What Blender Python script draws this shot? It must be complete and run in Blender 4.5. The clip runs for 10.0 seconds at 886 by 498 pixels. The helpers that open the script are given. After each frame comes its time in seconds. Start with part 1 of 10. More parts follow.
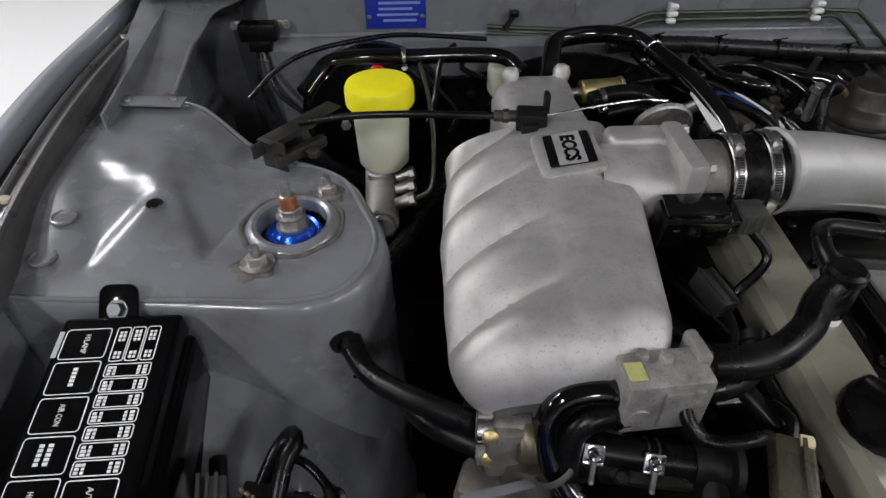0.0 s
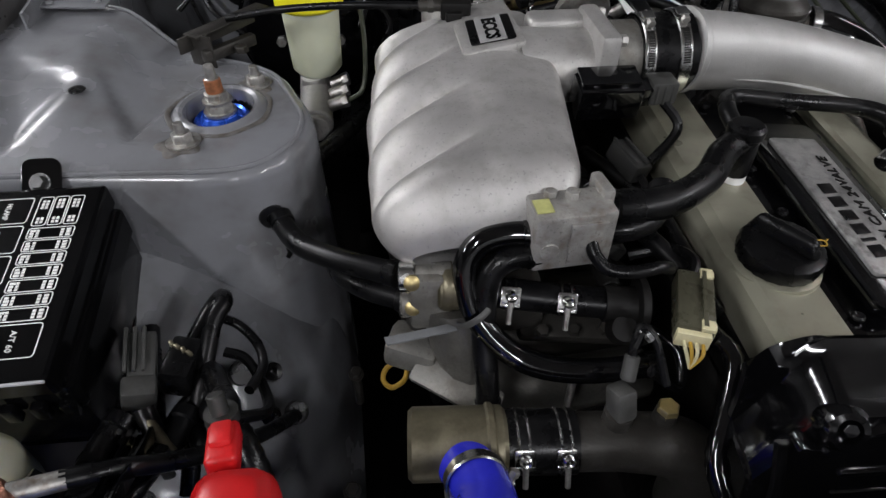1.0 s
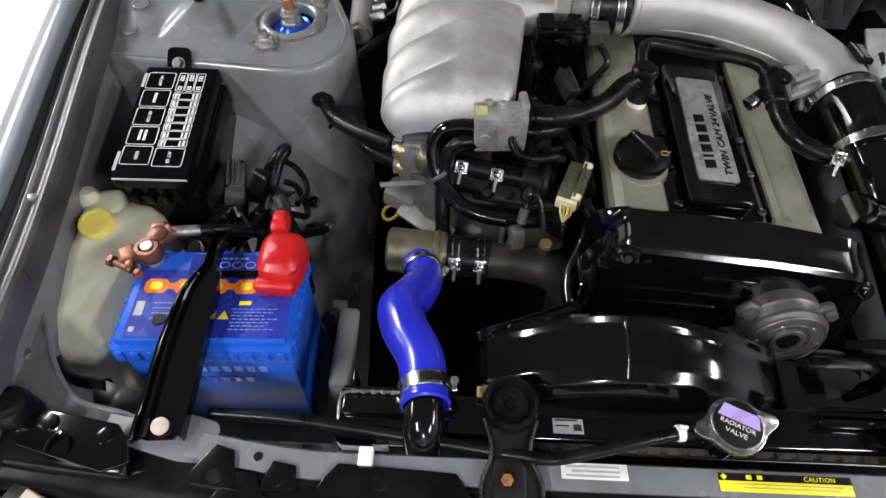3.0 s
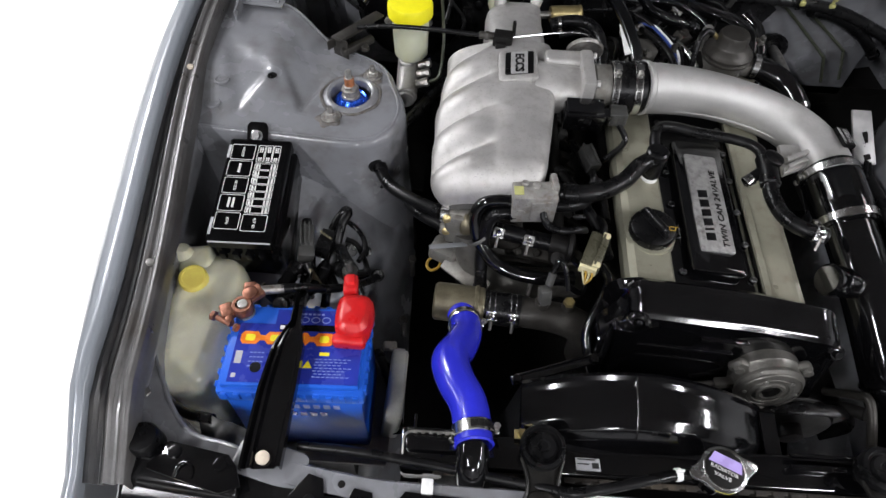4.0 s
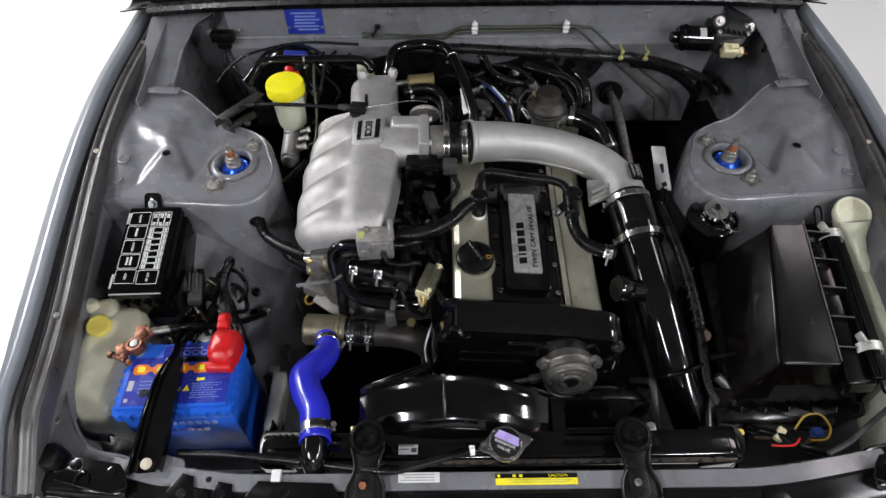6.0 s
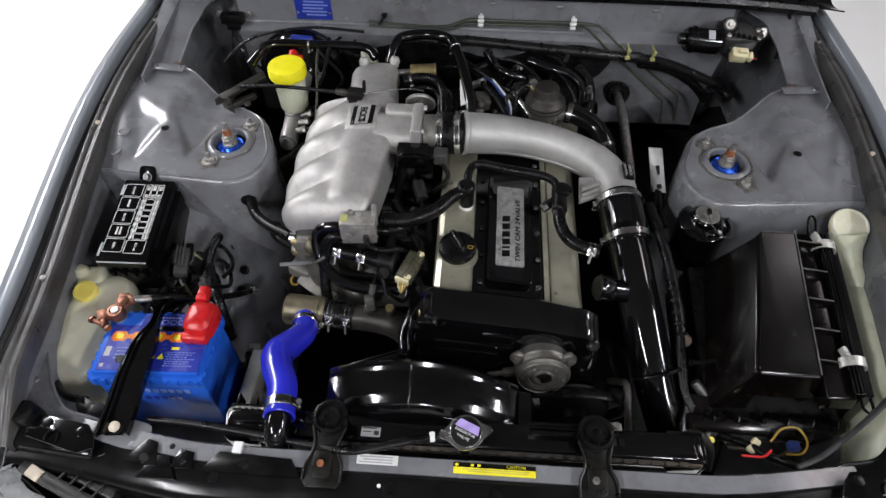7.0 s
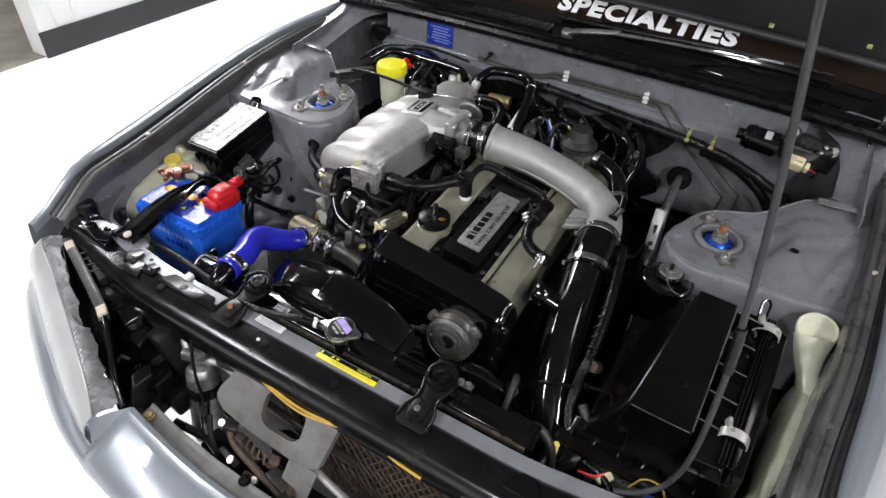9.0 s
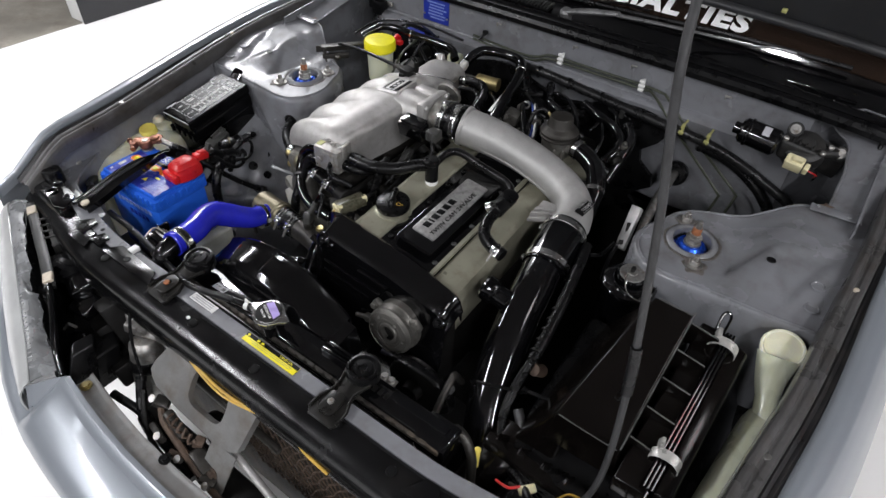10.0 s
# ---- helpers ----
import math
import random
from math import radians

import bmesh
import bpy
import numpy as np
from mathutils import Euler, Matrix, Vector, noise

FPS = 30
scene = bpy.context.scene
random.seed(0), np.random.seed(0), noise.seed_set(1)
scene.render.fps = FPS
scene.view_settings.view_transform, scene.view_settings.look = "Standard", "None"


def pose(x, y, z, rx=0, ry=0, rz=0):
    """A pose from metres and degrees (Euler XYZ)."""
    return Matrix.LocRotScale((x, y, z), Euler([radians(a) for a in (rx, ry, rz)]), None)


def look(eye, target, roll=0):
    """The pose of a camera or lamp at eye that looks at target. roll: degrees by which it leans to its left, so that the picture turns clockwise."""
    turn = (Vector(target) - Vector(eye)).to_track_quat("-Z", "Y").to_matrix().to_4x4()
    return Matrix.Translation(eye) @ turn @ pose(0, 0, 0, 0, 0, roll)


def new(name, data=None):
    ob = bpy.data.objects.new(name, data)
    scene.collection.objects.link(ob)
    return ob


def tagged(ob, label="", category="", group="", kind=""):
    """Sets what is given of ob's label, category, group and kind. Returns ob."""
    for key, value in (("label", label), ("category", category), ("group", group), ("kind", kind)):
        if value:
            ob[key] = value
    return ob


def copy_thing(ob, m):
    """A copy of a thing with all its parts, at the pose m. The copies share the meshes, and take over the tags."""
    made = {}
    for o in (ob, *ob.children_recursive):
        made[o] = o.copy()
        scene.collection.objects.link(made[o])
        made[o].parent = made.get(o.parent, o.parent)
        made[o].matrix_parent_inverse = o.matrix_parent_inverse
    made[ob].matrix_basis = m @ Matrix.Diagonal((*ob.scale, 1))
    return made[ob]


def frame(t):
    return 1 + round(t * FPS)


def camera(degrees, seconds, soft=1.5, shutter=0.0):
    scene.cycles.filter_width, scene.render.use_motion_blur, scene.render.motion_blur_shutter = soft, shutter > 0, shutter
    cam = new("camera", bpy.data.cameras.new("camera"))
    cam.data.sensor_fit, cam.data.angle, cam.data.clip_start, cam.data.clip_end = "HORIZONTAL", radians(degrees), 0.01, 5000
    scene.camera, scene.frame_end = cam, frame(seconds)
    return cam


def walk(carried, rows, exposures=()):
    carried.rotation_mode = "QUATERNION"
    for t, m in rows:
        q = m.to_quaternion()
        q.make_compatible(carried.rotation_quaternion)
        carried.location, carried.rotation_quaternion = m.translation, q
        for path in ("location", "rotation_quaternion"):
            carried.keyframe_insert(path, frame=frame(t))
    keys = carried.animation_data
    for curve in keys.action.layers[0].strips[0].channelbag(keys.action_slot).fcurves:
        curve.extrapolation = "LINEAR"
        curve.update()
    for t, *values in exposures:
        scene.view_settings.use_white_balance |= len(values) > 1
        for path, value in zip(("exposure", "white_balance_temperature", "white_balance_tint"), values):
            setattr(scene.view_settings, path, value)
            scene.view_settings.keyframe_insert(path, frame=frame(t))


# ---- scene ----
cam = camera(72.0, 10.0)
PATH = [
    (0, (-0.383, -0.502, 1.188), (-0.317, 1.029, -0.097), -0.3),
    (0.5, (-0.362, -0.543, 1.155), (-0.18, 1.001, -0.103), -1.4),
    (0.8, (-0.354, -0.611, 1.103), (-0.193, 0.955, -0.131), -1.1),
    (1, (-0.35, -0.586, 1.123), (-0.18, 0.891, -0.215), 0.4),
    (1.3, (-0.347, -0.612, 1.100), (-0.275, 0.956, -0.139), -4.0),
    (1.5, (-0.341, -0.604, 1.109), (-0.209, 0.877, -0.228), -2.2),
    (2, (-0.278, -0.661, 1.111), (-0.154, 0.752, -0.3), -2.0),
    (2.2, (-0.256, -0.704, 1.145), (-0.25, 0.726, -0.253), -1.8),
    (3.3, (-0.274, -0.842, 1.363), (-0.277, 0.344, -0.248), 3.3),
    (3.5, (-0.307, -0.844, 1.387), (-0.299, 0.347, -0.221), 5.1),
    (3.8, (-0.33, -0.843, 1.450), (-0.365, 0.341, -0.160), 3.9),
    (4, (-0.321, -0.838, 1.491), (-0.357, 0.367, -0.105), 2.2),
    (4.3, (-0.280, -0.876, 1.548), (-0.070, 0.393, 0.016), 6.6),
    (4.5, (-0.206, -0.895, 1.581), (-0.122, 0.379, 0.041), 1.8),
    (4.8, (-0.105, -0.939, 1.648), (-0.081, 0.421, 0.181), 2.5),
    (5, (-0.07, -0.97, 1.641), (-0.069, 0.347, 0.136), 2.5),
    (5.5, (-0.077, -0.967, 1.656), (-0.095, 0.305, 0.113), -0.5),
    (5.7, (-0.09, -0.956, 1.667), (-0.081, 0.327, 0.132), -0.9),
    (7, (-0.001, -0.97, 1.652), (-0.085, 0.309, 0.117), -0.1),
    (7.3, (0.045, -0.985, 1.658), (-0.107, 0.299, 0.131), -1.3),
    (7.5, (0.115, -0.996, 1.636), (-0.099, 0.312, 0.138), 1.6),
    (8, (0.264, -1.085, 1.613), (-0.158, 0.208, 0.147), 2.0),
    (8.3, (0.346, -1.134, 1.584), (-0.164, 0.233, 0.216), 1.9),
    (8.5, (0.379, -1.173, 1.581), (-0.167, 0.189, 0.222), 2.5),
    (8.8, (0.463, -1.165, 1.583), (-0.201, 0.170, 0.249), 2.8),
    (9, (0.497, -1.136, 1.57), (-0.238, 0.204, 0.281), 3.3),
    (9.5, (0.573, -1.059, 1.556), (-0.241, 0.218, 0.249), 2.8),
    (10, (0.626, -0.989, 1.553), (-0.214, 0.231, 0.21), 2.8),
]
walk(cam, [(t, look(eye, target, roll)) for t, eye, target, roll in PATH], exposures=[(0, -0.58), (1, -0.46), (2.2, -0.02), (3.5, 0.06), (4.0, 0.04), (4.5, -0.12), (5.0, -0.14), (7, -0.16), (8.5, 0.06), (9.3, -0.12), (10, -0.26)])

# ---- world and lamps ----
world = bpy.data.worlds.new("world")
scene.world = world
world.use_nodes = True
world.node_tree.nodes["Background"].inputs["Color"].default_value = (0.9, 0.95, 1.0, 1)
world.node_tree.nodes["Background"].inputs["Strength"].default_value = 0.02
LAMP_STRENGTH = 4.7
LAMP_WATTS = 108.0

# ---- helpers of the scene ----
WORLD = {}


def thing(name, at, label, category, group="", kind=""):
    ob = new(name)
    ob.location = at
    ob.empty_display_size = 0.02
    WORLD[ob] = Vector(at)
    return tagged(ob, label, category, group, kind)


def to_mesh(name, bm, material, at, angle=38):
    bm.transform(Matrix.Translation(-Vector(at)))
    bmesh.ops.recalc_face_normals(bm, faces=bm.faces[:])
    me = bpy.data.meshes.new(name)
    bm.to_mesh(me)
    bm.free()
    me.materials.append(material)
    me.polygons.foreach_set("use_smooth", [True] * len(me.polygons))
    me.set_sharp_from_angle(angle=radians(angle))
    return me


def part(name, bm, material, parent, label="", angle=38):
    at = WORLD[parent]
    ob = new(name, to_mesh(name, bm, material, at, angle))
    ob.parent = parent
    WORLD[ob] = at
    return tagged(ob, label)


def solo(name, bm, material, at, label, category, group="", kind="", angle=38):
    ob = new(name, to_mesh(name, bm, material, at, angle))
    ob.location = at
    WORLD[ob] = Vector(at)
    return tagged(ob, label, category, group, kind)


def join(*some):
    out = some[0]
    for bm in some[1:]:
        me = bpy.data.meshes.new("joined")
        bm.to_mesh(me)
        bm.free()
        out.from_mesh(me)
        bpy.data.meshes.remove(me)
    return out


def box(c, s, bevel=0.004, rot=(0, 0, 0), seg=2, taper=1.0):
    bm = bmesh.new()
    bmesh.ops.create_cube(bm, size=1)
    for v in bm.verts:
        k = taper if v.co.z > 0 else 1.0
        v.co = Vector((v.co.x * s[0] * k, v.co.y * s[1] * k, v.co.z * s[2]))
    if bevel:
        bmesh.ops.bevel(bm, geom=bm.edges[:], offset=min(bevel, 0.45 * min(s)), segments=seg, affect="EDGES", profile=0.5)
    bm.transform(pose(*c, *rot))
    return bm


def frame_of(axis):
    w = Vector(axis).normalized()
    u = w.cross(Vector((0, 0, 1)) if abs(w.z) < 0.9 else Vector((0, 1, 0))).normalized()
    return u, w.cross(u), w


def lathe(profile, at, axis=(0, 0, 1), seg=24, start=0.0, wobble=0.0, lobes=0):
    """Turns a profile of (radius, height) round an axis; a radius of 0 closes it."""
    bm = bmesh.new()
    u, v, w = frame_of(axis)
    at, rings = Vector(at), []
    for r, h in profile:
        if r <= 0:
            rings.append([bm.verts.new(at + w * h)])
            continue
        ring = []
        for k in range(seg):
            a = start + 2 * math.pi * k / seg
            rr = r * (1 + wobble * math.cos(lobes * a))
            ring.append(bm.verts.new(at + w * h + (u * math.cos(a) + v * math.sin(a)) * rr))
        rings.append(ring)
    for a, b in zip(rings, rings[1:]):
        for k in range(seg):
            i, j = k, (k + 1) % seg
            if len(a) == 1 and len(b) == 1:
                continue
            if len(a) == 1:
                bm.faces.new((a[0], b[j], b[i]))
            elif len(b) == 1:
                bm.faces.new((a[i], a[j], b[0]))
            else:
                bm.faces.new((a[i], a[j], b[j], b[i]))
    return bm


def rod(p0, p1, r, r1=None, seg=16, bevel=0.0):
    """A closed round bar between two points."""
    p0, p1 = Vector(p0), Vector(p1)
    d, r1 = (p1 - p0).length, r if r1 is None else r1
    b = bevel or 0.12 * min(r, r1, d)
    return lathe([(0, 0), (r - b, 0), (r, b), (r1, d - b), (r1 - b, d), (0, d)], p0, p1 - p0, seg)


def smooth_path(points, steps):
    ps = [Vector(p) for p in points]
    if len(ps) == 2:
        return [ps[0].lerp(ps[1], k / steps) for k in range(steps + 1)], [k / steps for k in range(steps + 1)]
    ext = [ps[0] * 2 - ps[1]] + ps + [ps[-1] * 2 - ps[-2]]
    out, par = [], []
    for n in range(len(ps) - 1):
        a, b, c, d = ext[n : n + 4]
        for k in range(steps):
            t = k / steps
            out.append(0.5 * (2 * b + (c - a) * t + (2 * a - 5 * b + 4 * c - d) * t * t + (3 * b - a - 3 * c + d) * t**3))
            par.append(n + t)
    return out + [ps[-1]], par + [len(ps) - 1]


def tube(points, r, seg=12, steps=6, flat=1.0, ripple=0.0, hollow=False):
    """A hose or wire along a smooth path. r: one radius or one for each point. ripple: depth of its corrugation."""
    path, par = smooth_path(points, steps)
    rs = [r] * len(points) if not isinstance(r, (list, tuple)) else list(r)
    bm = bmesh.new()
    rings, u = [], None
    for n, p in enumerate(path):
        w = (path[min(n + 1, len(path) - 1)] - path[max(n - 1, 0)]).normalized()
        if u is None:
            u = frame_of(w)[0]
        u = (u - w * u.dot(w)).normalized()
        v = w.cross(u)
        i = min(int(par[n]), len(rs) - 2)
        rad = rs[i] + (rs[i + 1] - rs[i]) * (par[n] - i)
        rad *= 1 - ripple * (n % 2)
        rings.append([bm.verts.new(p + u * math.cos(a) * rad + v * math.sin(a) * rad * flat) for a in (2 * math.pi * k / seg for k in range(seg))])
    for a, b in zip(rings, rings[1:]):
        for k in range(seg):
            j = (k + 1) % seg
            bm.faces.new((a[k], a[j], b[j], b[k]))
    if not hollow:
        bm.faces.new(rings[0][::-1])
        bm.faces.new(rings[-1])
    return bm


def prism(poly, z0, z1, bevel=0.0, m=None, seg=2):
    """A flat outline raised from z0 to z1 in the frame m."""
    bm = bmesh.new()
    low = [bm.verts.new((x, y, z0)) for x, y in poly]
    face = bm.faces.new(low)
    up = bmesh.ops.extrude_face_region(bm, geom=[face])["geom"]
    for v in up:
        if isinstance(v, bmesh.types.BMVert):
            v.co.z = z1
    bmesh.ops.recalc_face_normals(bm, faces=bm.faces[:])
    if bevel:
        bmesh.ops.bevel(bm, geom=[e for e in bm.edges if abs(e.verts[0].co.z - e.verts[1].co.z) < 1e-9], offset=bevel, segments=seg, affect="EDGES", profile=0.5)
    if m is not None:
        bm.transform(m)
    return bm


def plate(poly, thick, m, bevel=0.002):
    return prism(poly, 0, thick, bevel, m)


def rounded(w, h, r, n=5, cx=0.0, cy=0.0):
    """The outline of a rectangle with round corners."""
    out = []
    for sx, sy, a0 in ((1, 1, 0), (-1, 1, 90), (-1, -1, 180), (1, -1, 270)):
        for k in range(n + 1):
            a = radians(a0 + 90 * k / n)
            out.append((cx + sx * (w / 2 - r) + r * math.cos(a), cy + sy * (h / 2 - r) + r * math.sin(a)))
    return out


def sheet(fn, nu, nv, thick=0.0):
    """A curved sheet from a function of (0..1, 0..1)."""
    bm = bmesh.new()
    rows = [[bm.verts.new(fn(i / nu, j / nv)) for i in range(nu + 1)] for j in range(nv + 1)]
    for a, b in zip(rows, rows[1:]):
        for i in range(nu):
            bm.faces.new((a[i], a[i + 1], b[i + 1], b[i]))
    if thick:
        bm.normal_update()
        bmesh.ops.solidify(bm, geom=bm.faces[:], thickness=thick)
    return bm


def bar(section, points, closed=True, up=(0, 0, 1)):
    """A section of (across, up) swept along straight pieces."""
    bm, rings = bmesh.new(), []
    ps = [Vector(p) for p in points]
    for n, p in enumerate(ps):
        w = (ps[min(n + 1, len(ps) - 1)] - ps[max(n - 1, 0)]).normalized()
        u = w.cross(Vector(up)).normalized()
        v = u.cross(w)
        rings.append([bm.verts.new(p + u * a + v * b) for a, b in section])
    m = len(section)
    for a, b in zip(rings, rings[1:]):
        for k in range(m if closed else m - 1):
            j = (k + 1) % m
            bm.faces.new((a[k], a[j], b[j], b[k]))
    if closed:
        bm.faces.new(rings[0][::-1])
        bm.faces.new(rings[-1])
    return bm


def hexa(at, axis, r, h, seg=6):
    return lathe([(0, 0), (r, 0), (r, h * 0.85), (r * 0.88, h), (0, h)], at, axis, seg)


def lettering(text, size, m, depth=0.0006, spacing=1.0, slant=0.0, width=None, heavy=0.0):
    """Words as a thin mesh in the frame m, centred on its origin."""
    cu = bpy.data.curves.new("letters", "FONT")
    cu.body, cu.size, cu.extrude, cu.align_x, cu.align_y = text, size, depth, "CENTER", "CENTER"
    cu.space_character, cu.shear, cu.offset, cu.resolution_u = spacing, slant, heavy, 3
    ob = new("letters", cu)
    me = bpy.data.meshes.new_from_object(ob.evaluated_get(bpy.context.evaluated_depsgraph_get()))
    bm = bmesh.new()
    bm.from_mesh(me)
    bpy.data.objects.remove(ob)
    bpy.data.curves.remove(cu)
    bpy.data.meshes.remove(me)
    if width and bm.verts:
        xs = [v.co.x for v in bm.verts]
        k = width / (max(xs) - min(xs))
        for v in bm.verts:
            v.co.x *= k
    bm.transform(m)
    return bm


def basis(at, x, y):
    """A frame with its origin at a point and its x and (about) y along two ways."""
    x = Vector(x).normalized()
    z = x.cross(Vector(y)).normalized()
    y = z.cross(x)
    m = Matrix((x, y, z)).transposed().to_4x4()
    m.translation = at
    return m

# ---- materials ----
def mat(name, base, rough=0.5, metal=0.0, var=0.12, scale=25.0, bump=0.05, fine=400.0, dirt=None, dirt_amount=0.5, dirt_scale=18.0,
        coat=0.0, coat_rough=0.06, trans=0.0, sss=0.0, pits=0.0, rough_var=0.1, spec=0.5, emit=0.0, ior=1.5):
    m = bpy.data.materials.new(name)
    m.use_nodes = True
    nt = m.node_tree
    b = nt.nodes["Principled BSDF"]
    link = nt.links.new

    def node(kind, **inputs):
        n = nt.nodes.new(kind)
        for key, value in inputs.items():
            n.inputs[key.replace("_", " ")].default_value = value
        return n

    def noise(s, detail=4.0):
        n = node("ShaderNodeTexNoise", Scale=s, Detail=detail, Roughness=0.6)
        link(co.outputs["Object"], n.inputs["Vector"])
        return n

    def ramp(source, lo, hi):
        n = node("ShaderNodeMapRange", From_Min=lo, From_Max=hi)
        n.interpolation_type = "SMOOTHSTEP"
        link(source, n.inputs["Value"])
        return n.outputs["Result"]

    def mix(fac, a, c):
        n = nt.nodes.new("ShaderNodeMix")
        n.data_type = "RGBA"
        for sock, value in ((n.inputs[0], fac), (n.inputs[6], a), (n.inputs[7], c)):
            if isinstance(value, bpy.types.NodeSocket):
                link(value, sock)
            else:
                sock.default_value = (*value, 1) if isinstance(value, tuple) else value
        return n.outputs[2]

    co = nt.nodes.new("ShaderNodeTexCoord")
    wide, grain = noise(scale), noise(fine, 3.0)
    dark = tuple(c * (1 - var) for c in base)
    light = tuple(min(1.0, c * (1 + var)) for c in base)
    colour = mix(ramp(wide.outputs["Fac"], 0.3, 0.7), dark, light)
    colour = mix(ramp(grain.outputs["Fac"], 0.35, 0.75), colour, mix(0.5, colour, dark))
    if dirt:
        spots = noise(dirt_scale, 3.0)
        colour = mix(ramp(spots.outputs["Fac"], 0.60 - 0.4 * dirt_amount, 1.0 - 0.2 * dirt_amount), colour, dirt)
    if pits:
        v = node("ShaderNodeTexNoise", Scale=380.0, Detail=3.0)
        link(co.outputs["Object"], v.inputs["Vector"])
        colour = mix(ramp(v.outputs["Fac"], 0.60, 0.72), colour, tuple(c * (1 - pits) for c in base))
    link(colour, b.inputs["Base Color"])
    rv = node("ShaderNodeMapRange", From_Min=0.3, From_Max=0.7, To_Min=max(0.02, rough - rough_var), To_Max=min(1.0, rough + rough_var))
    link(wide.outputs["Fac"], rv.inputs["Value"])
    link(rv.outputs["Result"], b.inputs["Roughness"])
    b.inputs["Metallic"].default_value = metal
    b.inputs["Specular IOR Level"].default_value = spec
    b.inputs["IOR"].default_value = ior
    b.inputs["Coat Weight"].default_value = coat
    b.inputs["Coat Roughness"].default_value = coat_rough
    b.inputs["Transmission Weight"].default_value = trans
    if sss:
        b.inputs["Subsurface Weight"].default_value = sss
        b.inputs["Subsurface Radius"].default_value = (0.02, 0.018, 0.012)
        b.inputs["Subsurface Scale"].default_value = 0.5
    if emit:
        b.inputs["Emission Color"].default_value = (*base, 1)
        b.inputs["Emission Strength"].default_value = emit
    if bump:
        bn = node("ShaderNodeBump", Strength=bump, Distance=0.002)
        link(grain.outputs["Fac"], bn.inputs["Height"])
        link(bn.outputs["Normal"], b.inputs["Normal"])
    return m


GREY = mat("grey_body_paint", (0.188, 0.192, 0.205), 0.25, rough_var=0.05, var=0.05, scale=9, bump=0.03, fine=180, dirt=(0.118, 0.116, 0.114), dirt_amount=0.5, dirt_scale=22, coat=0.25, coat_rough=0.14)
STAIN = mat("brown_grime_stain", (0.085, 0.075, 0.062), 0.6, var=0.4, scale=90, bump=0.15, dirt=(0.13, 0.13, 0.135), dirt_amount=0.6, dirt_scale=120)
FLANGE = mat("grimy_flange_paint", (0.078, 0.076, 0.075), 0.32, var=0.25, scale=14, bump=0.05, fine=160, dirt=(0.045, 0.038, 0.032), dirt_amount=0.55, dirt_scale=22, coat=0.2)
GREY_OUT = mat("grey_outer_paint", (0.24, 0.26, 0.285), 0.32, metal=0.2, var=0.02, rough_var=0.02, scale=3, bump=0.0, coat=0.45)
GREY_DULL = mat("dull_grey_steel", (0.17, 0.17, 0.165), 0.5, var=0.2, scale=15, dirt=(0.10, 0.08, 0.06), dirt_amount=0.6, dirt_scale=25)
BLACK_PAINT = mat("black_gloss_paint", (0.0024, 0.0024, 0.0028), 0.10, var=0.3, scale=20, bump=0.05, fine=90, coat=0.4, rough_var=0.04)
BLACK_BODY = mat("black_support_paint", (0.0042, 0.0042, 0.0046), 0.20, var=0.3, scale=12, bump=0.04, fine=120, dirt=(0.012, 0.011, 0.010), dirt_amount=0.3, dirt_scale=30, spec=0.4)
BRACKET = mat("worn_bracket_paint", (0.011, 0.0105, 0.0095), 0.34, metal=0.2, var=0.3, scale=40, bump=0.08, fine=300, dirt=(0.030, 0.026, 0.021), dirt_amount=0.35, dirt_scale=60)
BLACK_PLASTIC = mat("black_plastic", (0.004, 0.004, 0.0043), 0.3, var=0.3, scale=30, bump=0.08, fine=900, spec=0.25)
COVER_PLASTIC = mat("satin_black_cover", (0.0026, 0.0026, 0.0029), 0.13, var=0.2, scale=20, bump=0.03, fine=800, spec=0.16, rough_var=0.03)
DARK_PLASTIC = mat("dark_airbox_plastic", (0.0034, 0.0027, 0.0024), 0.17, var=0.3, scale=14, bump=0.02, fine=700, dirt=(0.007, 0.006, 0.005), dirt_amount=0.3, rough_var=0.05, spec=0.40)
RUBBER = mat("black_rubber", (0.0036, 0.0036, 0.0040), 0.30, var=0.35, scale=40, bump=0.06, fine=500, dirt=(0.016, 0.0155, 0.015), dirt_amount=0.3, dirt_scale=50, spec=0.25)
TAPE = mat("wrapped_harness_tape", (0.009, 0.009, 0.0095), 0.32, var=0.4, scale=60, bump=0.35, fine=140, dirt=(0.02, 0.019, 0.018), dirt_amount=0.3, dirt_scale=60, spec=0.35)
SEAL = mat("weather_seal_rubber", (0.02, 0.02, 0.021), 0.36, spec=0.5, var=0.35, scale=20, bump=0.1, dirt=(0.05, 0.045, 0.04), dirt_amount=0.45, dirt_scale=30)
# oily metal; also stands in for deep shade in pockets and low firewall
GRIME_SHADE = mat("oily_metal_and_shade", (0.009, 0.0085, 0.008), 0.5, metal=0.1, var=0.5, scale=30, bump=0.2, fine=150, dirt=(0.006, 0.0055, 0.005), dirt_amount=0.7, spec=0.25)
CAST = mat("cast_aluminium", (0.47, 0.46, 0.445), 0.44, metal=0.55, var=0.10, scale=16, bump=0.20, fine=1100, dirt=(0.34, 0.325, 0.30), dirt_amount=0.5, dirt_scale=60, pits=0.32)
CAST_STAINED = mat("speckled_cast_block", (0.38, 0.37, 0.35), 0.42, metal=0.5, var=0.2, scale=50, bump=0.25, fine=500, dirt=(0.17, 0.13, 0.09), dirt_amount=0.42, dirt_scale=70, pits=0.45)
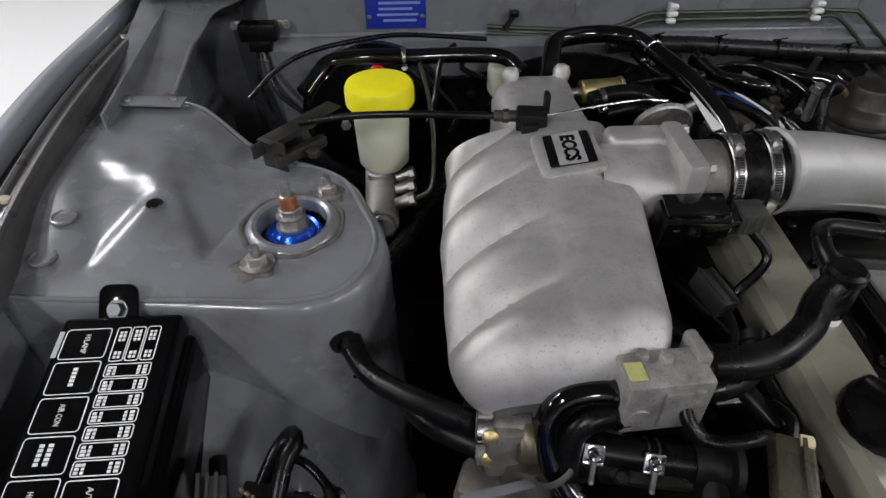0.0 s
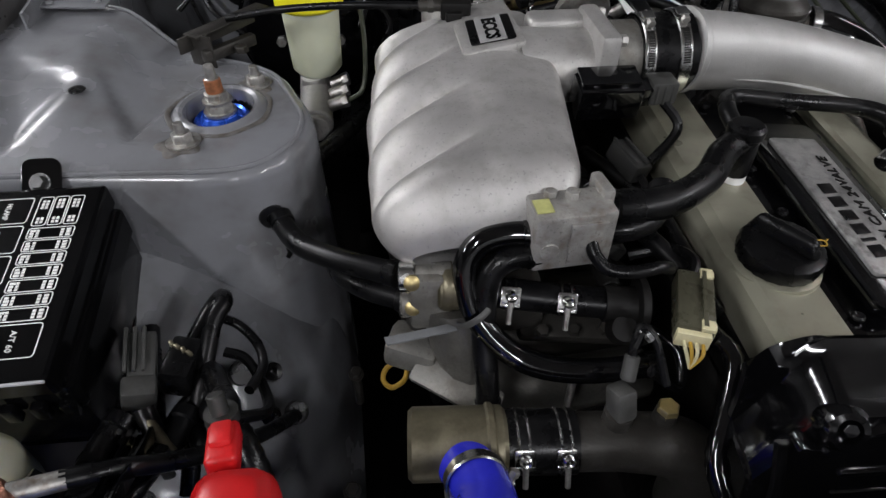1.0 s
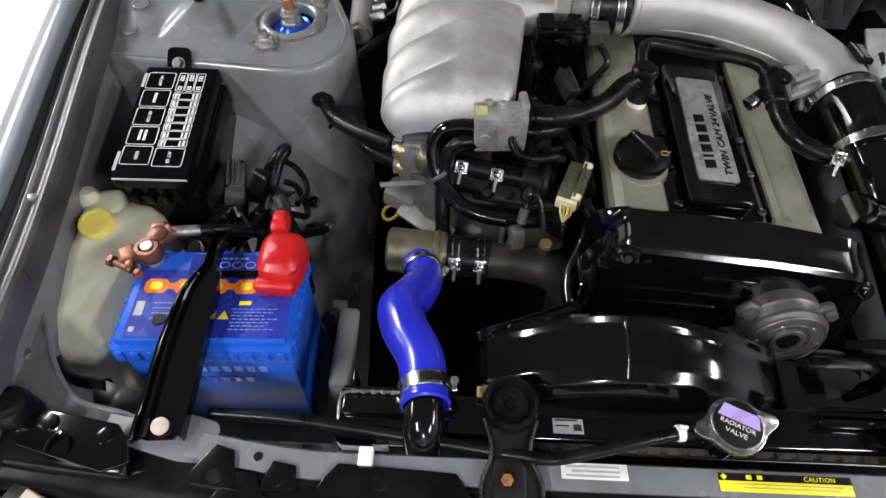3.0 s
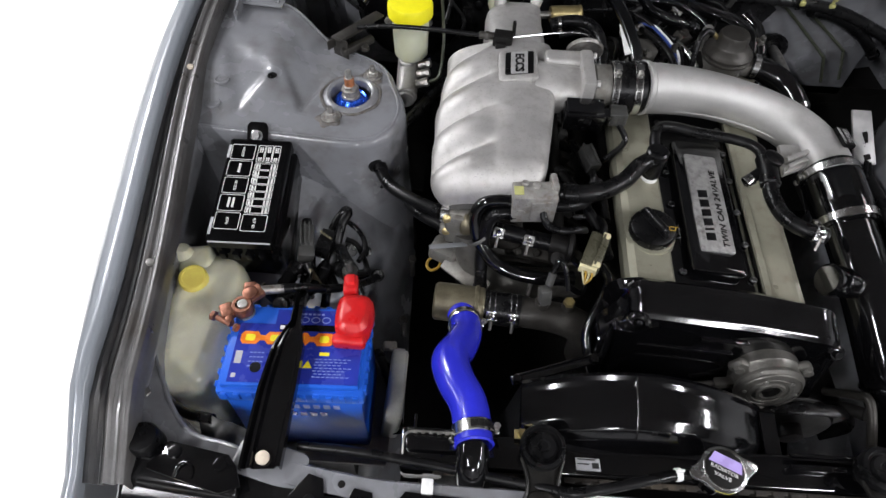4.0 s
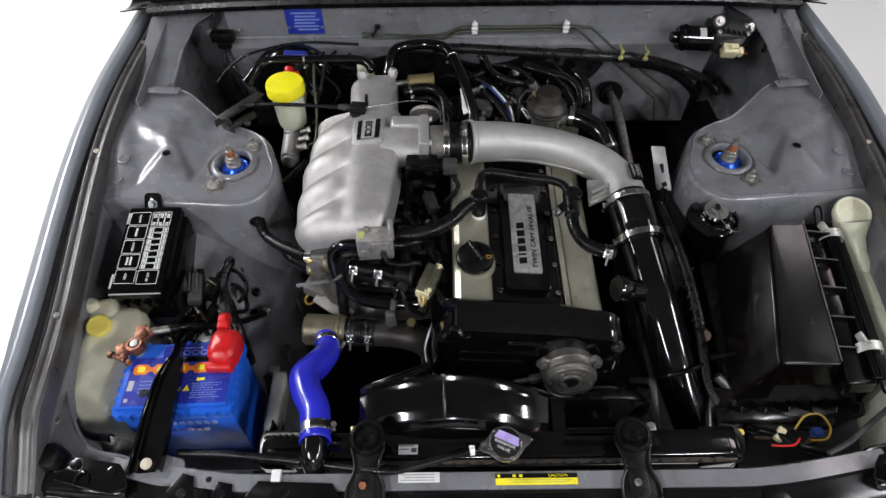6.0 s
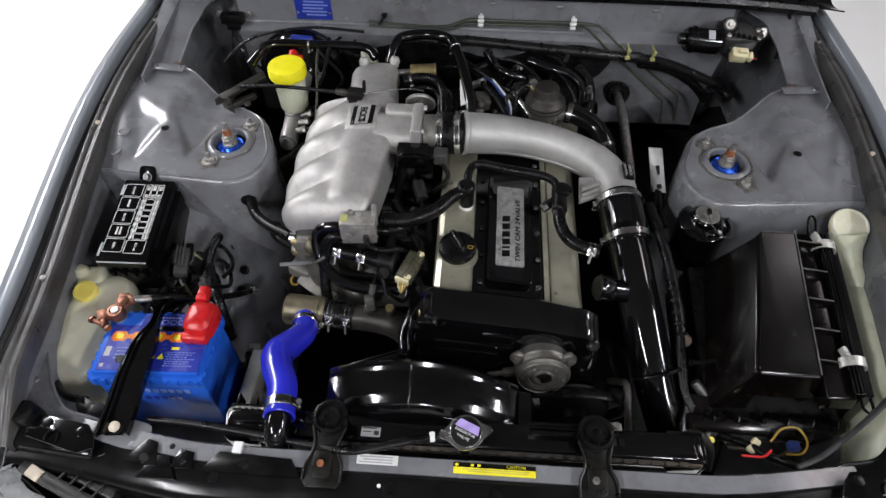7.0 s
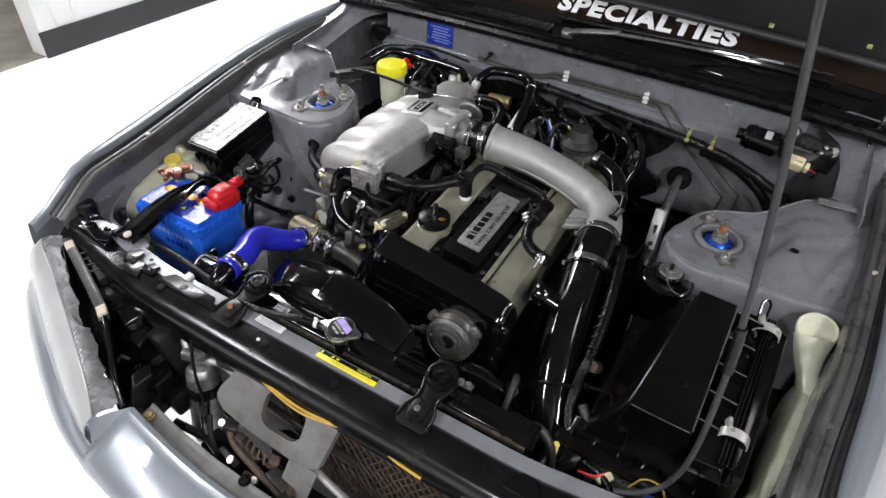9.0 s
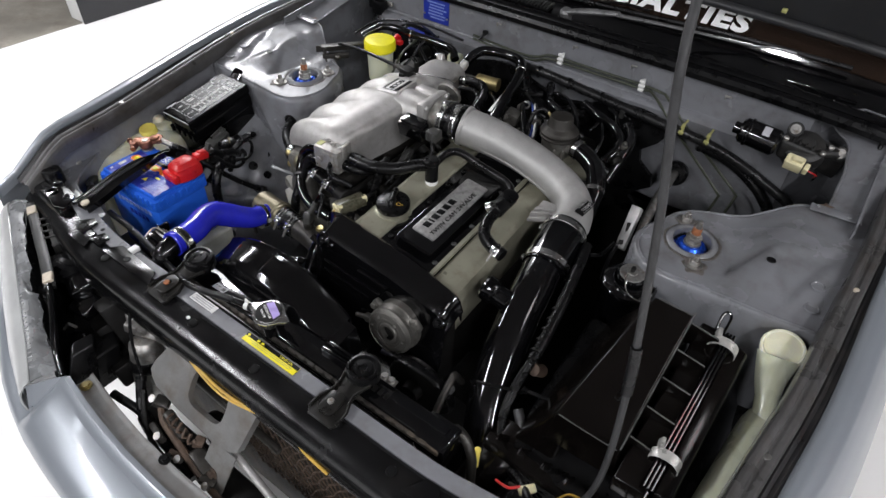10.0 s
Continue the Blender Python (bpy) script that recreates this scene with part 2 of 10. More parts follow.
CAST_DIRTY = mat("stained_cast_aluminium", (0.24, 0.235, 0.215), 0.5, metal=0.5, var=0.25, scale=30, bump=0.2, fine=350, dirt=(0.12, 0.10, 0.08), dirt_amount=0.6, dirt_scale=40, pits=0.4)
PIPE = mat("satin_silver_pipe", (0.45, 0.445, 0.432), 0.48, metal=0.5, var=0.10, scale=14, bump=0.12, fine=600, dirt=(0.33, 0.32, 0.30), dirt_amount=0.4, dirt_scale=22, pits=0.15)
STEEL = mat("bright_steel", (0.62, 0.62, 0.61), 0.2, metal=1.0, var=0.15, scale=80, bump=0.03)
ZINC = mat("dull_zinc_steel", (0.45, 0.44, 0.42), 0.42, metal=0.9, var=0.25, scale=90, bump=0.1, dirt=(0.2, 0.15, 0.1), dirt_amount=0.4, dirt_scale=120)
RUST = mat("rusty_stud", (0.32, 0.12, 0.05), 0.75, metal=0.2, var=0.35, scale=150, bump=0.4, fine=900)
BRASS = mat("yellow_zinc_brass", (0.55, 0.45, 0.22), 0.38, metal=0.9, var=0.2, scale=70, bump=0.05, dirt=(0.25, 0.2, 0.1), dirt_amount=0.4)
ALU_DARK = mat("blackened_aluminium", (0.052, 0.049, 0.044), 0.42, metal=0.5, var=0.3, scale=30, bump=0.2, fine=300, dirt=(0.03, 0.026, 0.022), dirt_amount=0.6, dirt_scale=35)
ALU_CAS = mat("greasy_sensor_aluminium", (0.17, 0.165, 0.15), 0.40, metal=0.6, var=0.35, scale=45, bump=0.25, fine=350, dirt=(0.06, 0.055, 0.048), dirt_amount=0.62, dirt_scale=45)
OLIVE_METAL = mat("dull_olive_metal", (0.19, 0.17, 0.115), 0.42, metal=0.75, var=0.2, scale=40, bump=0.06, dirt=(0.10, 0.085, 0.055), dirt_amount=0.5, dirt_scale=45)
DARK_STEEL = mat("dark_steel", (0.10, 0.10, 0.10), 0.4, metal=0.7, var=0.3, scale=60, bump=0.08)
COPPER = mat("copper_terminal", (0.30, 0.135, 0.09), 0.42, metal=0.85, var=0.3, scale=120, bump=0.2, dirt=(0.2, 0.1, 0.07), dirt_amount=0.5, dirt_scale=150)
CHAMPAGNE = mat("champagne_cover_paint", (0.36, 0.35, 0.27), 0.3, metal=0.5, var=0.04, rough_var=0.03, scale=8, bump=0.04, fine=500, dirt=(0.24, 0.225, 0.17), dirt_amount=0.4, dirt_scale=40)
BADGE = mat("brushed_badge_metal", (0.46, 0.455, 0.45), 0.36, metal=0.4, var=0.12, scale=40, bump=0.08, fine=900)
BADGE_DARK = mat("worn_badge_metal", (0.40, 0.395, 0.385), 0.38, metal=0.5, var=0.2, scale=60, bump=0.12, fine=700, dirt=(0.12, 0.115, 0.11), dirt_amount=0.5, dirt_scale=90)
ROD_GREY = mat("dull_grey_rod", (0.035, 0.035, 0.036), 0.45, var=0.25, scale=40, bump=0.05, spec=0.3)
BLUE_HOSE = mat("blue_silicone", (0.022, 0.026, 0.50), 0.22, var=0.1, scale=20, bump=0.03, fine=300, coat=0.4, rough_var=0.05)
BLUE_CASE = mat("blue_battery_case", (0.018, 0.115, 0.60), 0.40, var=0.08, scale=15, bump=0.05, fine=600, spec=0.25)
BLUE_PRINT = mat("navy_print", (0.02, 0.035, 0.33), 0.25, var=0.06, scale=30, bump=0.0)
BLUE_ANOD = mat("blue_anodised", (0.02, 0.10, 0.62), 0.22, metal=0.7, var=0.1, scale=50, bump=0.0)
BLUE_PLATE = mat("blue_enamel_plate", (0.015, 0.035, 0.33), 0.35, var=0.1, scale=60, bump=0.02)
RED = mat("red_plastic", (0.55, 0.012, 0.014), 0.34, var=0.12, scale=30, bump=0.05, fine=700, sss=0.05)
YELLOW = mat("yellow_plastic", (0.90, 0.82, 0.015), 0.4, var=0.06, scale=40, bump=0.05)
YELLOW_OLD = mat("aged_yellow_plastic", (1.0, 0.80, 0.17), 0.4, var=0.1, scale=40, bump=0.05)
YELLOW_WIRE = mat("yellow_wire", (0.55, 0.34, 0.05), 0.45, var=0.15, scale=60, bump=0.0)
ORANGE = mat("orange_print", (0.85, 0.22, 0.02), 0.3, var=0.08, scale=60, bump=0.0)
FADED = mat("faded_yellow_print", (0.42, 0.42, 0.16), 0.5, var=0.2, scale=60, bump=0.0)
YEL_PRINT = mat("yellow_print", (0.85, 0.75, 0.03), 0.35, var=0.05, scale=60, bump=0.0)
WHITE = mat("white_print", (0.78, 0.78, 0.76), 0.4, var=0.05, scale=80, bump=0.0)
VINYL = mat("white_vinyl", (0.90, 0.90, 0.90), 0.35, var=0.02, scale=80, bump=0.0)
CONN_PALE = mat("worn_grey_connector", (0.055, 0.055, 0.052), 0.42, var=0.25, scale=60, bump=0.08, dirt=(0.03, 0.03, 0.027), dirt_amount=0.4)
TIE_GREY = mat("grey_nylon_tie", (0.14, 0.145, 0.15), 0.45, var=0.1, scale=60, bump=0.03)
CONN_OLIVE = mat("olive_connector_shell", (0.075, 0.072, 0.048), 0.3, var=0.15, scale=60, bump=0.05)
# grey of worn plastic edges, with the light they catch painted in
EDGE_WEAR_GLINT = mat("scuffed_edge_with_glint", (0.085, 0.084, 0.082), 0.4, var=0.5, scale=60, bump=0.05, dirt=(0.03, 0.03, 0.03), dirt_amount=0.45, dirt_scale=45)
BOTTLE = mat("greenish_plastic", (0.68, 0.70, 0.54), 0.30, var=0.07, scale=9, bump=0.02, sss=0.35, dirt=(0.52, 0.52, 0.38), dirt_amount=0.4, dirt_scale=12)
DIM_PRINT = mat("pale_print", (0.42, 0.42, 0.44), 0.45, var=0.1, scale=80, bump=0.0)
LILAC = mat("lilac_print", (0.42, 0.33, 0.68), 0.3, var=0.08, scale=60, bump=0.0)
MILK = mat("milky_plastic", (0.66, 0.68, 0.52), 0.42, var=0.07, scale=12, bump=0.03, sss=0.3, dirt=(0.45, 0.42, 0.30), dirt_amount=0.3, dirt_scale=12)
MILK_OLD = mat("yellowed_plastic", (0.90, 0.88, 0.68), 0.26, var=0.08, scale=9, bump=0.03, sss=0.4, dirt=(0.74, 0.69, 0.48), dirt_amount=0.35, dirt_scale=14)
CLIP_OLD = mat("olive_yellow_clip", (0.36, 0.35, 0.13), 0.45, var=0.15, scale=80, bump=0.03)
LILAC_PALE = mat("pale_blue_print", (0.22, 0.29, 0.62), 0.4, var=0.1, scale=80, bump=0.0)
TRAY = mat("smoky_plastic", (0.42, 0.42, 0.37), 0.35, var=0.15, scale=20, bump=0.03, sss=0.1)
CLIP_STEEL = mat("pale_spring_steel", (0.52, 0.51, 0.48), 0.32, metal=0.45, var=0.15, scale=60, bump=0.05)
CREAM = mat("cream_connector", (0.70, 0.64, 0.40), 0.45, var=0.1, scale=80, bump=0.03)
CONN_GREY = mat("grey_connector", (0.021, 0.021, 0.02), 0.45, var=0.25, scale=60, bump=0.08, dirt=(0.05, 0.05, 0.045), dirt_amount=0.4)
BEIGE_CLIP = mat("beige_clip", (0.55, 0.48, 0.38), 0.5, var=0.1, scale=80, bump=0.03)
OLIVE_LINE = mat("olive_brake_line", (0.050, 0.056, 0.038), 0.4, metal=0.3, var=0.25, scale=60, bump=0.05)
RUSTY = mat("rusted_steel", (0.105, 0.07, 0.05), 0.7, metal=0.2, var=0.4, scale=60, bump=0.3, fine=400, dirt=(0.06, 0.045, 0.035), dirt_amount=0.6)
RED_WIRE = mat("red_wire", (0.55, 0.02, 0.02), 0.4, bump=0.0)
BLUE_WIRE = mat("blue_wire", (0.03, 0.06, 0.25), 0.4, bump=0.0)
GLASS_DARK = mat("tinted_windscreen", (0.02, 0.012, 0.008), 0.04, var=0.05, bump=0.0, spec=0.6, rough_var=0.01)
LENS = mat("hazy_clear_lens", (0.60, 0.61, 0.605), 0.22, var=0.08, scale=12, bump=0.02, fine=120, trans=0.35, rough_var=0.06, ior=1.4)
LENS_EDGE = mat("scuffed_lens_edge", (0.30, 0.31, 0.315), 0.28, var=0.35, scale=28, bump=0.25, fine=160, trans=0.30, dirt=(0.22, 0.22, 0.22), dirt_amount=0.55, dirt_scale=35, ior=1.4)
# the wiper arm's silver reflection is put into this grey base colour
WIPER_PAINT = mat("wiper_paint_with_sheen", (0.2, 0.2, 0.2), 0.34, metal=0.3, var=0.3, scale=40, bump=0.05)
MOTOR = mat("dull_motor_casting", (0.03, 0.03, 0.03), 0.5, metal=0.4, var=0.35, scale=45, bump=0.2, fine=300, dirt=(0.04, 0.037, 0.033), dirt_amount=0.6, dirt_scale=50)
CORE = mat("dusty_condenser", (0.030, 0.026, 0.022), 0.7, metal=0.2, var=0.4, scale=40, bump=0.3, dirt=(0.10, 0.075, 0.05), dirt_amount=0.5)
FLOOR = mat("white_epoxy_floor", (0.83, 0.82, 0.80), 0.3, rough_var=0.03, var=0.012, scale=2, bump=0.01, fine=40)
CONCRETE = mat("stained_concrete", (0.26, 0.24, 0.20), 0.6, var=0.3, scale=3, bump=0.1, fine=80, dirt=(0.14, 0.12, 0.095), dirt_amount=0.6, dirt_scale=4)
WALL = mat("white_wall_paint", (0.80, 0.80, 0.79), 0.6, var=0.03, scale=2, bump=0.02, fine=120)
BASEBOARD = mat("dark_baseboard", (0.03, 0.03, 0.033), 0.5, var=0.15, scale=8, bump=0.03)
CEILING = mat("dark_unseen_ceiling", (0.066, 0.060, 0.057), 0.7, var=0.1, scale=2, bump=0.02)
FAR_WALL = mat("grey_wall_paint", (0.24, 0.24, 0.245), 0.6, var=0.05, scale=2, bump=0.02, fine=120)
GLOW = mat("lamp_diffuser", (0.94, 0.97, 1.0), 0.5, var=0.0, bump=0.0, emit=LAMP_STRENGTH)
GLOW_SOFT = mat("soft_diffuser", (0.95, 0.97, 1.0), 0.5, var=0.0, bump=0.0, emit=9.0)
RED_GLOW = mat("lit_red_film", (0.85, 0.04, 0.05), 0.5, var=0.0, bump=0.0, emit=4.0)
HOOD_UNDER = mat("hood_underside_paint", (0.035, 0.036, 0.038), 0.4, var=0.15, scale=6, bump=0.02, dirt=(0.05, 0.045, 0.04), dirt_amount=0.4)

# ---- the room ----
def slab(x0, x1, y0, y1, z0, z1, bevel=0.0):
    return box(((x0 + x1) / 2, (y0 + y1) / 2, (z0 + z1) / 2), (x1 - x0, y1 - y0, z1 - z0), bevel)


solo("floor", slab(-3.27, 5.0, -6.0, 6.0, -0.1, 0.0), FLOOR, (0, 0, 0), "glossy white epoxy workshop floor", "floor", kind="structure")
solo("floor_concrete", slab(-8.0, -3.27, -6.0, 6.0, -0.1, -0.004), CONCRETE, (-5, 0, 0), "stained bare concrete floor beside the white floor", "floor", kind="structure")
solo("wall_west", slab(-3.40, -3.25, 0.70, 6.0, 0.0, 3.2), WALL, (-3.3, 3, 0), "white painted partition wall", "wall", kind="structure")
solo("baseboard", join(slab(-3.248, -3.236, 0.69, 6.0, 0.0, 0.15, 0.003)), BASEBOARD, (-3.24, 3, 0), "black skirting board along the white wall", "baseboard", kind="structure")
solo("trim", join(slab(-3.249, -3.24, 0.70, 0.80, 0.15, 3.2, 0.003), slab(-3.249, -3.243, 0.93, 0.95, 0.15, 3.2, 0.002)), WALL, (-3.24, 0.8, 0), "white corner trim on the wall's end", "trim", kind="structure")
# unseen walls and ceiling, toned dark to keep reflections on black parts low
solo("wall_far_west", slab(-8.2, -8.0, -6.0, 6.0, 0.0, 3.2), FAR_WALL, (-8, 0, 0), "unseen plain grey far wall", "wall", kind="structure")
solo("wall_east", slab(5.0, 5.2, -6.0, 6.0, 0.0, 3.2), FAR_WALL, (5, 0, 0), "unseen plain grey side wall", "wall", kind="structure")
solo("wall_north", slab(-8.0, 5.0, 6.0, 6.2, 0.0, 3.2), FAR_WALL, (0, 6, 0), "unseen plain grey end wall", "wall", kind="structure")
solo("wall_south", slab(-8.0, 5.0, -6.2, -6.0, 0.0, 3.2), FAR_WALL, (0, -6, 0), "unseen plain grey end wall", "wall", kind="structure")
solo("ceiling", slab(-8.0, 5.0, -6.0, 6.0, 3.2, 3.3), CEILING, (0, 0, 3.2), "unseen plain dark ceiling", "ceiling", kind="structure")

# unseen lamps; the right and front ones are added to fill the bay
LAMPS = ((-2.97, 1.47), (3.7, -0.95), (-2.1, -2.5), (2.4, -2.9), (0.1, -4.9), (-5.6, 0))
lamp = thing("unseen_ceiling_light", (0, 0, 3.2), "unseen long white ceiling light with a frosted diffuser", "ceiling light", "ceiling lights")
part("housing", slab(-0.15, 0.15, -0.75, 0.75, 3.14, 3.199, 0.01), WALL, lamp)
part("diffuser", slab(-0.12, 0.12, -0.72, 0.72, 3.118, 3.139, 0.006), GLOW, lamp, "glowing frosted diffuser")
for x, y in LAMPS:
    copy_thing(lamp, pose(x, y, 3.2))
lamp.location = (0.2, 4.2, 3.2)
for x, y in LAMPS + ((0.2, 4.2),):
    glow = bpy.data.lights.new("unseen_tube_light", "AREA")
    glow.shape = "RECTANGLE"
    glow.size, glow.size_y = 0.24, 1.44
    glow.energy = LAMP_WATTS
    glow.color = (0.957, 0.957, 1.0)
    ob = new("unseen_tube_light", glow)
    ob.location = (x, y, 3.112)

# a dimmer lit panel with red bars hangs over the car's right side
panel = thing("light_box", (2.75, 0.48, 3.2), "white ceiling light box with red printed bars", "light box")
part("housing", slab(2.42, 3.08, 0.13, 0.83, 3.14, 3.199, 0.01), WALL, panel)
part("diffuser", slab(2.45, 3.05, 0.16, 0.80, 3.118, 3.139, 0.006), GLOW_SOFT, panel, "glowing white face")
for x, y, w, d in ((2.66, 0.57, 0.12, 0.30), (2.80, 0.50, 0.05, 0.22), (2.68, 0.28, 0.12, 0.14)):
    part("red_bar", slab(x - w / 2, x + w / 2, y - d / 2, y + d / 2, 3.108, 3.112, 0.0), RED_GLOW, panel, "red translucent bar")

# ---- the car's body ----
car = thing("car", (0, 0, 0), "grey coupe with its hood up and an exposed engine bay", "car")


def gauss(x, y, cx, cy, sx, sy):
    return math.exp(-(((x - cx) / sx) ** 2) - ((y - cy) / sy) ** 2)


def clamp01(t):
    return max(0.0, min(1.0, t))


def soft(t):
    t = clamp01(t)
    return t * t * (3 - 2 * t)


def spike(x, y, a, b, c):
    """Depth inside a triangle, in metres from its nearest side: a stamped facet with sharp creases."""
    d = []
    turn = math.copysign(1, (b[0] - a[0]) * (c[1] - a[1]) - (b[1] - a[1]) * (c[0] - a[0]))
    for p, q in ((a, b), (b, c), (c, a)):
        ex, ey = q[0] - p[0], q[1] - p[1]
        d.append(turn * (ex * (y - p[1]) - ey * (x - p[0])) / math.hypot(ex, ey))
    return max(0.0, min(d))


def wedge(x, y, a, b, c, fall, wall):
    """Depth of a stamped dent that deepens from the edge a-b towards its tip c, with steep side walls."""
    d = []
    turn = math.copysign(1, (b[0] - a[0]) * (c[1] - a[1]) - (b[1] - a[1]) * (c[0] - a[0]))
    for p, q in ((a, b), (b, c), (c, a)):
        ex, ey = q[0] - p[0], q[1] - p[1]
        d.append(turn * (ex * (y - p[1]) - ey * (x - p[0])) / math.hypot(ex, ey))
    return max(0.0, min(fall * d[0], wall * d[1], wall * d[2]))


def tower_height(ax, y):
    """Height of a strut tower's top panel at a distance from the car's middle."""
    z = 0.808 + 0.032 * soft((ax - 0.570) / 0.09) * soft((y + 0.108) / 0.15)
    z -= wedge(ax, y, (0.648, 0.060), (0.552, 0.060), (0.592, -0.066), 0.17, 0.85)
    z -= min(0.007, 0.46 * spike(ax, y, (0.764, 0.112), (0.698, -0.076), (0.640, 0.030)))
    z += min(0.003, 0.10 * spike(ax, y, (0.645, 0.040), (0.745, 0.135), (0.655, 0.150)))
    z -= min(0.004, 0.12 * spike(ax, y, (0.600, 0.060), (0.690, 0.150), (0.610, 0.155)))
    return z + 0.004 * gauss(ax, y, 0.735, -0.05, 0.03, 0.04)


def tower_outline():
    """The panel's edge, from its outer front corner round the tower's nose to its outer rear corner."""
    pts = [(0.775, -0.095), (0.746, -0.099), (0.700, -0.103), (0.657, -0.106), (0.610, -0.108), (0.560, -0.111), (0.520, -0.114), (0.490, -0.114), (0.466, -0.107)]
    pts += [(0.446, -0.093), (0.431, -0.066), (0.4245, -0.034), (0.4315, -0.004), (0.446, 0.030), (0.457, 0.060), (0.474, 0.085), (0.501, 0.102), (0.530, 0.114)]
    pts += [(0.566, 0.132), (0.610, 0.166), (0.650, 0.196), (0.685, 0.216), (0.730, 0.236), (0.775, 0.246)]
    pts += [(0.785, 0.20), (0.785, 0.14), (0.785, 0.08), (0.783, 0.02), (0.78, -0.04)]
    out = []
    for p, q in zip(pts, pts[1:] + pts[:1]):
        out += [(p[0] + (q[0] - p[0]) * k / 3, p[1] + (q[1] - p[1]) * k / 3) for k in range(3)]
    return out


def loft_box(top, low, bevel=0.006):
    """A block between a top and a low quadrangle."""
    bm = bmesh.new()
    t = [bm.verts.new(q) for q in top]
    b = [bm.verts.new(q) for q in low]
    bm.faces.new(t)
    bm.faces.new(b[::-1])
    for k in range(4):
        j = (k + 1) % 4
        bm.faces.new((t[k], b[k], b[j], t[j]))
    bmesh.ops.recalc_face_normals(bm, faces=bm.faces[:])
    bmesh.ops.bevel(bm, geom=bm.edges[:], offset=bevel, segments=3, affect="EDGES", profile=0.5)
    return bm


def strut_tower(side):
    bm = bmesh.new()
    edge = tower_outline()
    inner = 0.035
    rows = []
    for j in range(49):
        v = j / 48
        row = []
        for ex, ey in edge:
            dx, dy = ex - 0.515, ey
            d = math.hypot(dx, dy)
            r = inner + (d - inner) * v
            x, y = 0.515 + dx / d * r, dy / d * r
            row.append(Vector((x, y, tower_height(x, y))))
        rows.append(row)
    for drop, out in ((0.002, 0.004), (0.006, 0.007), (0.013, 0.009), (0.06, 0.010), (0.14, 0.013), (0.25, 0.020), (0.36, 0.022)):
        row = []
        for ex, ey in edge:
            dx, dy = ex - 0.515, ey
            d = math.hypot(dx, dy)
            k = out if ex < 0.77 else 0.0
            row.append(Vector((ex + dx / d * k, ey + dy / d * k, tower_height(ex, ey) - drop)))
        rows.append(row)
    verts = [[bm.verts.new((side * p.x, p.y, p.z)) for p in row] for row in rows]
    n = len(edge)
    for a, b in zip(verts, verts[1:]):
        for k in range(n):
            bm.faces.new((a[k], a[(k + 1) % n], b[(k + 1) % n], b[k]))
    tower = part("strut_tower", bm, GREY, car, angle=70)
    rim = [(side * (ex - 0.004 if ex > 0.515 else ex + 0.004 * (0.515 - ex) / 0.090), ey, tower_height(ex, ey) + 0.0005) for ex, ey in edge[2:66] if ex < 0.77]
    part("rim_bead", tube(rim[::2], 0.0026, 8, 2), GREY, tower)
    c = (side * 0.515, -0.003, 0.8085)
    part("ring_lip", lathe([(0.0345, -0.03), (0.0345, 0.0), (0.036, 0.0042), (0.0395, 0.006), (0.0435, 0.0052), (0.0475, 0.0015), (0.050, -0.004)], c, (side * 0.03, -0.05, 1), 44), GREY, tower)
    part("top_mount", lathe([(0.0325, -0.030), (0.032, -0.016), (0.0295, -0.009), (0.0255, -0.006), (0.0225, -0.0075), (0.018, -0.003), (0, -0.003)], Vector(c) + Vector((0, 0.0, 0.0)), (side * 0.03, -0.02, 1), 40), BLUE_ANOD, tower, "blue anodised pillow-ball mount")
    part("well", lathe([(0.035, -0.002), (0.035, -0.05), (0, -0.05)], c, (0, 0, 1), 32), GRIME_SHADE, tower)
    ax = Vector((side * 0.02, 0.03, 1)).normalized()
    at = Vector(c) + Vector((0, 0.002, -0.003))
    part("lock_nut", join(hexa(at, ax, 0.0135, 0.012), lathe([(0.0165, 0), (0.0165, 0.003), (0.0, 0.003)], at, ax, 20), hexa(at + ax * 0.015, ax, 0.012, 0.008), lathe([(0.0, 0.012), (0.015, 0.0122), (0.015, 0.015), (0, 0.0152)], at, ax, 20)), ZINC, tower, "zinc lock nut")
    part("damper_rod", lathe([(0.0085, 0.02), (0.0085, 0.036), (0.0072, 0.037)], at, ax, 14), RUST, tower, "rusty damper rod")
    part("rod_tip", lathe([(0.0072, 0.037), (0.0055, 0.038), (0.0052, 0.048), (0.0045, 0.051), (0, 0.051)], at, ax, 12), ZINC, tower)
    part("grime_ring", lathe([(0.0480, 0.0), (0.0500, 0.0010), (0.0530, 0.0006), (0.054, -0.002)], Vector(c) + Vector((0, 0, 0.0006)), (side * 0.0, 0, 1), 48, 0.0, 0.02, 7), STAIN, tower, "dark grime round the mount")
    for px, py in ((0.539, -0.063), (0.484, 0.051)):
        part("stain", lathe([(0.0, 0.0016), (0.014, 0.0016), (0.019, 0.0012), (0.021, 0.0)], (side * px + side * 0.003, py - 0.003, tower_height(px, py) + 0.0002), (0, 0, 1), 40, 0.0, 0.16, 5), STAIN, tower, "brown stain round the stud")
        b = Vector((side * px, py, tower_height(px, py) + 0.001))
        part("stud", join(lathe([(0, 0), (0.0165, 0), (0.0165, 0.002), (0.0, 0.0025)], b, ax, 18), hexa(b + ax * 0.002, ax, 0.0098, 0.009), rod(b + ax * 0.01, b + ax * 0.021, 0.0052, 0.0045, 12)), ZINC, tower, "zinc stud nut on a washer")
    hole = Vector((side * 0.648, 0.004, tower_height(0.648, 0.004) - 0.001))
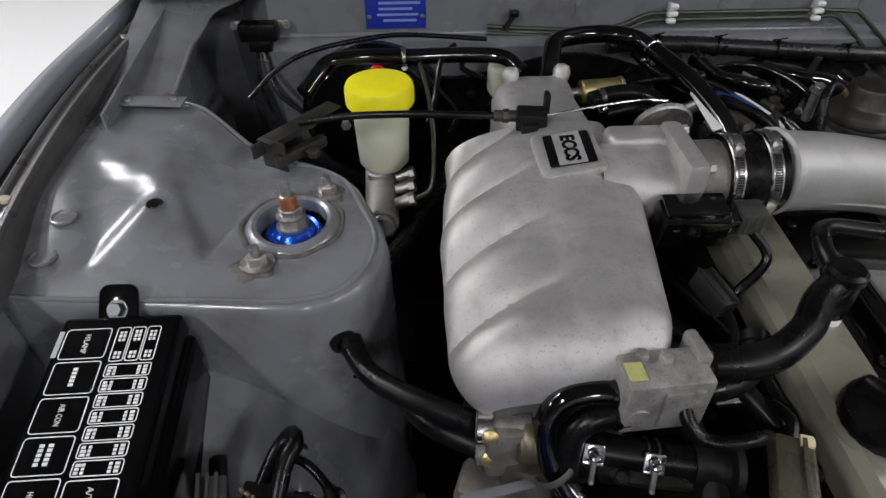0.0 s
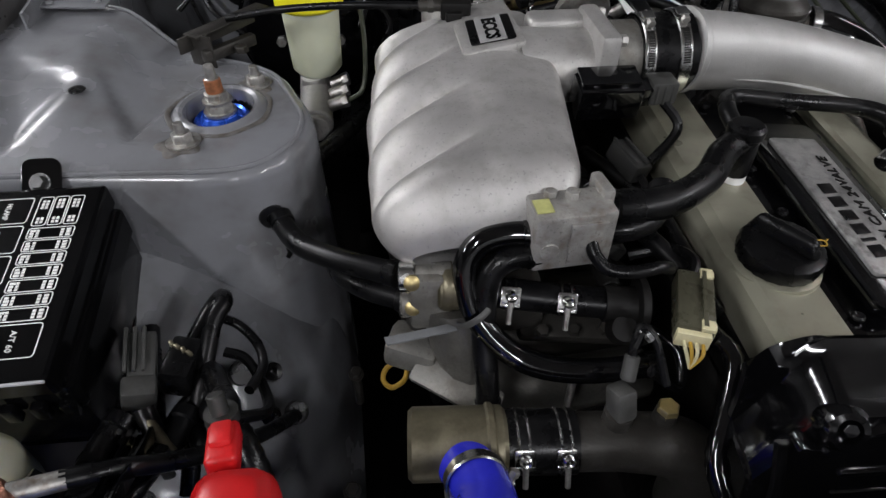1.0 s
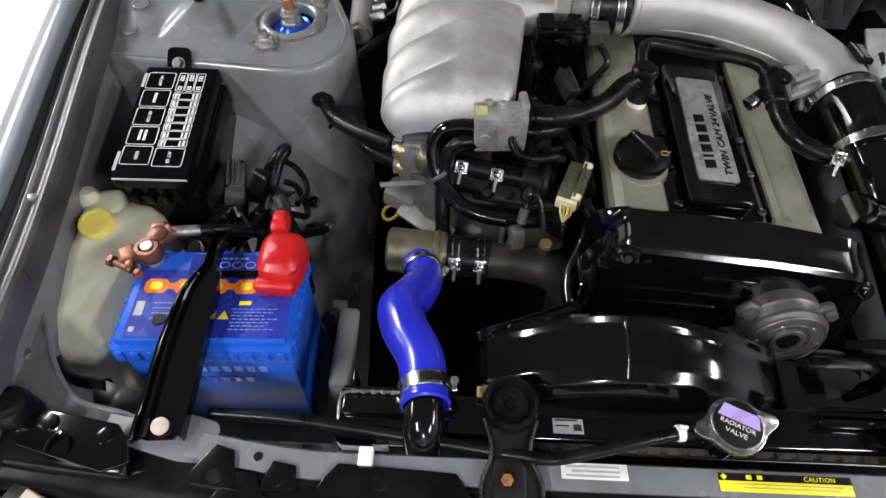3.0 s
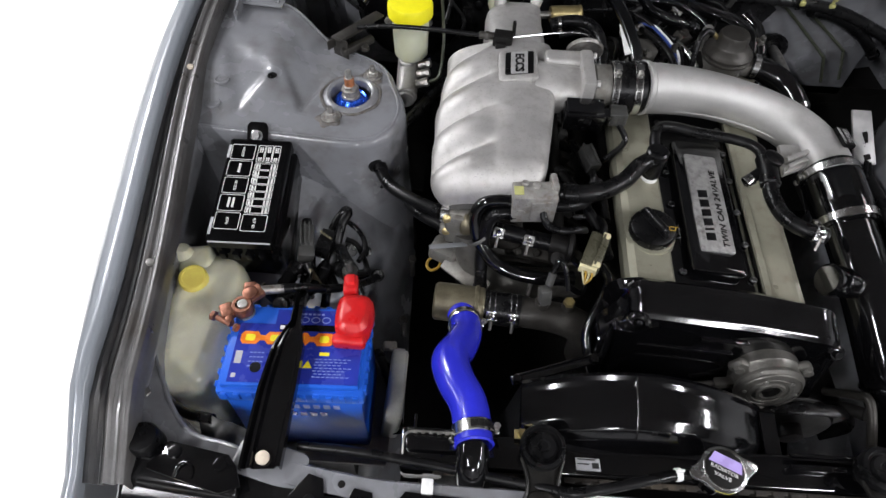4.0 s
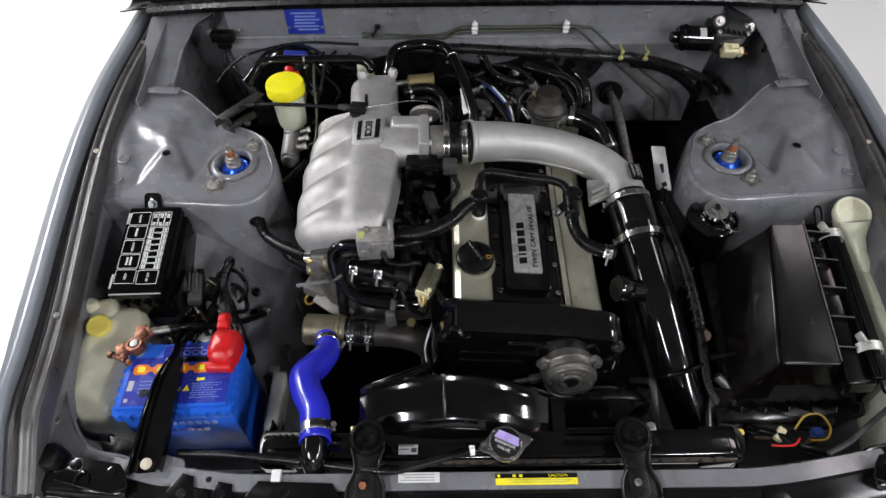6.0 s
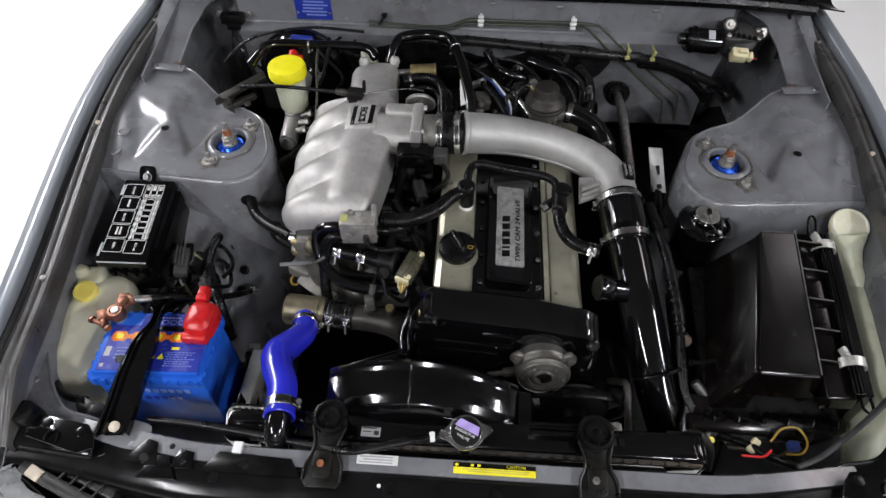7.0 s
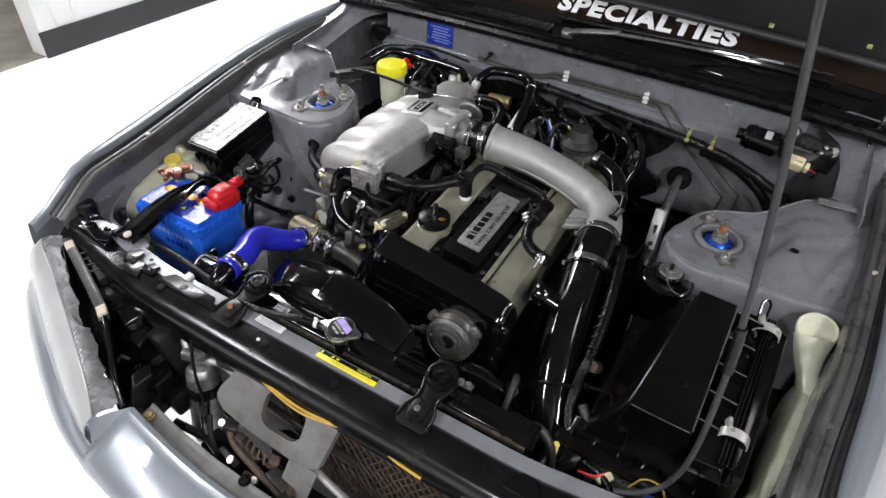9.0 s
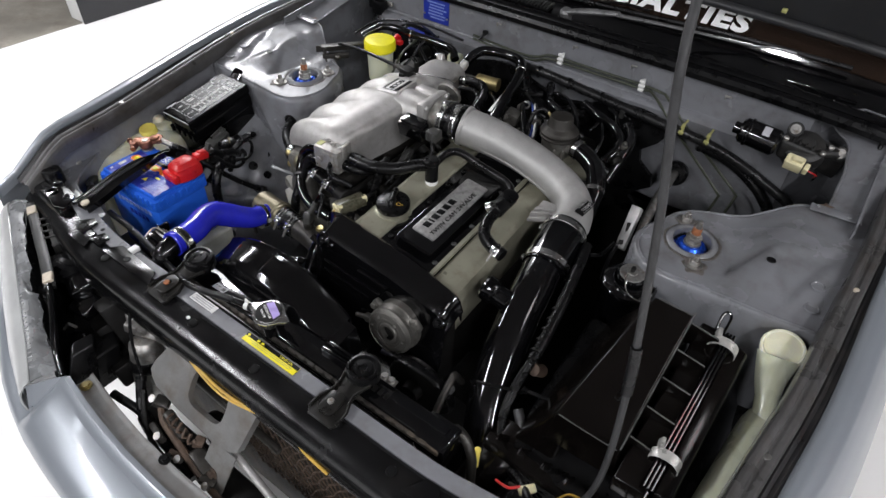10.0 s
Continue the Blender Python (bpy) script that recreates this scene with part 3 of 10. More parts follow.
    part("drain_hole", lathe([(0.0085, 0.0022), (0.0078, 0.0032), (0, 0.0032)], hole, (0, 0, 1), 18), RUBBER, tower)
    return tower


tower_l, tower_r = strut_tower(-1), strut_tower(1)
for px, py in ((0.730, -0.012), (0.735, -0.058)):
    for side, tower in ((-1, tower_l), (1, tower_r)):
        part("plug", lathe([(0.013, 0.0), (0.0125, 0.0022), (0.0105, 0.0026), (0.009, 0.0012), (0, 0.0010)], (side * px, py, tower_height(px, py)), (0, 0, 1), 18), GREY, tower)
for y, z in ((-0.095, 0.754), (-0.092, 0.706)):
    part("grommet", lathe([(0.013, 0.0), (0.012, 0.005), (0.006, 0.006), (0.004, 0.002), (0, 0.002)], (-0.462, y - 0.018, z), (0.4, -1, 0.1), 18), RUBBER, tower_l, "black rubber grommet")


def fender_z(y):
    return 0.872 - 0.062 * soft((0.30 - y) / 0.95) - 0.078 * soft((-0.53 - y) / 0.17)


def fender_x(side, y):
    """Where the fender's inner edge runs; the two sides differ a little towards the front."""
    k = soft((0.30 - y) / 0.95)
    return 0.820 - 0.075 * k**1.4 + (0.022 * soft((0.05 - y) / 0.4) if side > 0 else 0.0)


def apron(side):
    """Wheel house ahead of the tower, with the side wall up to the fender."""

    def house(u, v):
        y = -0.085 - 0.47 * v
        x = 0.400 + 0.36 * u
        roll = clamp01((0.66 - x) / 0.27)
        z = (0.745 if side < 0 else 0.66) - 0.10 * v - 0.20 * v**1.7 - 0.40 * (1 - math.sqrt(1 - 0.93 * roll * roll)) - 0.09 * soft((x - 0.67) / 0.06)
        band = abs(math.hypot((x - 0.66) * 1.0, (y + 0.10) * 0.9) - 0.235)
        z += 0.018 * soft(1 - band / 0.016) - 0.030 * soft((math.hypot((x - 0.66), (y + 0.10) * 0.9) - 0.24) / 0.04)
        z += 0.012 * gauss(x, y, 0.50, -0.20, 0.022, 0.05) + 0.010 * gauss(x, y, 0.45, -0.27, 0.016, 0.03) - 0.012 * gauss(x, y, 0.54, -0.30, 0.03, 0.03)
        z += 0.007 * math.sin(95 * x + 30 * y) * math.sin(70 * y - 25 * x) * gauss(x, y, 0.495, -0.265, 0.06, 0.07)
        return (side * x, y, z)

    def wall(u, v):
        y = 0.26 - 0.95 * v
        top = min(0.835, fender_z(y) - 0.036)
        x = 0.765 - 0.055 * soft((-y - 0.05) / 0.6)
        return (side * (x - 0.03 * u), y, top - (0.30 + 0.15 * v) * u)

    def rail(u, v):
        y = 0.20 - 0.80 * v
        return (side * (0.455 - 0.02 * u), y, 0.50 - 0.24 * v * 0.8 - 0.28 * u)

    part("wheel_house", sheet(house, 60, 64, 0.002), GREY, car, angle=60)
    part("side_wall", sheet(wall, 8, 16, 0.002), GREY, car)
    part("frame_rail", sheet(rail, 4, 12, 0.002), GREY, car)


apron(-1)
apron(1)


def fender(side):
    """Outer fender: its top flange, the rolled edge and the outer skin."""
    sec = [(-0.006, -0.018), (-0.006, 0.0), (-0.002, 0.005), (0.012, 0.007), (0.028, 0.001), (0.044, -0.020), (0.062, -0.052), (0.080, -0.10), (0.092, -0.17), (0.096, -0.30)]

    def at(u, v):
        y = 0.62 - 1.31 * u
        k = soft((0.30 - y) / 0.95)
        x0 = fender_x(side, y)
        z0 = fender_z(y)
        i = min(int(v * (len(sec) - 1)), len(sec) - 2)
        t = v * (len(sec) - 1) - i
        a = sec[i][0] + (sec[i + 1][0] - sec[i][0]) * t
        b = sec[i][1] + (sec[i + 1][1] - sec[i][1]) * t
        a *= 1 - 0.5 * soft((-0.36 - y) / 0.3)
        return (side * (x0 + a), y, z0 + b)

    part("fender", sheet(at, 30, 27), GREY_OUT, car, "grey fender with a bright rolled edge", angle=60)

    def rail(profile):
        def at_rail(u, v):
            y = 0.60 - 1.25 * u
            i = min(int(v * (len(profile) - 1)), len(profile) - 2)
            t = v * (len(profile) - 1) - i
            a, b = (profile[i][n] + (profile[i + 1][n] - profile[i][n]) * t for n in (0, 1))
            return (side * (fender_x(side, y) - a - 0.010 * soft((0.25 - y) / 0.75)), y, fender_z(y) + b)
        return at_rail

    flange = [(0.015, -0.014), (0.016, -0.005), (0.019, -0.002), (0.025, -0.003), (0.028, -0.006), (0.032, -0.006), (0.035, -0.002), (0.040, -0.001), (0.044, -0.004), (0.046, -0.012), (0.047, -0.036)]
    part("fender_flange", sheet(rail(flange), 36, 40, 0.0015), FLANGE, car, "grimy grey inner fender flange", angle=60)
    part("hood_seal", sheet(rail([(-0.008, -0.008), (0.000, -0.006), (0.005, -0.012), (0.011, -0.010), (0.016, -0.014)]), 30, 12, 0.002), SEAL, car, "worn black rubber hood seal")
    path = [(side * (fender_x(side, y) - 0.020 - 0.010 * soft((0.25 - y) / 0.75)), y, fender_z(y) - 0.001) for y in (0.58 - 1.23 * n / 23 for n in range(24))]
    for n in (4, 11, 18):
        p = path[n]
        part("seal_clip", lathe([(0.006, -0.002), (0.005, 0.001), (0, 0.002)], (p[0] - side * 0.008, p[1], p[2] - 0.002), (-side * 0.2, 0, 1), 12), BEIGE_CLIP if n == 11 else ZINC, car)


fender(-1)
fender(1)

def gusset_at(side, u, v):
    """Panel from a tower back to the cowl, with a curved inner edge."""
    y = 0.190 + 0.290 * v
    inner = 0.668 + 0.030 * soft(v / 0.12) - 0.012 * soft((v - 0.5) / 0.3) - 0.05 * soft((v - 0.8) / 0.2)
    x = inner + (0.785 - inner) * u
    return (side * x, y, 0.838 + 0.045 * v + 0.02 * v * v - 0.012 * (1 - u) ** 3)


# walls that close the pockets behind the towers
for side in (-1, 1):
    part("pocket_wall", sheet(lambda u, v: (side * (0.748 - 0.05 * soft((v - 0.2) / 0.8)), 0.15 + 0.42 * u, 0.858 + 0.05 * u - 0.52 * v), 10, 8, 0.003), GREY, car, "grey inner wall behind the tower")
    # near-black floor puts the pocket's shade into its colour
    part("pocket_shade_sheet", sheet(lambda u, v: (side * (0.40 + 0.36 * u), 0.10 + 0.46 * v, 0.56 - 0.10 * (1 - u)), 8, 8, 0.003), GRIME_SHADE, car)

# firewall, cowl and windscreen
part("firewall", join(
    sheet(lambda u, v: (-0.80 + 1.60 * u, 0.430 + 0.11 * soft((abs(1.6 * u - 0.8) - 0.60) / 0.07), 0.926 - 0.020 * abs(2 * u - 1) ** 4 - (0.086 - 0.020 * abs(2 * u - 1) ** 4) * v), 40, 4, 0.003),
    sheet(lambda u, v: (-0.80 + 1.60 * u, 0.430 + 0.11 * soft((abs(1.6 * u - 0.8) - 0.60) / 0.07) - 0.030 * soft(v * 3) + 0.04 * soft((v - 0.35) * 2.5), 0.840 - 0.03 * v - 0.27 * soft((v - 0.3) / 0.7)), 40, 12, 0.003),
), GREY, car, angle=30)
part("fold_bead", tube([(-0.60, 0.424, 0.842), (-0.3, 0.423, 0.842), (0.2, 0.423, 0.838), (0.5, 0.424, 0.834), (0.60, 0.426, 0.831)], 0.0045, 10, 6), GREY, car)
# near-black sheet stands in for the shade low on the firewall
part("shaded_lower_firewall", sheet(lambda u, v: (-0.80 + 1.60 * u, 0.44, 0.56 - 0.3 * v), 4, 4, 0.003), GRIME_SHADE, car)
for x in (-0.24, -0.14, 0.08, 0.19, 0.30, 0.37, 0.44, 0.52):
    part("stamped_rib", box((x, 0.4280, 0.878), (0.004, 0.004, 0.032), 0.0016), GREY, car)
for x, z in ((-0.20, 0.902), (0.03, 0.904), (0.19, 0.902), (0.42, 0.90)):
    part("panel_clip", join(box((x, 0.4265, z), (0.016, 0.003, 0.005), 0.001), box((x - 0.006, 0.4265, z - 0.004), (0.003, 0.004, 0.008), 0.001)), ZINC, car)
for x, z in ((-0.335, 0.85), (-0.29, 0.90), (0.16, 0.855), (0.255, 0.85), (0.315, 0.845), (0.52, 0.865)):
    part("panel_dimple", lathe([(0.009, 0.0), (0.007, 0.0025), (0.003, 0.003), (0, 0.0028)], (x, 0.4285, z), (0, -1, 0), 16), GREY, car)
for side in (-1, 1):
    part("corner_gusset", sheet(lambda u, v: gusset_at(side, u, v), 8, 12, 0.002), GREY, car)
    part("gusset_edge", tube([tuple(Vector(gusset_at(side, 0.0, k / 14)) + Vector((0, 0, 0.001))) for k in range(1, 15)], 0.003, 8, 3), GREY, car)
    part("gusset_tab", join(box((side * 0.712, 0.200, 0.8495), (0.090, 0.022, 0.003), 0.001, (3, 0, side * 6)), *[lathe([(0.005, 0), (0.004, 0.002), (0, 0.0025)], (side * x, 0.200, 0.8515), (0, 0, 1), 12) for x in (0.680, 0.735)]), GREY, car)
    part("rust_patch", lathe([(0.011, 0.0006), (0.006, 0.0012), (0, 0.0012)], (side * 0.694, 0.214, 0.8475), (0, 0, 1), 24, 0.0, 0.3, 5), RUSTY, car, "rust on the panel's edge")
    part("gusset_hole", lathe([(0.007, 0.001), (0.005, 0.0015), (0, -0.001)], (side * 0.739, 0.382, 0.8725), (0, -0.1, 1), 12), GRIME_SHADE, car)


def cowl_z(x):
    return 0.926 - 0.020 * (abs(x) / 0.80) ** 4


cxs = [-0.78 + 1.56 * k / 30 for k in range(31)]
part("cowl_seal", bar([(-0.012, -0.016), (0.014, -0.012), (0.016, 0.0), (0.010, 0.009), (-0.004, 0.012), (-0.012, 0.006)], [(x, 0.428, cowl_z(x) + 0.009) for x in cxs]), RUBBER, car, "black rubber cowl seal")
part("cowl_rail", bar([(-0.010, -0.02), (0.010, -0.02), (0.011, 0.002), (0.006, 0.006), (-0.006, 0.007), (-0.010, 0.002)], [(x, 0.461, cowl_z(x) + 0.013) for x in cxs]), BLACK_PAINT, car, "glossy black hood lip rail")
part("cowl_bead", tube([(x, 0.480, cowl_z(x) + 0.012) for x in cxs[::3]], 0.006, 10, 4), RUBBER, car)
part("cowl_panel", sheet(lambda u, v: (-0.86 + 1.72 * u, 0.445 + 0.19 * v, cowl_z(-0.86 + 1.72 * u) + 0.005 - 0.016 * math.sin(math.pi * min(1, v * 1.6)) + 0.022 * soft((v - 0.35) / 0.65)), 30, 14, 0.003), BLACK_PAINT, car, "black plastic cowl panel")
cowl_grille = part("cowl_grille", box((-0.24, 0.545, 0.934), (0.26, 0.050, 0.006), 0.002, (8, 0, 0)), BLACK_PLASTIC, car)
for k in range(26):
    part("grille_slot", box((-0.365 + 0.01 * k, 0.545, 0.9385), (0.0035, 0.042, 0.004), 0.001, (8, 0, 0)), CONN_GREY, cowl_grille)
for x, y, z in ((0.193, 0.452, 0.936), (0.452, 0.495, 0.930), (0.631, 0.490, 0.930), (-0.062, 0.475, 0.936)):
    part("cowl_clip", join(tube([(x - 0.014, y, z + 0.004), (x - 0.012, y - 0.006, z + 0.002), (x - 0.004, y - 0.008, z + 0.003), (x + 0.012, y - 0.007, z + 0.002)], 0.0016, 6, 4), box((x, y, z - 0.004), (0.012, 0.010, 0.008), 0.002)), ZINC if x != -0.062 else BLACK_PAINT, car)
for x in (0.33, 0.56, 0.60):
    part("cowl_rib", tube([(x - 0.05, 0.545, 0.924), (x, 0.540, 0.925), (x + 0.06, 0.543, 0.922)], 0.0018, 6, 4), BLACK_PAINT, car)

screen = part("windscreen", sheet(lambda u, v: (-0.80 + 1.60 * u, 0.615 + 0.75 * v + 0.05 * (2 * u - 1) ** 2, 0.948 + 0.47 * v - 0.02 * (2 * u - 1) ** 2), 20, 6, 0.004), GLASS_DARK, car, "dark windscreen with a white banner")
banner_m = basis((0.118, 0.652, 0.9800), (1, 0, 0.012), (0, 0.847, 0.531))
part("banner_lettering", lettering("SPECIALTIES", 0.075, banner_m, 0.0004, 1.12, 0.03, 0.51, 0.0036), VINYL, screen, "white banner lettering")

wiper = part("wiper", join(tube([(-0.049, 0.514, 0.947), (-0.02, 0.508, 0.958), (0.03, 0.498, 0.972), (0.10, 0.486, 0.988)], [0.012, 0.013, 0.013, 0.010], 12, 6, 0.6), lathe([(0.016, -0.03), (0.016, 0.006), (0.011, 0.012), (0, 0.013)], (-0.052, 0.514, 0.944), (0, -0.3, 1), 18)), WIPER_PAINT, car, "grey wiper arm")
part("arm_rod", tube([(0.088, 0.488, 0.984), (0.20, 0.522, 0.979), (0.32, 0.560, 0.970), (0.405, 0.590, 0.963)], [0.0085, 0.007, 0.006, 0.005], 8, 4, 0.5), WIPER_PAINT, wiper, "satin arm, its silver reflection painted grey")
part("arm_hook", tube([(0.395, 0.592, 0.960), (0.420, 0.598, 0.960), (0.440, 0.590, 0.968), (0.47, 0.594, 0.969), (0.50, 0.604, 0.966)], 0.005, 8, 5, 0.5), WIPER_PAINT, wiper)
part("wiper_blade", tube([(-0.10, 0.596, 0.955), (0.10, 0.604, 0.958), (0.36, 0.615, 0.964), (0.62, 0.622, 0.960)], 0.006, 8), RUBBER, wiper)
part("blade_bridge", tube([(0.0, 0.598, 0.964), (0.06, 0.596, 0.974), (0.10, 0.598, 0.976), (0.14, 0.602, 0.972)], 0.006, 8, 5, 0.6), BLACK_PAINT, wiper)

# the hood over the bay, held up by its rod
hood = part("hood", sheet(lambda u, v: (-0.74 + 1.48 * u, 0.63 - 0.575 * v + 0.02 * (2 * u - 1) ** 2, 1.035 + 0.995 * v - 0.03 * (2 * u - 1) ** 2), 12, 12, 0.02), HOOD_UNDER, car, "raised hood with a painted underside")
part("hood_edge", tube([(-0.74 + 1.48 * k / 16, 0.622 + 0.02 * (k / 8 - 1) ** 2, 1.028 - 0.03 * (k / 8 - 1) ** 2) for k in range(17)], 0.011, 10, 3), HOOD_UNDER, hood)
for x in (0.44, 0.66):
    part("hose_clip", box((x, 0.606, 1.050), (0.012, 0.010, 0.010), 0.002), CLIP_OLD, hood, "small yellowed hose clip")

# radiator support
def support_y(x):
    return -0.640 + 0.045 * soft((abs(x) - 0.36) / 0.34)


xs = [-0.70 + 1.40 * k / 40 for k in range(41)]
part("support_bar", bar([(0.014, -0.03), (0.014, 0.0), (-0.011, 0.0), (-0.014, -0.004), (-0.014, -0.05)], [(x, support_y(x) + 0.002, 0.748 - 0.02 * soft((abs(x) - 0.42) / 0.25)) for x in xs]), GREY, car, "grey radiator support bar")
part("support_face", bar([(-0.028, -0.03), (-0.028, 0.006), (-0.022, 0.010), (0.0, 0.008), (0.018, 0.004), (0.028, -0.006), (0.033, -0.026), (0.030, -0.06)], [(x, support_y(x) - 0.040, 0.738 - 0.018 * soft((abs(x) - 0.42) / 0.25)) for x in xs]), BLACK_BODY, car, "black painted front cross member")
for x in (-0.36, -0.1, 0.055, 0.34):
    part("access_plug", lathe([(0.009, 0), (0.008, 0.003), (0.003, 0.0035), (0, 0.003)], (x, support_y(x) - 0.034, 0.7455), (0, -0.12, 1), 16), BLACK_PLASTIC, car)
part("white_stud", lathe([(0.003, 0), (0.003, 0.003), (0, 0.004)], (-0.115, -0.672, 0.7465), (0, 0, 1), 10), WHITE, car)
part("strap_pad", prism(rounded(0.090, 0.046, 0.012), 0, 0.004, 0.0015, pose(-0.527, -0.612, 0.7385, 0, 0, -14)), GREY, car, "grey bolting pad under the battery strap")
for outline in ([(-0.500, -0.660), (-0.488, -0.640), (-0.476, -0.624), (-0.458, -0.629), (-0.454, -0.648), (-0.448, -0.665)], [(-0.428, -0.665), (-0.424, -0.645), (-0.420, -0.637), (-0.398, -0.641), (-0.395, -0.665)], [(-0.380, -0.668), (-0.372, -0.652), (-0.360, -0.637), (-0.250, -0.642), (-0.232, -0.668)]):
    scallop = part("cross_member_tab", prism(outline[::-1], 0, 0.003, 0.001, pose(0, 0, 0.7490)), BLACK_BODY, car)
    cx = sum(p[0] for p in outline) / len(outline)
    part("dimple", lathe([(0.0075, 0.0), (0.006, 0.0016), (0.003, 0.0018), (0, 0.001)], (cx, -0.654, 0.7518), (0, 0, 1), 16), BLACK_PLASTIC, scallop)
part("bar_hole", lathe([(0.0045, 0.0002), (0.003, 0.0004), (0, 0.0004)], (-0.436, -0.633, 0.7482), (0, 0, 1), 14), GRIME_SHADE, car)
solo("plastic_flap", sheet(lambda u, v: (-0.640 + 0.062 * u + 0.010 * v, -0.548 - 0.036 * v - 0.012 * u, 0.712 + 0.010 * math.sin(4.2 * u) - 0.012 * v + 0.004 * math.sin(9 * u + 6 * v)), 10, 8, 0.0015), CONN_PALE, (-0.61, -0.56, 0.70), "torn dark plastic flap beside the battery", "flap")
for x in (-0.445, 0.40):
    part("support_gusset", prism([(-0.03, 0), (0.03, 0), (0.01, 0.035), (-0.012, 0.035)], 0, 0.003, 0.001, pose(x, support_y(x) - 0.050, 0.7478)), BLACK_BODY, car)
part("white_clip", box((-0.335, -0.630, 0.7505), (0.014, 0.018, 0.009), 0.0015), WHITE, car, "white plastic clip")


def hood_bumper(x):
    b = part("bumper_bracket", join(prism([(-0.029, -0.038), (-0.023, -0.046), (0.023, -0.046), (0.029, -0.038), (0.028, -0.012), (0.020, 0.006), (0.020, 0.024), (0.026, 0.042), (0.022, 0.062), (-0.022, 0.062), (-0.026, 0.042), (-0.020, 0.024), (-0.020, 0.006), (-0.028, -0.012)], 0, 0.005, 0.002, pose(x, -0.634, 0.751, 6, 0, 0)), prism(rounded(0.030, 0.040, 0.009), 0.005, 0.0075, 0.0018, pose(x - 0.002, -0.648, 0.751, 6, 0, 0))), BRACKET, car, "dark worn steel bracket")
    for dx in (-1, 1):
        part("flange", tube([(x + dx * 0.0275, -0.672, 0.7535), (x + dx * 0.0270, -0.648, 0.7560), (x + dx * 0.0190, -0.630, 0.7585), (x + dx * 0.0190, -0.612, 0.7600), (x + dx * 0.0250, -0.592, 0.7610)], 0.0022, 8, 4), BRACKET, b)
    part("rubber_bumper", lathe([(0.026, -0.022), (0.028, -0.004), (0.026, 0.002), (0.022, 0.003), (0.020, -0.001), (0.017, -0.001), (0.015, 0.003), (0.008, 0.0035), (0.006, 0.001), (0, 0.001)], (x, -0.580, 0.772), (0, -0.08, 1), 36), RUBBER, b, "round black rubber bumper")
    part("bolt", join(lathe([(0.009, 0), (0.009, 0.0015), (0, 0.002)], (x - 0.004, -0.648, 0.755), (0, -0.1, 1), 16), hexa((x - 0.004, -0.648, 0.756), (0, -0.1, 1), 0.006, 0.005)), RUST if x < 0 else ZINC, b, "rusty bolt" if x < 0 else "zinc bolt")


hood_bumper(-0.200)
hood_bumper(0.204)

label_y = part("caution_label", box((0.053, -0.6385, 0.7488), (0.122, 0.0165, 0.0012), 0.0003), YEL_PRINT, car, "yellow caution label on the support bar")
part("label_header", box((0.053, -0.6335, 0.7496), (0.122, 0.0066, 0.0006), 0.0), BLACK_PLASTIC, label_y)
part("label_words", join(lettering("CAUTION", 0.006, pose(0.085, -0.6335, 0.7500), 0.0002, 1.1), *[box((0.02 + 0.01 * k, -0.6335, 0.7500), (0.005, 0.004, 0.0004), 0) for k in (0, 1)], lathe([(0.003, 0), (0.003, 0.0004), (0, 0.0004)], (-0.003, -0.6335, 0.7498), (0, 0, 1), 4)), YEL_PRINT, label_y)
part("label_bars", join(*[box((0.055 + 0.002 * (k % 3), -0.6395 - 0.0032 * k, 0.7496), (0.10 - 0.012 * k, 0.0009, 0.0004), 0) for k in range(2)]), FADED, label_y)
label_w = part("paper_label", box((-0.122, -0.634, 0.7488), (0.062, 0.015, 0.001), 0.0003), WHITE, car, "white paper label")
part("label_bars", join(*[box((-0.124 + 0.003 * (k % 2), -0.630 - 0.0042 * k, 0.7495), (0.05 - 0.006 * (k % 2), 0.0018, 0.0004), 0) for k in range(3)]), DIM_PRINT, label_w)

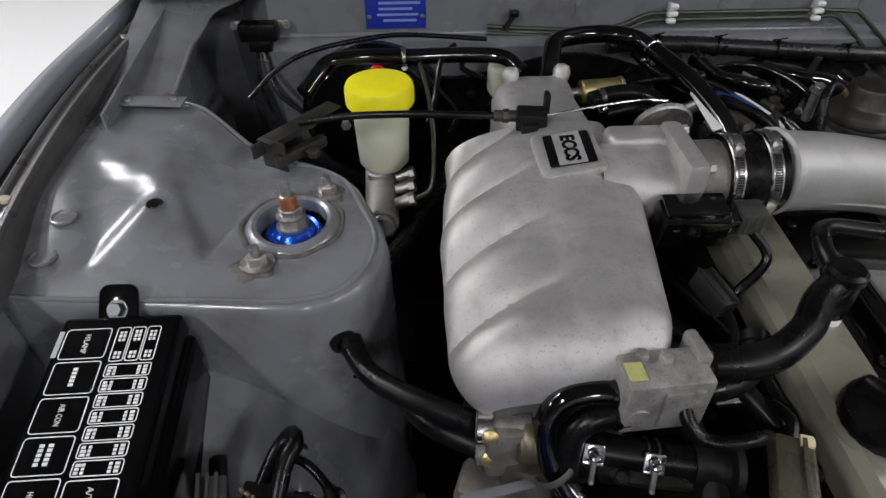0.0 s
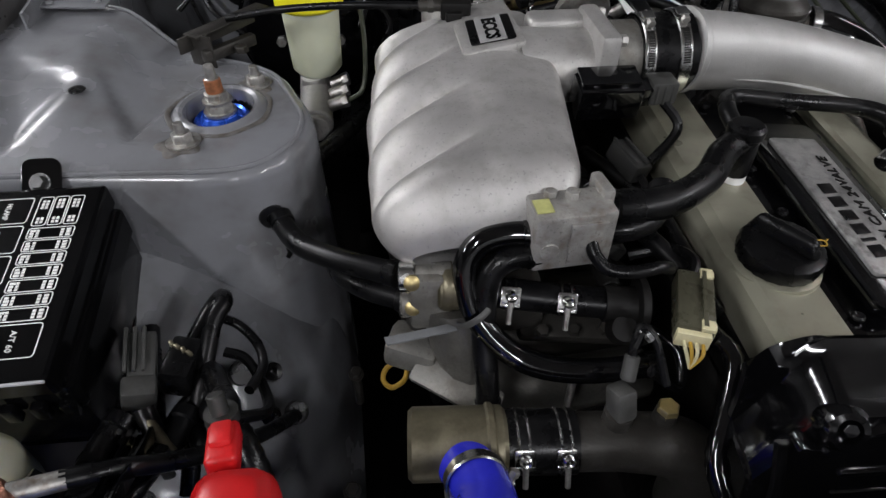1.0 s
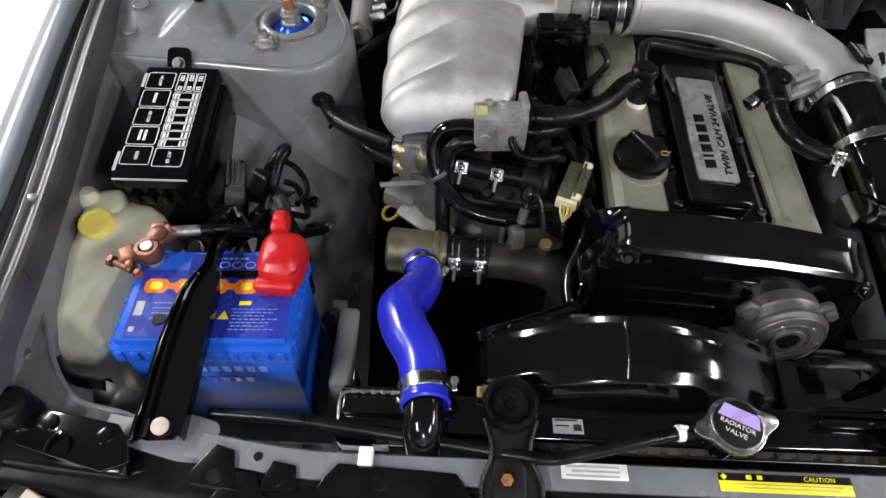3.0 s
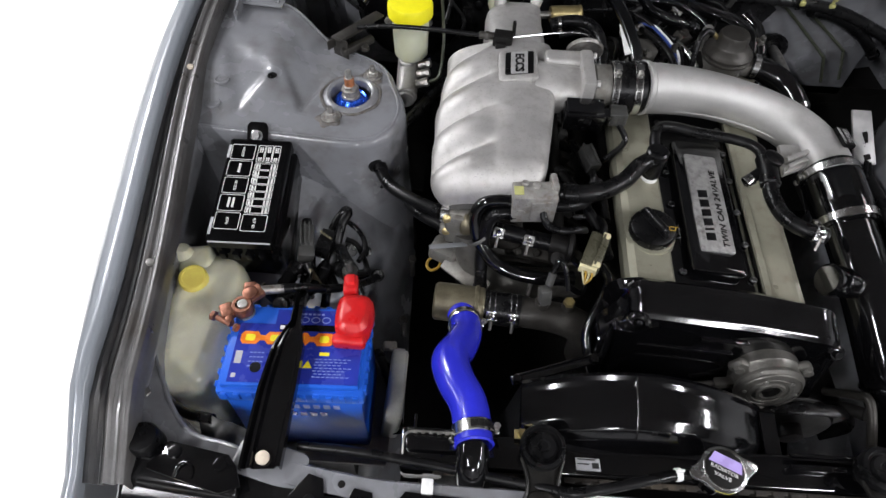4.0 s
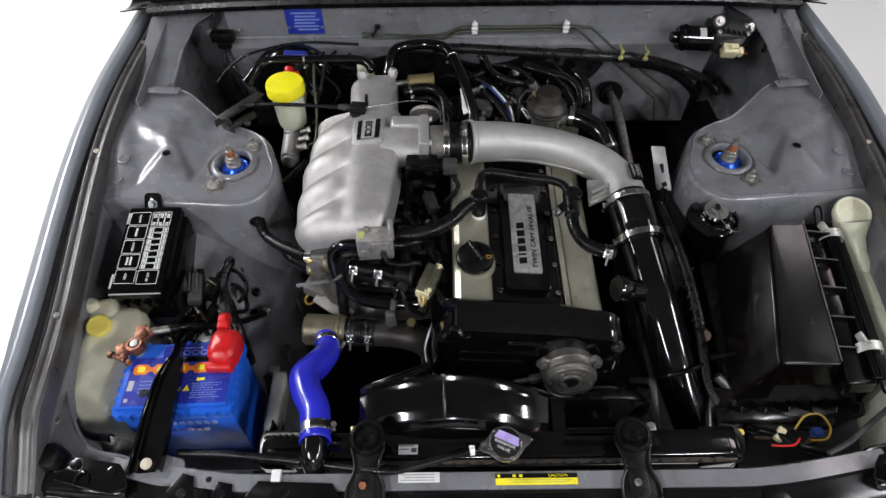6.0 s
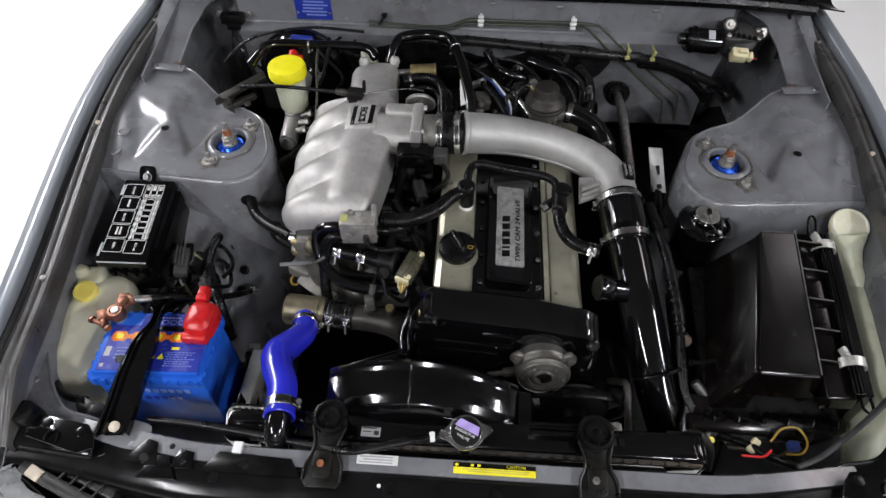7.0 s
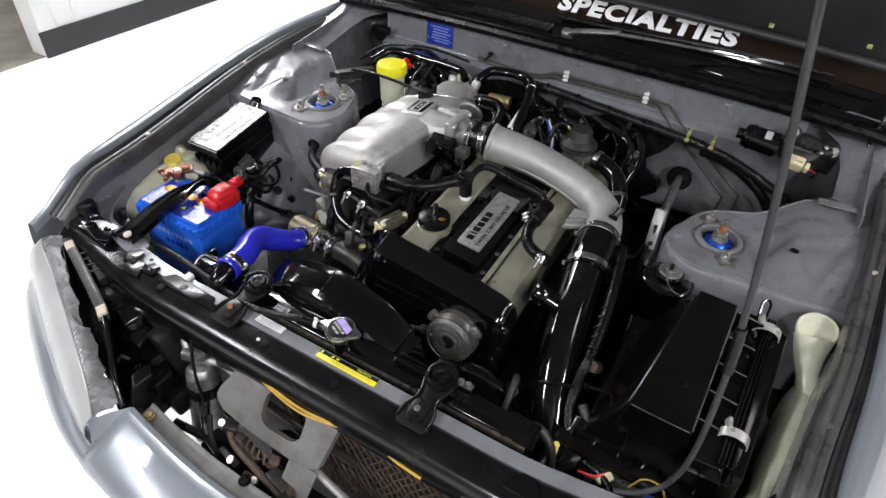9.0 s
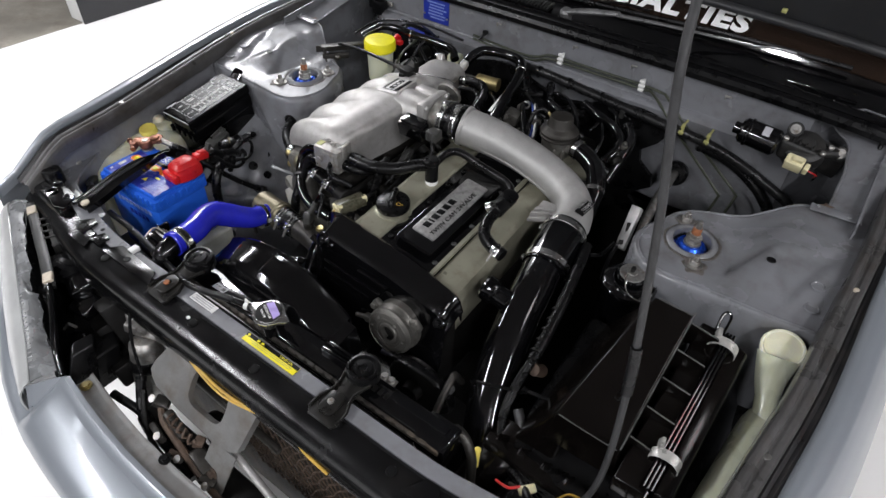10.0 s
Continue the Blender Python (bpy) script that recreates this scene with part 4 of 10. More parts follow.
# front corner panels beside the headlamps
CORNER = [(0.726, -0.462), (0.716, -0.480), (0.694, -0.514), (0.670, -0.549), (0.635, -0.579), (0.581, -0.591), (0.562, -0.604), (0.555, -0.622), (0.570, -0.634), (0.620, -0.628), (0.666, -0.618), (0.705, -0.606), (0.730, -0.585), (0.738, -0.542), (0.738, -0.49)]
for side in (-1, 1):
    corner = part("corner_panel", prism([(side * x, y) for x, y in (CORNER if side < 0 else CORNER[::-1])], 0, 0.004, 0.0012, pose(0, 0, 0.728)), GREY if side < 0 else BLACK_BODY, car, "grey corner panel with a turned edge" if side < 0 else "black corner panel with a turned edge")
    part("panel_edge", tube([(side * x, y, 0.731) for x, y in CORNER[:8]], 0.0032, 8, 4), GREY if side < 0 else BLACK_BODY, corner)
    part("corner_brace", loft_box([(side * 0.700, -0.604, 0.744), (side * 0.560, -0.632, 0.748), (side * 0.556, -0.655, 0.744), (side * 0.700, -0.640, 0.738)], [(side * 0.705, -0.600, 0.69), (side * 0.556, -0.628, 0.69), (side * 0.556, -0.668, 0.69), (side * 0.705, -0.655, 0.69)], 0.006), BLACK_BODY, car)
    brace = part("corner_bracket", prism([(side * x, y) for x, y in ([(0.668, -0.632), (0.662, -0.604), (0.650, -0.597), (0.575, -0.609), (0.563, -0.622), (0.552, -0.645), (0.575, -0.655)][::1 if side < 0 else -1])], 0, 0.005, 0.0018, pose(0, 0, 0.7485)), BLACK_PAINT, car, "glossy black corner bracket")
    for x, y in ((0.640, -0.610), (0.582, -0.622)):
        part("stud", lathe([(0.008, 0), (0.0075, 0.003), (0.004, 0.0038), (0, 0.0034)], (side * x, y, 0.7532), (0, 0, 1), 18), BLACK_BODY, brace)
    part("wire_loop", tube([(side * 0.632, -0.640, 0.7535), (side * 0.630, -0.628, 0.756), (side * 0.622, -0.622, 0.757), (side * 0.614, -0.628, 0.756), (side * 0.612, -0.640, 0.7535)], 0.0022, 8, 4), BLACK_PAINT, brace)
    part("rubber_stop", lathe([(0.0205, -0.03), (0.0195, 0.012), (0.0175, 0.017), (0.012, 0.0185), (0.005, 0.0175), (0, 0.018)], (side * 0.682, -0.598, 0.748), (0, 0, 1), 28), RUBBER, car, "black rubber hood stop")
    part("bolt", hexa((side * 0.712, -0.53, 0.732), (side * -0.2, 0, 1), 0.007, 0.005), ZINC, car)

# unseen dark sheet closes the bay below and blocks light from the floor
part("unseen_undertray", slab(-0.72, 0.72, -0.60, 0.60, 0.20, 0.206), GRIME_SHADE, car)

# ---- fittings that repeat ----
def hose_clamp(at, axis, r, turn=0.0, width=0.011, label="bright steel worm-drive hose clamp"):
    """A worm-drive clamp round a hose; turn: where its screw sits."""
    u, v, w = frame_of(axis)
    c = Vector(at)
    t = thing("hose_clamp", at, label, "hose clamp")
    h = width / 2
    part("band", lathe([(r, -h), (r + 0.0014, -h + 0.001), (r + 0.0014, h - 0.001), (r, h)], c, axis, 36), STEEL, t)
    if isinstance(turn, tuple):
        out = (Vector(turn) - w * w.dot(Vector(turn))).normalized()
        along = w.cross(out)
        if along.y > 0:
            along = -along
    else:
        a = radians(turn)
        out = u * math.cos(a) + v * math.sin(a)
        along = -u * math.sin(a) + v * math.cos(a)
    p = c + out * (r + 0.004)
    if r > 0.02:
        for k in range(-7, 8):
            b = math.atan2(out.dot(v), out.dot(u)) + 0.42 + 0.085 * (k + 7) * 0.028 / r
            d = u * math.cos(b) + v * math.sin(b)
            part("slot", prism([(-0.0009, -h * 0.55), (0.0009, -h * 0.55), (0.0009, h * 0.55), (-0.0009, h * 0.55)], 0, 0.0003, 0, basis(c + d * (r + 0.00142), w.cross(d), w)), GRIME_SHADE, t)
    part("screw_housing", prism(rounded(0.014, width, 0.002), 0, 0.006, 0.0015, basis(p - out * 0.003, along, w)), STEEL, t)
    part("screw", join(rod(p - along * 0.008, p + along * 0.012, 0.0028, seg=10), hexa(p + along * 0.010, along, 0.0045, 0.005)), ZINC, t)
    return t


def spring_clamp(at, axis, r, face=(0, -0.8, 0.6)):
    """A wire clamp, its saddle turned to a side, with a cross-head screw and a tail."""
    u, v, w = frame_of(axis)
    c = Vector(at)
    t = thing("wire_clamp", at, "bright wire hose clamp with a screw", "hose clamp", "wire clamps")
    out = Vector(face) - w * w.dot(Vector(face))
    out.normalize()
    along = w.cross(out)
    if along.z > 0:
        along = -along
    for k in (-0.0042, 0.0042):
        part("wire", lathe([(r - 0.0004, k - 0.0012), (r + 0.0016, k), (r - 0.0004, k + 0.0012)], c, axis, 28), STEEL, t)
    p = c + out * (r + 0.001)
    part("saddle", join(prism(rounded(0.017, 0.015, 0.002), 0, 0.0025, 0.0008, basis(p, w, along)), prism(rounded(0.017, 0.004, 0.001), 0, 0.009, 0.0008, basis(p + along * 0.008, w, along))), STEEL, t)
    part("screw", join(lathe([(0.0050, 0.0025), (0.0050, 0.006), (0.0035, 0.0075), (0.0012, 0.0066), (0, 0.0066)], p, out, 14), box(p + out * 0.0076, (0.0012, 0.0012, 0.0012), 0)), STEEL, t)
    part("tail", rod(p + along * 0.004 + out * 0.002, p + along * 0.024 + out * 0.001, 0.0024, seg=8), ZINC, t)
    return t


def hose(name, points, r, label, material=None, seg=14, steps=6, **more):
    at = Vector(points[len(points) // 2])
    kind = "wire" if "wir" in name or "cable" in name else "hose"
    thick = r if isinstance(r, float) else min(r)
    if thick < 0.0085:
        return solo(name, tube(points, r, seg, steps, **more), material or RUBBER, at, label, kind)
    whole = thing(name, at, label, kind)
    part("hose_body", tube(points, r, seg, steps, **more), material or RUBBER, whole)
    for near, far, size in ((points[0], points[1], r if isinstance(r, float) else r[0]), (points[-1], points[-2], r if isinstance(r, float) else r[-1])):
        axis = (Vector(far) - Vector(near)).normalized()
        part("end_cuff", lathe([(size * 0.8, 0.0), (size + 0.0012, 0.001), (size + 0.0012, 0.011), (size * 0.9, 0.0125)], Vector(near), axis, 24), material or RUBBER, whole)
    return whole


# ---- intake plenum ----
plenum = thing("intake_plenum", (-0.25, 0, 0.72), "sand-cast aluminium intake plenum with rounded runners", "intake plenum")


def plenum_shape():
    """Runner lobes on one side, a flat top, and a rounded front end."""

    def at(u, v):
        y = -0.220 + 0.329 * v
        end = math.sqrt(max(0.0, 1 - max(0.0, (0.050 - (y + 0.220)) / 0.050) ** 2))
        end = 0.30 + 0.70 * end
        t5 = clamp01((u * 5.0 - 2.4) / 1.8)
        lobe = abs(math.sin(math.pi * (y + 0.172 - 0.036 * (1 - t5)) / 0.080)) ** 0.62
        ztop = 0.850 + 0.010 * soft((y + 0.2) / 0.2)
        right = -0.196 + 0.022 * clamp01((y + 0.216) / 0.18)
        left = -0.366 + 0.012 * soft((y + 0.05) / 0.15)
        low = 0.728
        a = u * 5.0
        if a < 1:
            p = (right + 0.004, low + 0.03 + (ztop - 0.022 - low - 0.03) * a)
        elif a < 1.4:
            t = (a - 1) / 0.4 * math.pi / 2
            p = (right - 0.014 + 0.018 * math.cos(t), ztop - 0.020 + 0.016 * math.sin(t))
        elif a < 2.4:
            t = a - 1.4
            p = (right - 0.014 + (-0.268 - right + 0.014) * t, ztop - 0.004 + 0.006 * math.sin(math.pi * t))
        elif a < 4.2:
            t = (a - 2.4) / 1.8
            ang = t * math.pi * 0.62
            rx, rz = -0.268 - left, ztop - low
            k = 1 - 0.19 * (1 - lobe) * math.sin(min(1, t * 1.15) * math.pi) ** 0.8
            p = (-0.268 - rx * math.sin(ang) * k, low + 0.018 + (rz - 0.022) * (0.5 + 0.5 * math.cos(ang)) * k + (0.0 if k > 0.999 else 0.0))
        else:
            t = (a - 4.2) / 0.8
            p = (-0.268 - (-0.268 - left) * 0.93 * (1 - t) + (right + 0.268) * t, low + 0.055 * (1 - t) * 0.9 + 0.03 * t)
        mx, mz = -0.262, 0.775
        return (mx + (p[0] - mx) * (0.55 + 0.45 * end), y, mz + (p[1] - mz) * end)

    bm = sheet(at, 80, 110)
    return bm


part("plenum_body", plenum_shape(), CAST, plenum, angle=50)
part("rear_chamber", join(
    box((-0.232, 0.165, 0.800), (0.105, 0.17, 0.105), 0.028, (0, 0, 4), 4),
    box((-0.225, 0.225, 0.815), (0.085, 0.07, 0.07), 0.02, (0, 0, 0), 3),
    lathe([(0.011, 0), (0.012, 0.012), (0.008, 0.018), (0, 0.02)], (-0.262, 0.245, 0.842), (0, 0.3, 1), 14),
    lathe([(0.010, 0), (0.012, 0.014), (0.008, 0.022), (0, 0.024)], (-0.195, 0.252, 0.838), (0.2, 0.3, 1), 14)), CAST, plenum)
part("throttle_neck", join(
    sheet(lambda u, v: (-0.205 + 0.095 * u, 0.020 + (0.040 + 0.012 * (1 - u)) * math.cos(2 * math.pi * v), 0.830 + (0.040 - 0.004 * u) * math.sin(2 * math.pi * v)), 6, 28),
    box((-0.150, 0.055, 0.862), (0.075, 0.034, 0.022), 0.008, (0, 0, 0), 3)), CAST, plenum)
part("label_pad", prism(rounded(0.066, 0.078, 0.008), 0, 0.012, 0.003, basis((-0.231, 0.032, 0.8545), (1, 0.02, 0.16), (0, 1, 0.04))), CAST, plenum)
eccs_m = basis((-0.231, 0.032, 0.8672), (1, -0.02, 0.16), (0, 1, 0.05))
eccs = part("plenum_label", prism(rounded(0.047, 0.056, 0.003), 0, 0.0012, 0.0004, eccs_m), BLACK_PLASTIC, plenum, "black and silver label")
part("label_panel", prism(rounded(0.028, 0.055, 0.001), 0.0012, 0.0018, 0, eccs_m), BADGE, eccs, "silver label panel")
part("label_letters", lettering("ECCS", 0.0195, eccs_m @ pose(0.0, 0.0, 0.0022, 0, 0, -90), 0.0003, 1.0, 0.1, 0.046, 0.0008), BLACK_PLASTIC, eccs)
part("idle_bracket", join(
    box((-0.207, -0.222, 0.806), (0.066, 0.036, 0.054), 0.003, (0, 0, 4)),
    box((-0.178, -0.206, 0.824), (0.010, 0.030, 0.032), 0.003, (0, 0, 8)),
    hexa((-0.205, -0.215, 0.833), (0, 0, 1), 0.006, 0.006), hexa((-0.222, -0.212, 0.833), (0, 0.1, 1), 0.0055, 0.005), rod((-0.226, -0.240, 0.800), (-0.226, -0.243, 0.800), 0.008, seg=14), box((-0.196, -0.2405, 0.806), (0.030, 0.003, 0.040), 0.001, (0, 0, 4))), CAST_STAINED, plenum, "cast block on the plenum's front")
part("yellow_sticker", box((-0.231, -0.226, 0.8338), (0.014, 0.017, 0.001), 0.0003, (0, 0, 4)), FADED, plenum)
part("lower_manifold", join(
    box((-0.275, -0.02, 0.70), (0.13, 0.40, 0.05), 0.012)), ALU_DARK, plenum, "blackened cast lower manifold")
for k in range(6):
    part("runner", tube([(-0.30, -0.165 + 0.062 * k, 0.74), (-0.33, -0.165 + 0.062 * k, 0.69), (-0.28, -0.165 + 0.062 * k, 0.62), (-0.10, -0.165 + 0.062 * k, 0.60)], 0.024, 12), ALU_DARK, plenum)
part("front_runner", tube([(-0.295, -0.222, 0.73), (-0.290, -0.235, 0.69), (-0.265, -0.245, 0.64), (-0.2, -0.235, 0.61), (-0.10, -0.22, 0.60)], [0.03, 0.03, 0.028, 0.028, 0.028], 14), ALU_CAS, plenum)

throttle = thing("throttle_unit", (-0.1, 0.02, 0.82), "cast aluminium throttle body with a black position sensor", "throttle body")
part("flange", join(box((-0.118, 0.020, 0.835), (0.022, 0.094, 0.088), 0.006), *[hexa((-0.107, 0.020 + 0.037 * sy, 0.835 + 0.036 * sz), (1, 0, 0), 0.006, 0.006) for sy in (-1, 1) for sz in (-1, 1)]), CAST, throttle)
part("barrel", rod((-0.108, 0.020, 0.838), (-0.070, 0.020, 0.838), 0.037, seg=30), CAST_DIRTY, throttle)
part("cable_wheel", join(lathe([(0.006, -0.004), (0.030, -0.004), (0.032, -0.002), (0.029, 0.0), (0.032, 0.002), (0.030, 0.004), (0, 0.004)], (-0.117, 0.085, 0.862), (0, 1, 0.35), 28), rod((-0.117, 0.07, 0.855), (-0.117, 0.1, 0.87), 0.006)), ZINC, throttle, "zinc throttle cable wheel")
part("position_sensor", join(box((-0.122, -0.042, 0.825), (0.066, 0.034, 0.036), 0.003, (12, 0, 0)), box((-0.122, -0.042, 0.846), (0.060, 0.028, 0.004), 0.001, (12, 0, 0)), box((-0.084, -0.044, 0.828), (0.014, 0.020, 0.022), 0.002, (12, 0, 0))), BLACK_PAINT, throttle, "black throttle position sensor")
part("connector", join(box((-0.066, -0.042, 0.830), (0.028, 0.028, 0.024), 0.003), *[box((-0.074 + 0.008 * k, -0.054, 0.829), (0.003, 0.006, 0.02), 0.001) for k in (0, 1, 2)]), CONN_PALE, throttle, "grey plug")
part("plug_lead", tube([(-0.065, -0.050, 0.822), (-0.05, -0.07, 0.80), (-0.075, -0.085, 0.775), (-0.10, -0.09, 0.75)], 0.005, 8), RUBBER, throttle)

# ---- silver intake pipe ----
PIPE_AXIS = [(-0.022, 0.018, 0.842), (0.045, 0.030, 0.832), (0.115, 0.036, 0.818), (0.185, 0.034, 0.800), (0.240, 0.020, 0.785), (0.275, -0.010, 0.776), (0.292, -0.050, 0.772), (0.296, -0.088, 0.768)]
pipe = thing("intake_pipe", PIPE_AXIS[3], "satin silver cast intake pipe bending over the engine", "intake pipe")
part("pipe_body", tube(PIPE_AXIS, [0.0425, 0.041, 0.0395, 0.039, 0.039, 0.0395, 0.040, 0.0405], 32, 8), PIPE, pipe, angle=60)
part("pipe_bead", lathe([(0.040, -0.006), (0.0455, -0.004), (0.0455, 0.002), (0.042, 0.006)], PIPE_AXIS[0], Vector(PIPE_AXIS[1]) - Vector(PIPE_AXIS[0]), 32), PIPE, pipe)
part("weld_seam", tube([(p[0], p[1] - 0.036, p[2] - 0.015) for p in PIPE_AXIS[:5]] + [(0.247, -0.028, 0.773)], 0.0028, 8), PIPE, pipe)
part("mount_lug", join(
    prism([(-0.03, -0.028), (0.022, -0.02), (0.028, 0.022), (-0.012, 0.030)], 0, 0.012, 0.003, basis((0.238, -0.062, 0.770), (1, 0.25, 0.1), (-0.2, 1, 0.2))),
    prism([(-0.024, -0.004), (0.024, -0.004), (0.02, 0.004), (-0.02, 0.004)], 0, 0.02, 0.001, basis((0.240, -0.064, 0.772), (1, 0.5, 0.1), (-0.4, 1, 0.2))),
    prism([(-0.02, -0.003), (0.02, -0.003), (0.018, 0.003), (-0.018, 0.003)], 0, 0.02, 0.001, basis((0.236, -0.080, 0.770), (1, 0.5, 0.1), (-0.4, 1, 0.2)))), CAST, pipe)
part("lug_bolt", hexa((0.232, -0.068, 0.782), (0, -0.2, 1), 0.007, 0.008), ZINC, pipe)
tl_m = basis((0.311, -0.046, 0.8165), (0.02, 1, -0.09), (-0.98, 0.03, 0.16))
turbo = part("pipe_label", prism(rounded(0.046, 0.019, 0.002), -0.006, 0.0015, 0.0004, tl_m), BLACK_PLASTIC, pipe, "black label reading turbo")
part("label_letters", join(lettering("TURBO", 0.0095, tl_m @ pose(0.0, -0.003, 0.0019), 0.0003, 1.05, 0.1, 0.036), *[prism([(-0.016 + 0.009 * k, 0.005), (-0.009 + 0.009 * k, 0.005), (-0.009 + 0.009 * k, 0.007), (-0.016 + 0.009 * k, 0.007)], 0.0015, 0.002, 0, tl_m) for k in range(4)]), BADGE, turbo)
part("label_edge", join(*[prism([(-0.022, s * 0.0085 - 0.0005), (0.022, s * 0.0085 - 0.0005), (0.022, s * 0.0085 + 0.0005), (-0.022, s * 0.0085 + 0.0005)], 0.0015, 0.0019, 0, tl_m) for s in (-1, 1)]), BADGE, turbo)

solo("throttle_coupler", tube([(-0.078, 0.020, 0.838), (-0.062, 0.020, 0.8385), (-0.045, 0.019, 0.839), (-0.020, 0.0185, 0.841)], [0.0405, 0.0425, 0.0425, 0.044], 32, 6), RUBBER, (-0.05, 0.02, 0.84), "black rubber coupler between throttle body and pipe", "hose")
hose_clamp((-0.072, 0.020, 0.838), (1, 0, 0), 0.0425, (0, -0.2, 1), 0.013)
hose_clamp((-0.034, 0.019, 0.840), (1, -0.02, 0.06), 0.0440, (0, -0.2, 1), 0.013)

# ---- black lower pipe ----
BP = [(0.297, -0.100, 0.766), (0.303, -0.165, 0.754), (0.312, -0.230, 0.735), (0.322, -0.300, 0.710), (0.336, -0.370, 0.675), (0.356, -0.432, 0.632), (0.385, -0.490, 0.575), (0.41, -0.53, 0.50)]
bpipe = thing("boost_pipe", BP[3], "glossy black boost pipe running down beside the engine", "pipe")
part("pipe_body", tube(BP, 0.0385, 30, 8), BLACK_PAINT, bpipe, angle=60)
part("side_port", join(rod((0.30, -0.282, 0.725), (0.255, -0.288, 0.742), 0.021, seg=22), lathe([(0.0225, 0), (0.025, 0.004), (0.025, 0.024), (0.021, 0.028), (0, 0.028)], (0.265, -0.286, 0.738), (-1, -0.1, 0.35), 22)), BLACK_PAINT, bpipe)
solo("pipe_coupler", tube([(0.296, -0.078, 0.769), (0.299, -0.105, 0.765), (0.303, -0.150, 0.757), (0.307, -0.185, 0.748)], [0.0425, 0.045, 0.045, 0.043], 32, 6), BLACK_PAINT, (0.3, -0.12, 0.76), "glossy black rubber coupler on the intake pipe", "hose")
hose_clamp((0.2965, -0.090, 0.768), Vector(BP[1]) - Vector(BP[0]), 0.0445, 10, 0.014)
hose_clamp((0.3060, -0.172, 0.751), Vector(BP[2]) - Vector(BP[1]), 0.0450, 10, 0.014)
loom = thing("wiring_loom", (0.39, -0.3, 0.72), "black split conduit with wires strapped beside the pipe", "wiring loom")
part("conduit", tube([(0.352, -0.10, 0.775), (0.366, -0.17, 0.765), (0.378, -0.24, 0.748), (0.386, -0.31, 0.725), (0.388, -0.355, 0.708)], 0.0105, 12, 10, ripple=0.06), BLACK_PLASTIC, loom)
for k in (-1, 0, 1):
    part("wire", tube([(0.388 + 0.004 * k, -0.35, 0.708), (0.388 + 0.005 * k, -0.40, 0.690), (0.394 + 0.004 * k, -0.45, 0.660), (0.42 + 0.003 * k, -0.49, 0.640), (0.46, -0.52, 0.62)], 0.0038, 8), RUBBER, loom)
for k in range(7):
    part("tape_gap", lathe([(0.0108, -0.002), (0.0112, 0), (0.0108, 0.002)], (0.374 + 0.002 * k, -0.215 - 0.021 * k, 0.755 - 0.0065 * k), (0.1, -1, -0.3), 14), GRIME_SHADE, loom)
tie = thing("cable_tie", (0.36, -0.405, 0.67), "black cable tie round the pipe and wires", "cable tie")
part("strap", lathe([(0.046, -0.003), (0.0475, 0), (0.046, 0.003)], (0.352, -0.405, 0.655), (0.3, -0.75, -0.55), 30), BLACK_PLASTIC, tie)
part("tail", box((0.425, -0.400, 0.690), (0.045, 0.007, 0.003), 0.001, (0, -8, 6)), BLACK_PLASTIC, tie)
part("head", box((0.404, -0.402, 0.687), (0.011, 0.010, 0.009), 0.002), BLACK_PLASTIC, tie)

# ---- engine ----
engine = thing("engine", (0.06, -0.1, 0.3), "straight-six engine with champagne cam covers and a black centre", "engine")


def eng(x, y, z=0.0):
    """Height of the engine's top face, which falls to one side and to the front."""
    return 0.772 - 0.10 * (x - 0.06) + 0.075 * (y + 0.17) + z


part("block", join(box((0.07, 0.02, 0.50), (0.26, 0.66, 0.40), 0.03), box((0.06, 0.02, 0.69), (0.24, 0.64, 0.09), 0.02)), GRIME_SHADE, engine, "oily dark engine block")


def cover(x0, x1, outer):
    """A cam cover: a flat crown with a rounded outer flank."""

    def at(u, v):
        y = -0.339 + 0.431 * v
        if outer < 0:
            s = [(x0 + 0.003, -0.045), (x0 + 0.000, -0.018), (x0 + 0.004, -0.006), (x0 + 0.014, 0.0), (x1 - 0.004, 0.0), (x1, -0.004), (x1, -0.03)]
        else:
            s = [(x0, -0.03), (x0, -0.004), (x0 + 0.004, 0.0), (x1 - 0.014, 0.0), (x1 - 0.002, -0.006), (x1 + 0.006, -0.02), (x1 + 0.008, -0.085)]
        k = u * (len(s) - 1)
        i = min(int(k), len(s) - 2)
        t = k - i
        x, d = s[i][0] + (s[i + 1][0] - s[i][0]) * t, s[i][1] + (s[i + 1][1] - s[i][1]) * t
        return (x, y, eng(x, y) - 0.010 + d)

    return join(sheet(at, 30, 12), sheet(lambda u, v: (x0 + (x1 - x0) * u, -0.338, eng(x0 + (x1 - x0) * u, -0.339) - 0.012 - 0.08 * v), 4, 4))


part("cam_cover", cover(-0.064, 0.008, -1), CHAMPAGNE, engine, "champagne cam cover", angle=30)
part("cam_cover", cover(0.150, 0.208, 1), CHAMPAGNE, engine, "champagne cam cover", angle=30)
part("cover_rail", sheet(lambda u, v: (0.141 + 0.009 * u, -0.339 + 0.431 * v, eng(0.145, -0.339 + 0.431 * v) - 0.004), 2, 6, 0.006), CHAMPAGNE, engine)
centre = part("centre_cover", sheet(lambda u, v: (0.009 + 0.131 * u, -0.340 + 0.428 * v, eng(0.009 + 0.131 * u, -0.340 + 0.428 * v) - 0.016), 4, 4, 0.006), BLACK_PAINT, engine, "black ignition cover")
ped_m = basis((0.076, -0.168, eng(0.076, -0.168) - 0.012), (1, 0, -0.10), (0, 1, 0.075))
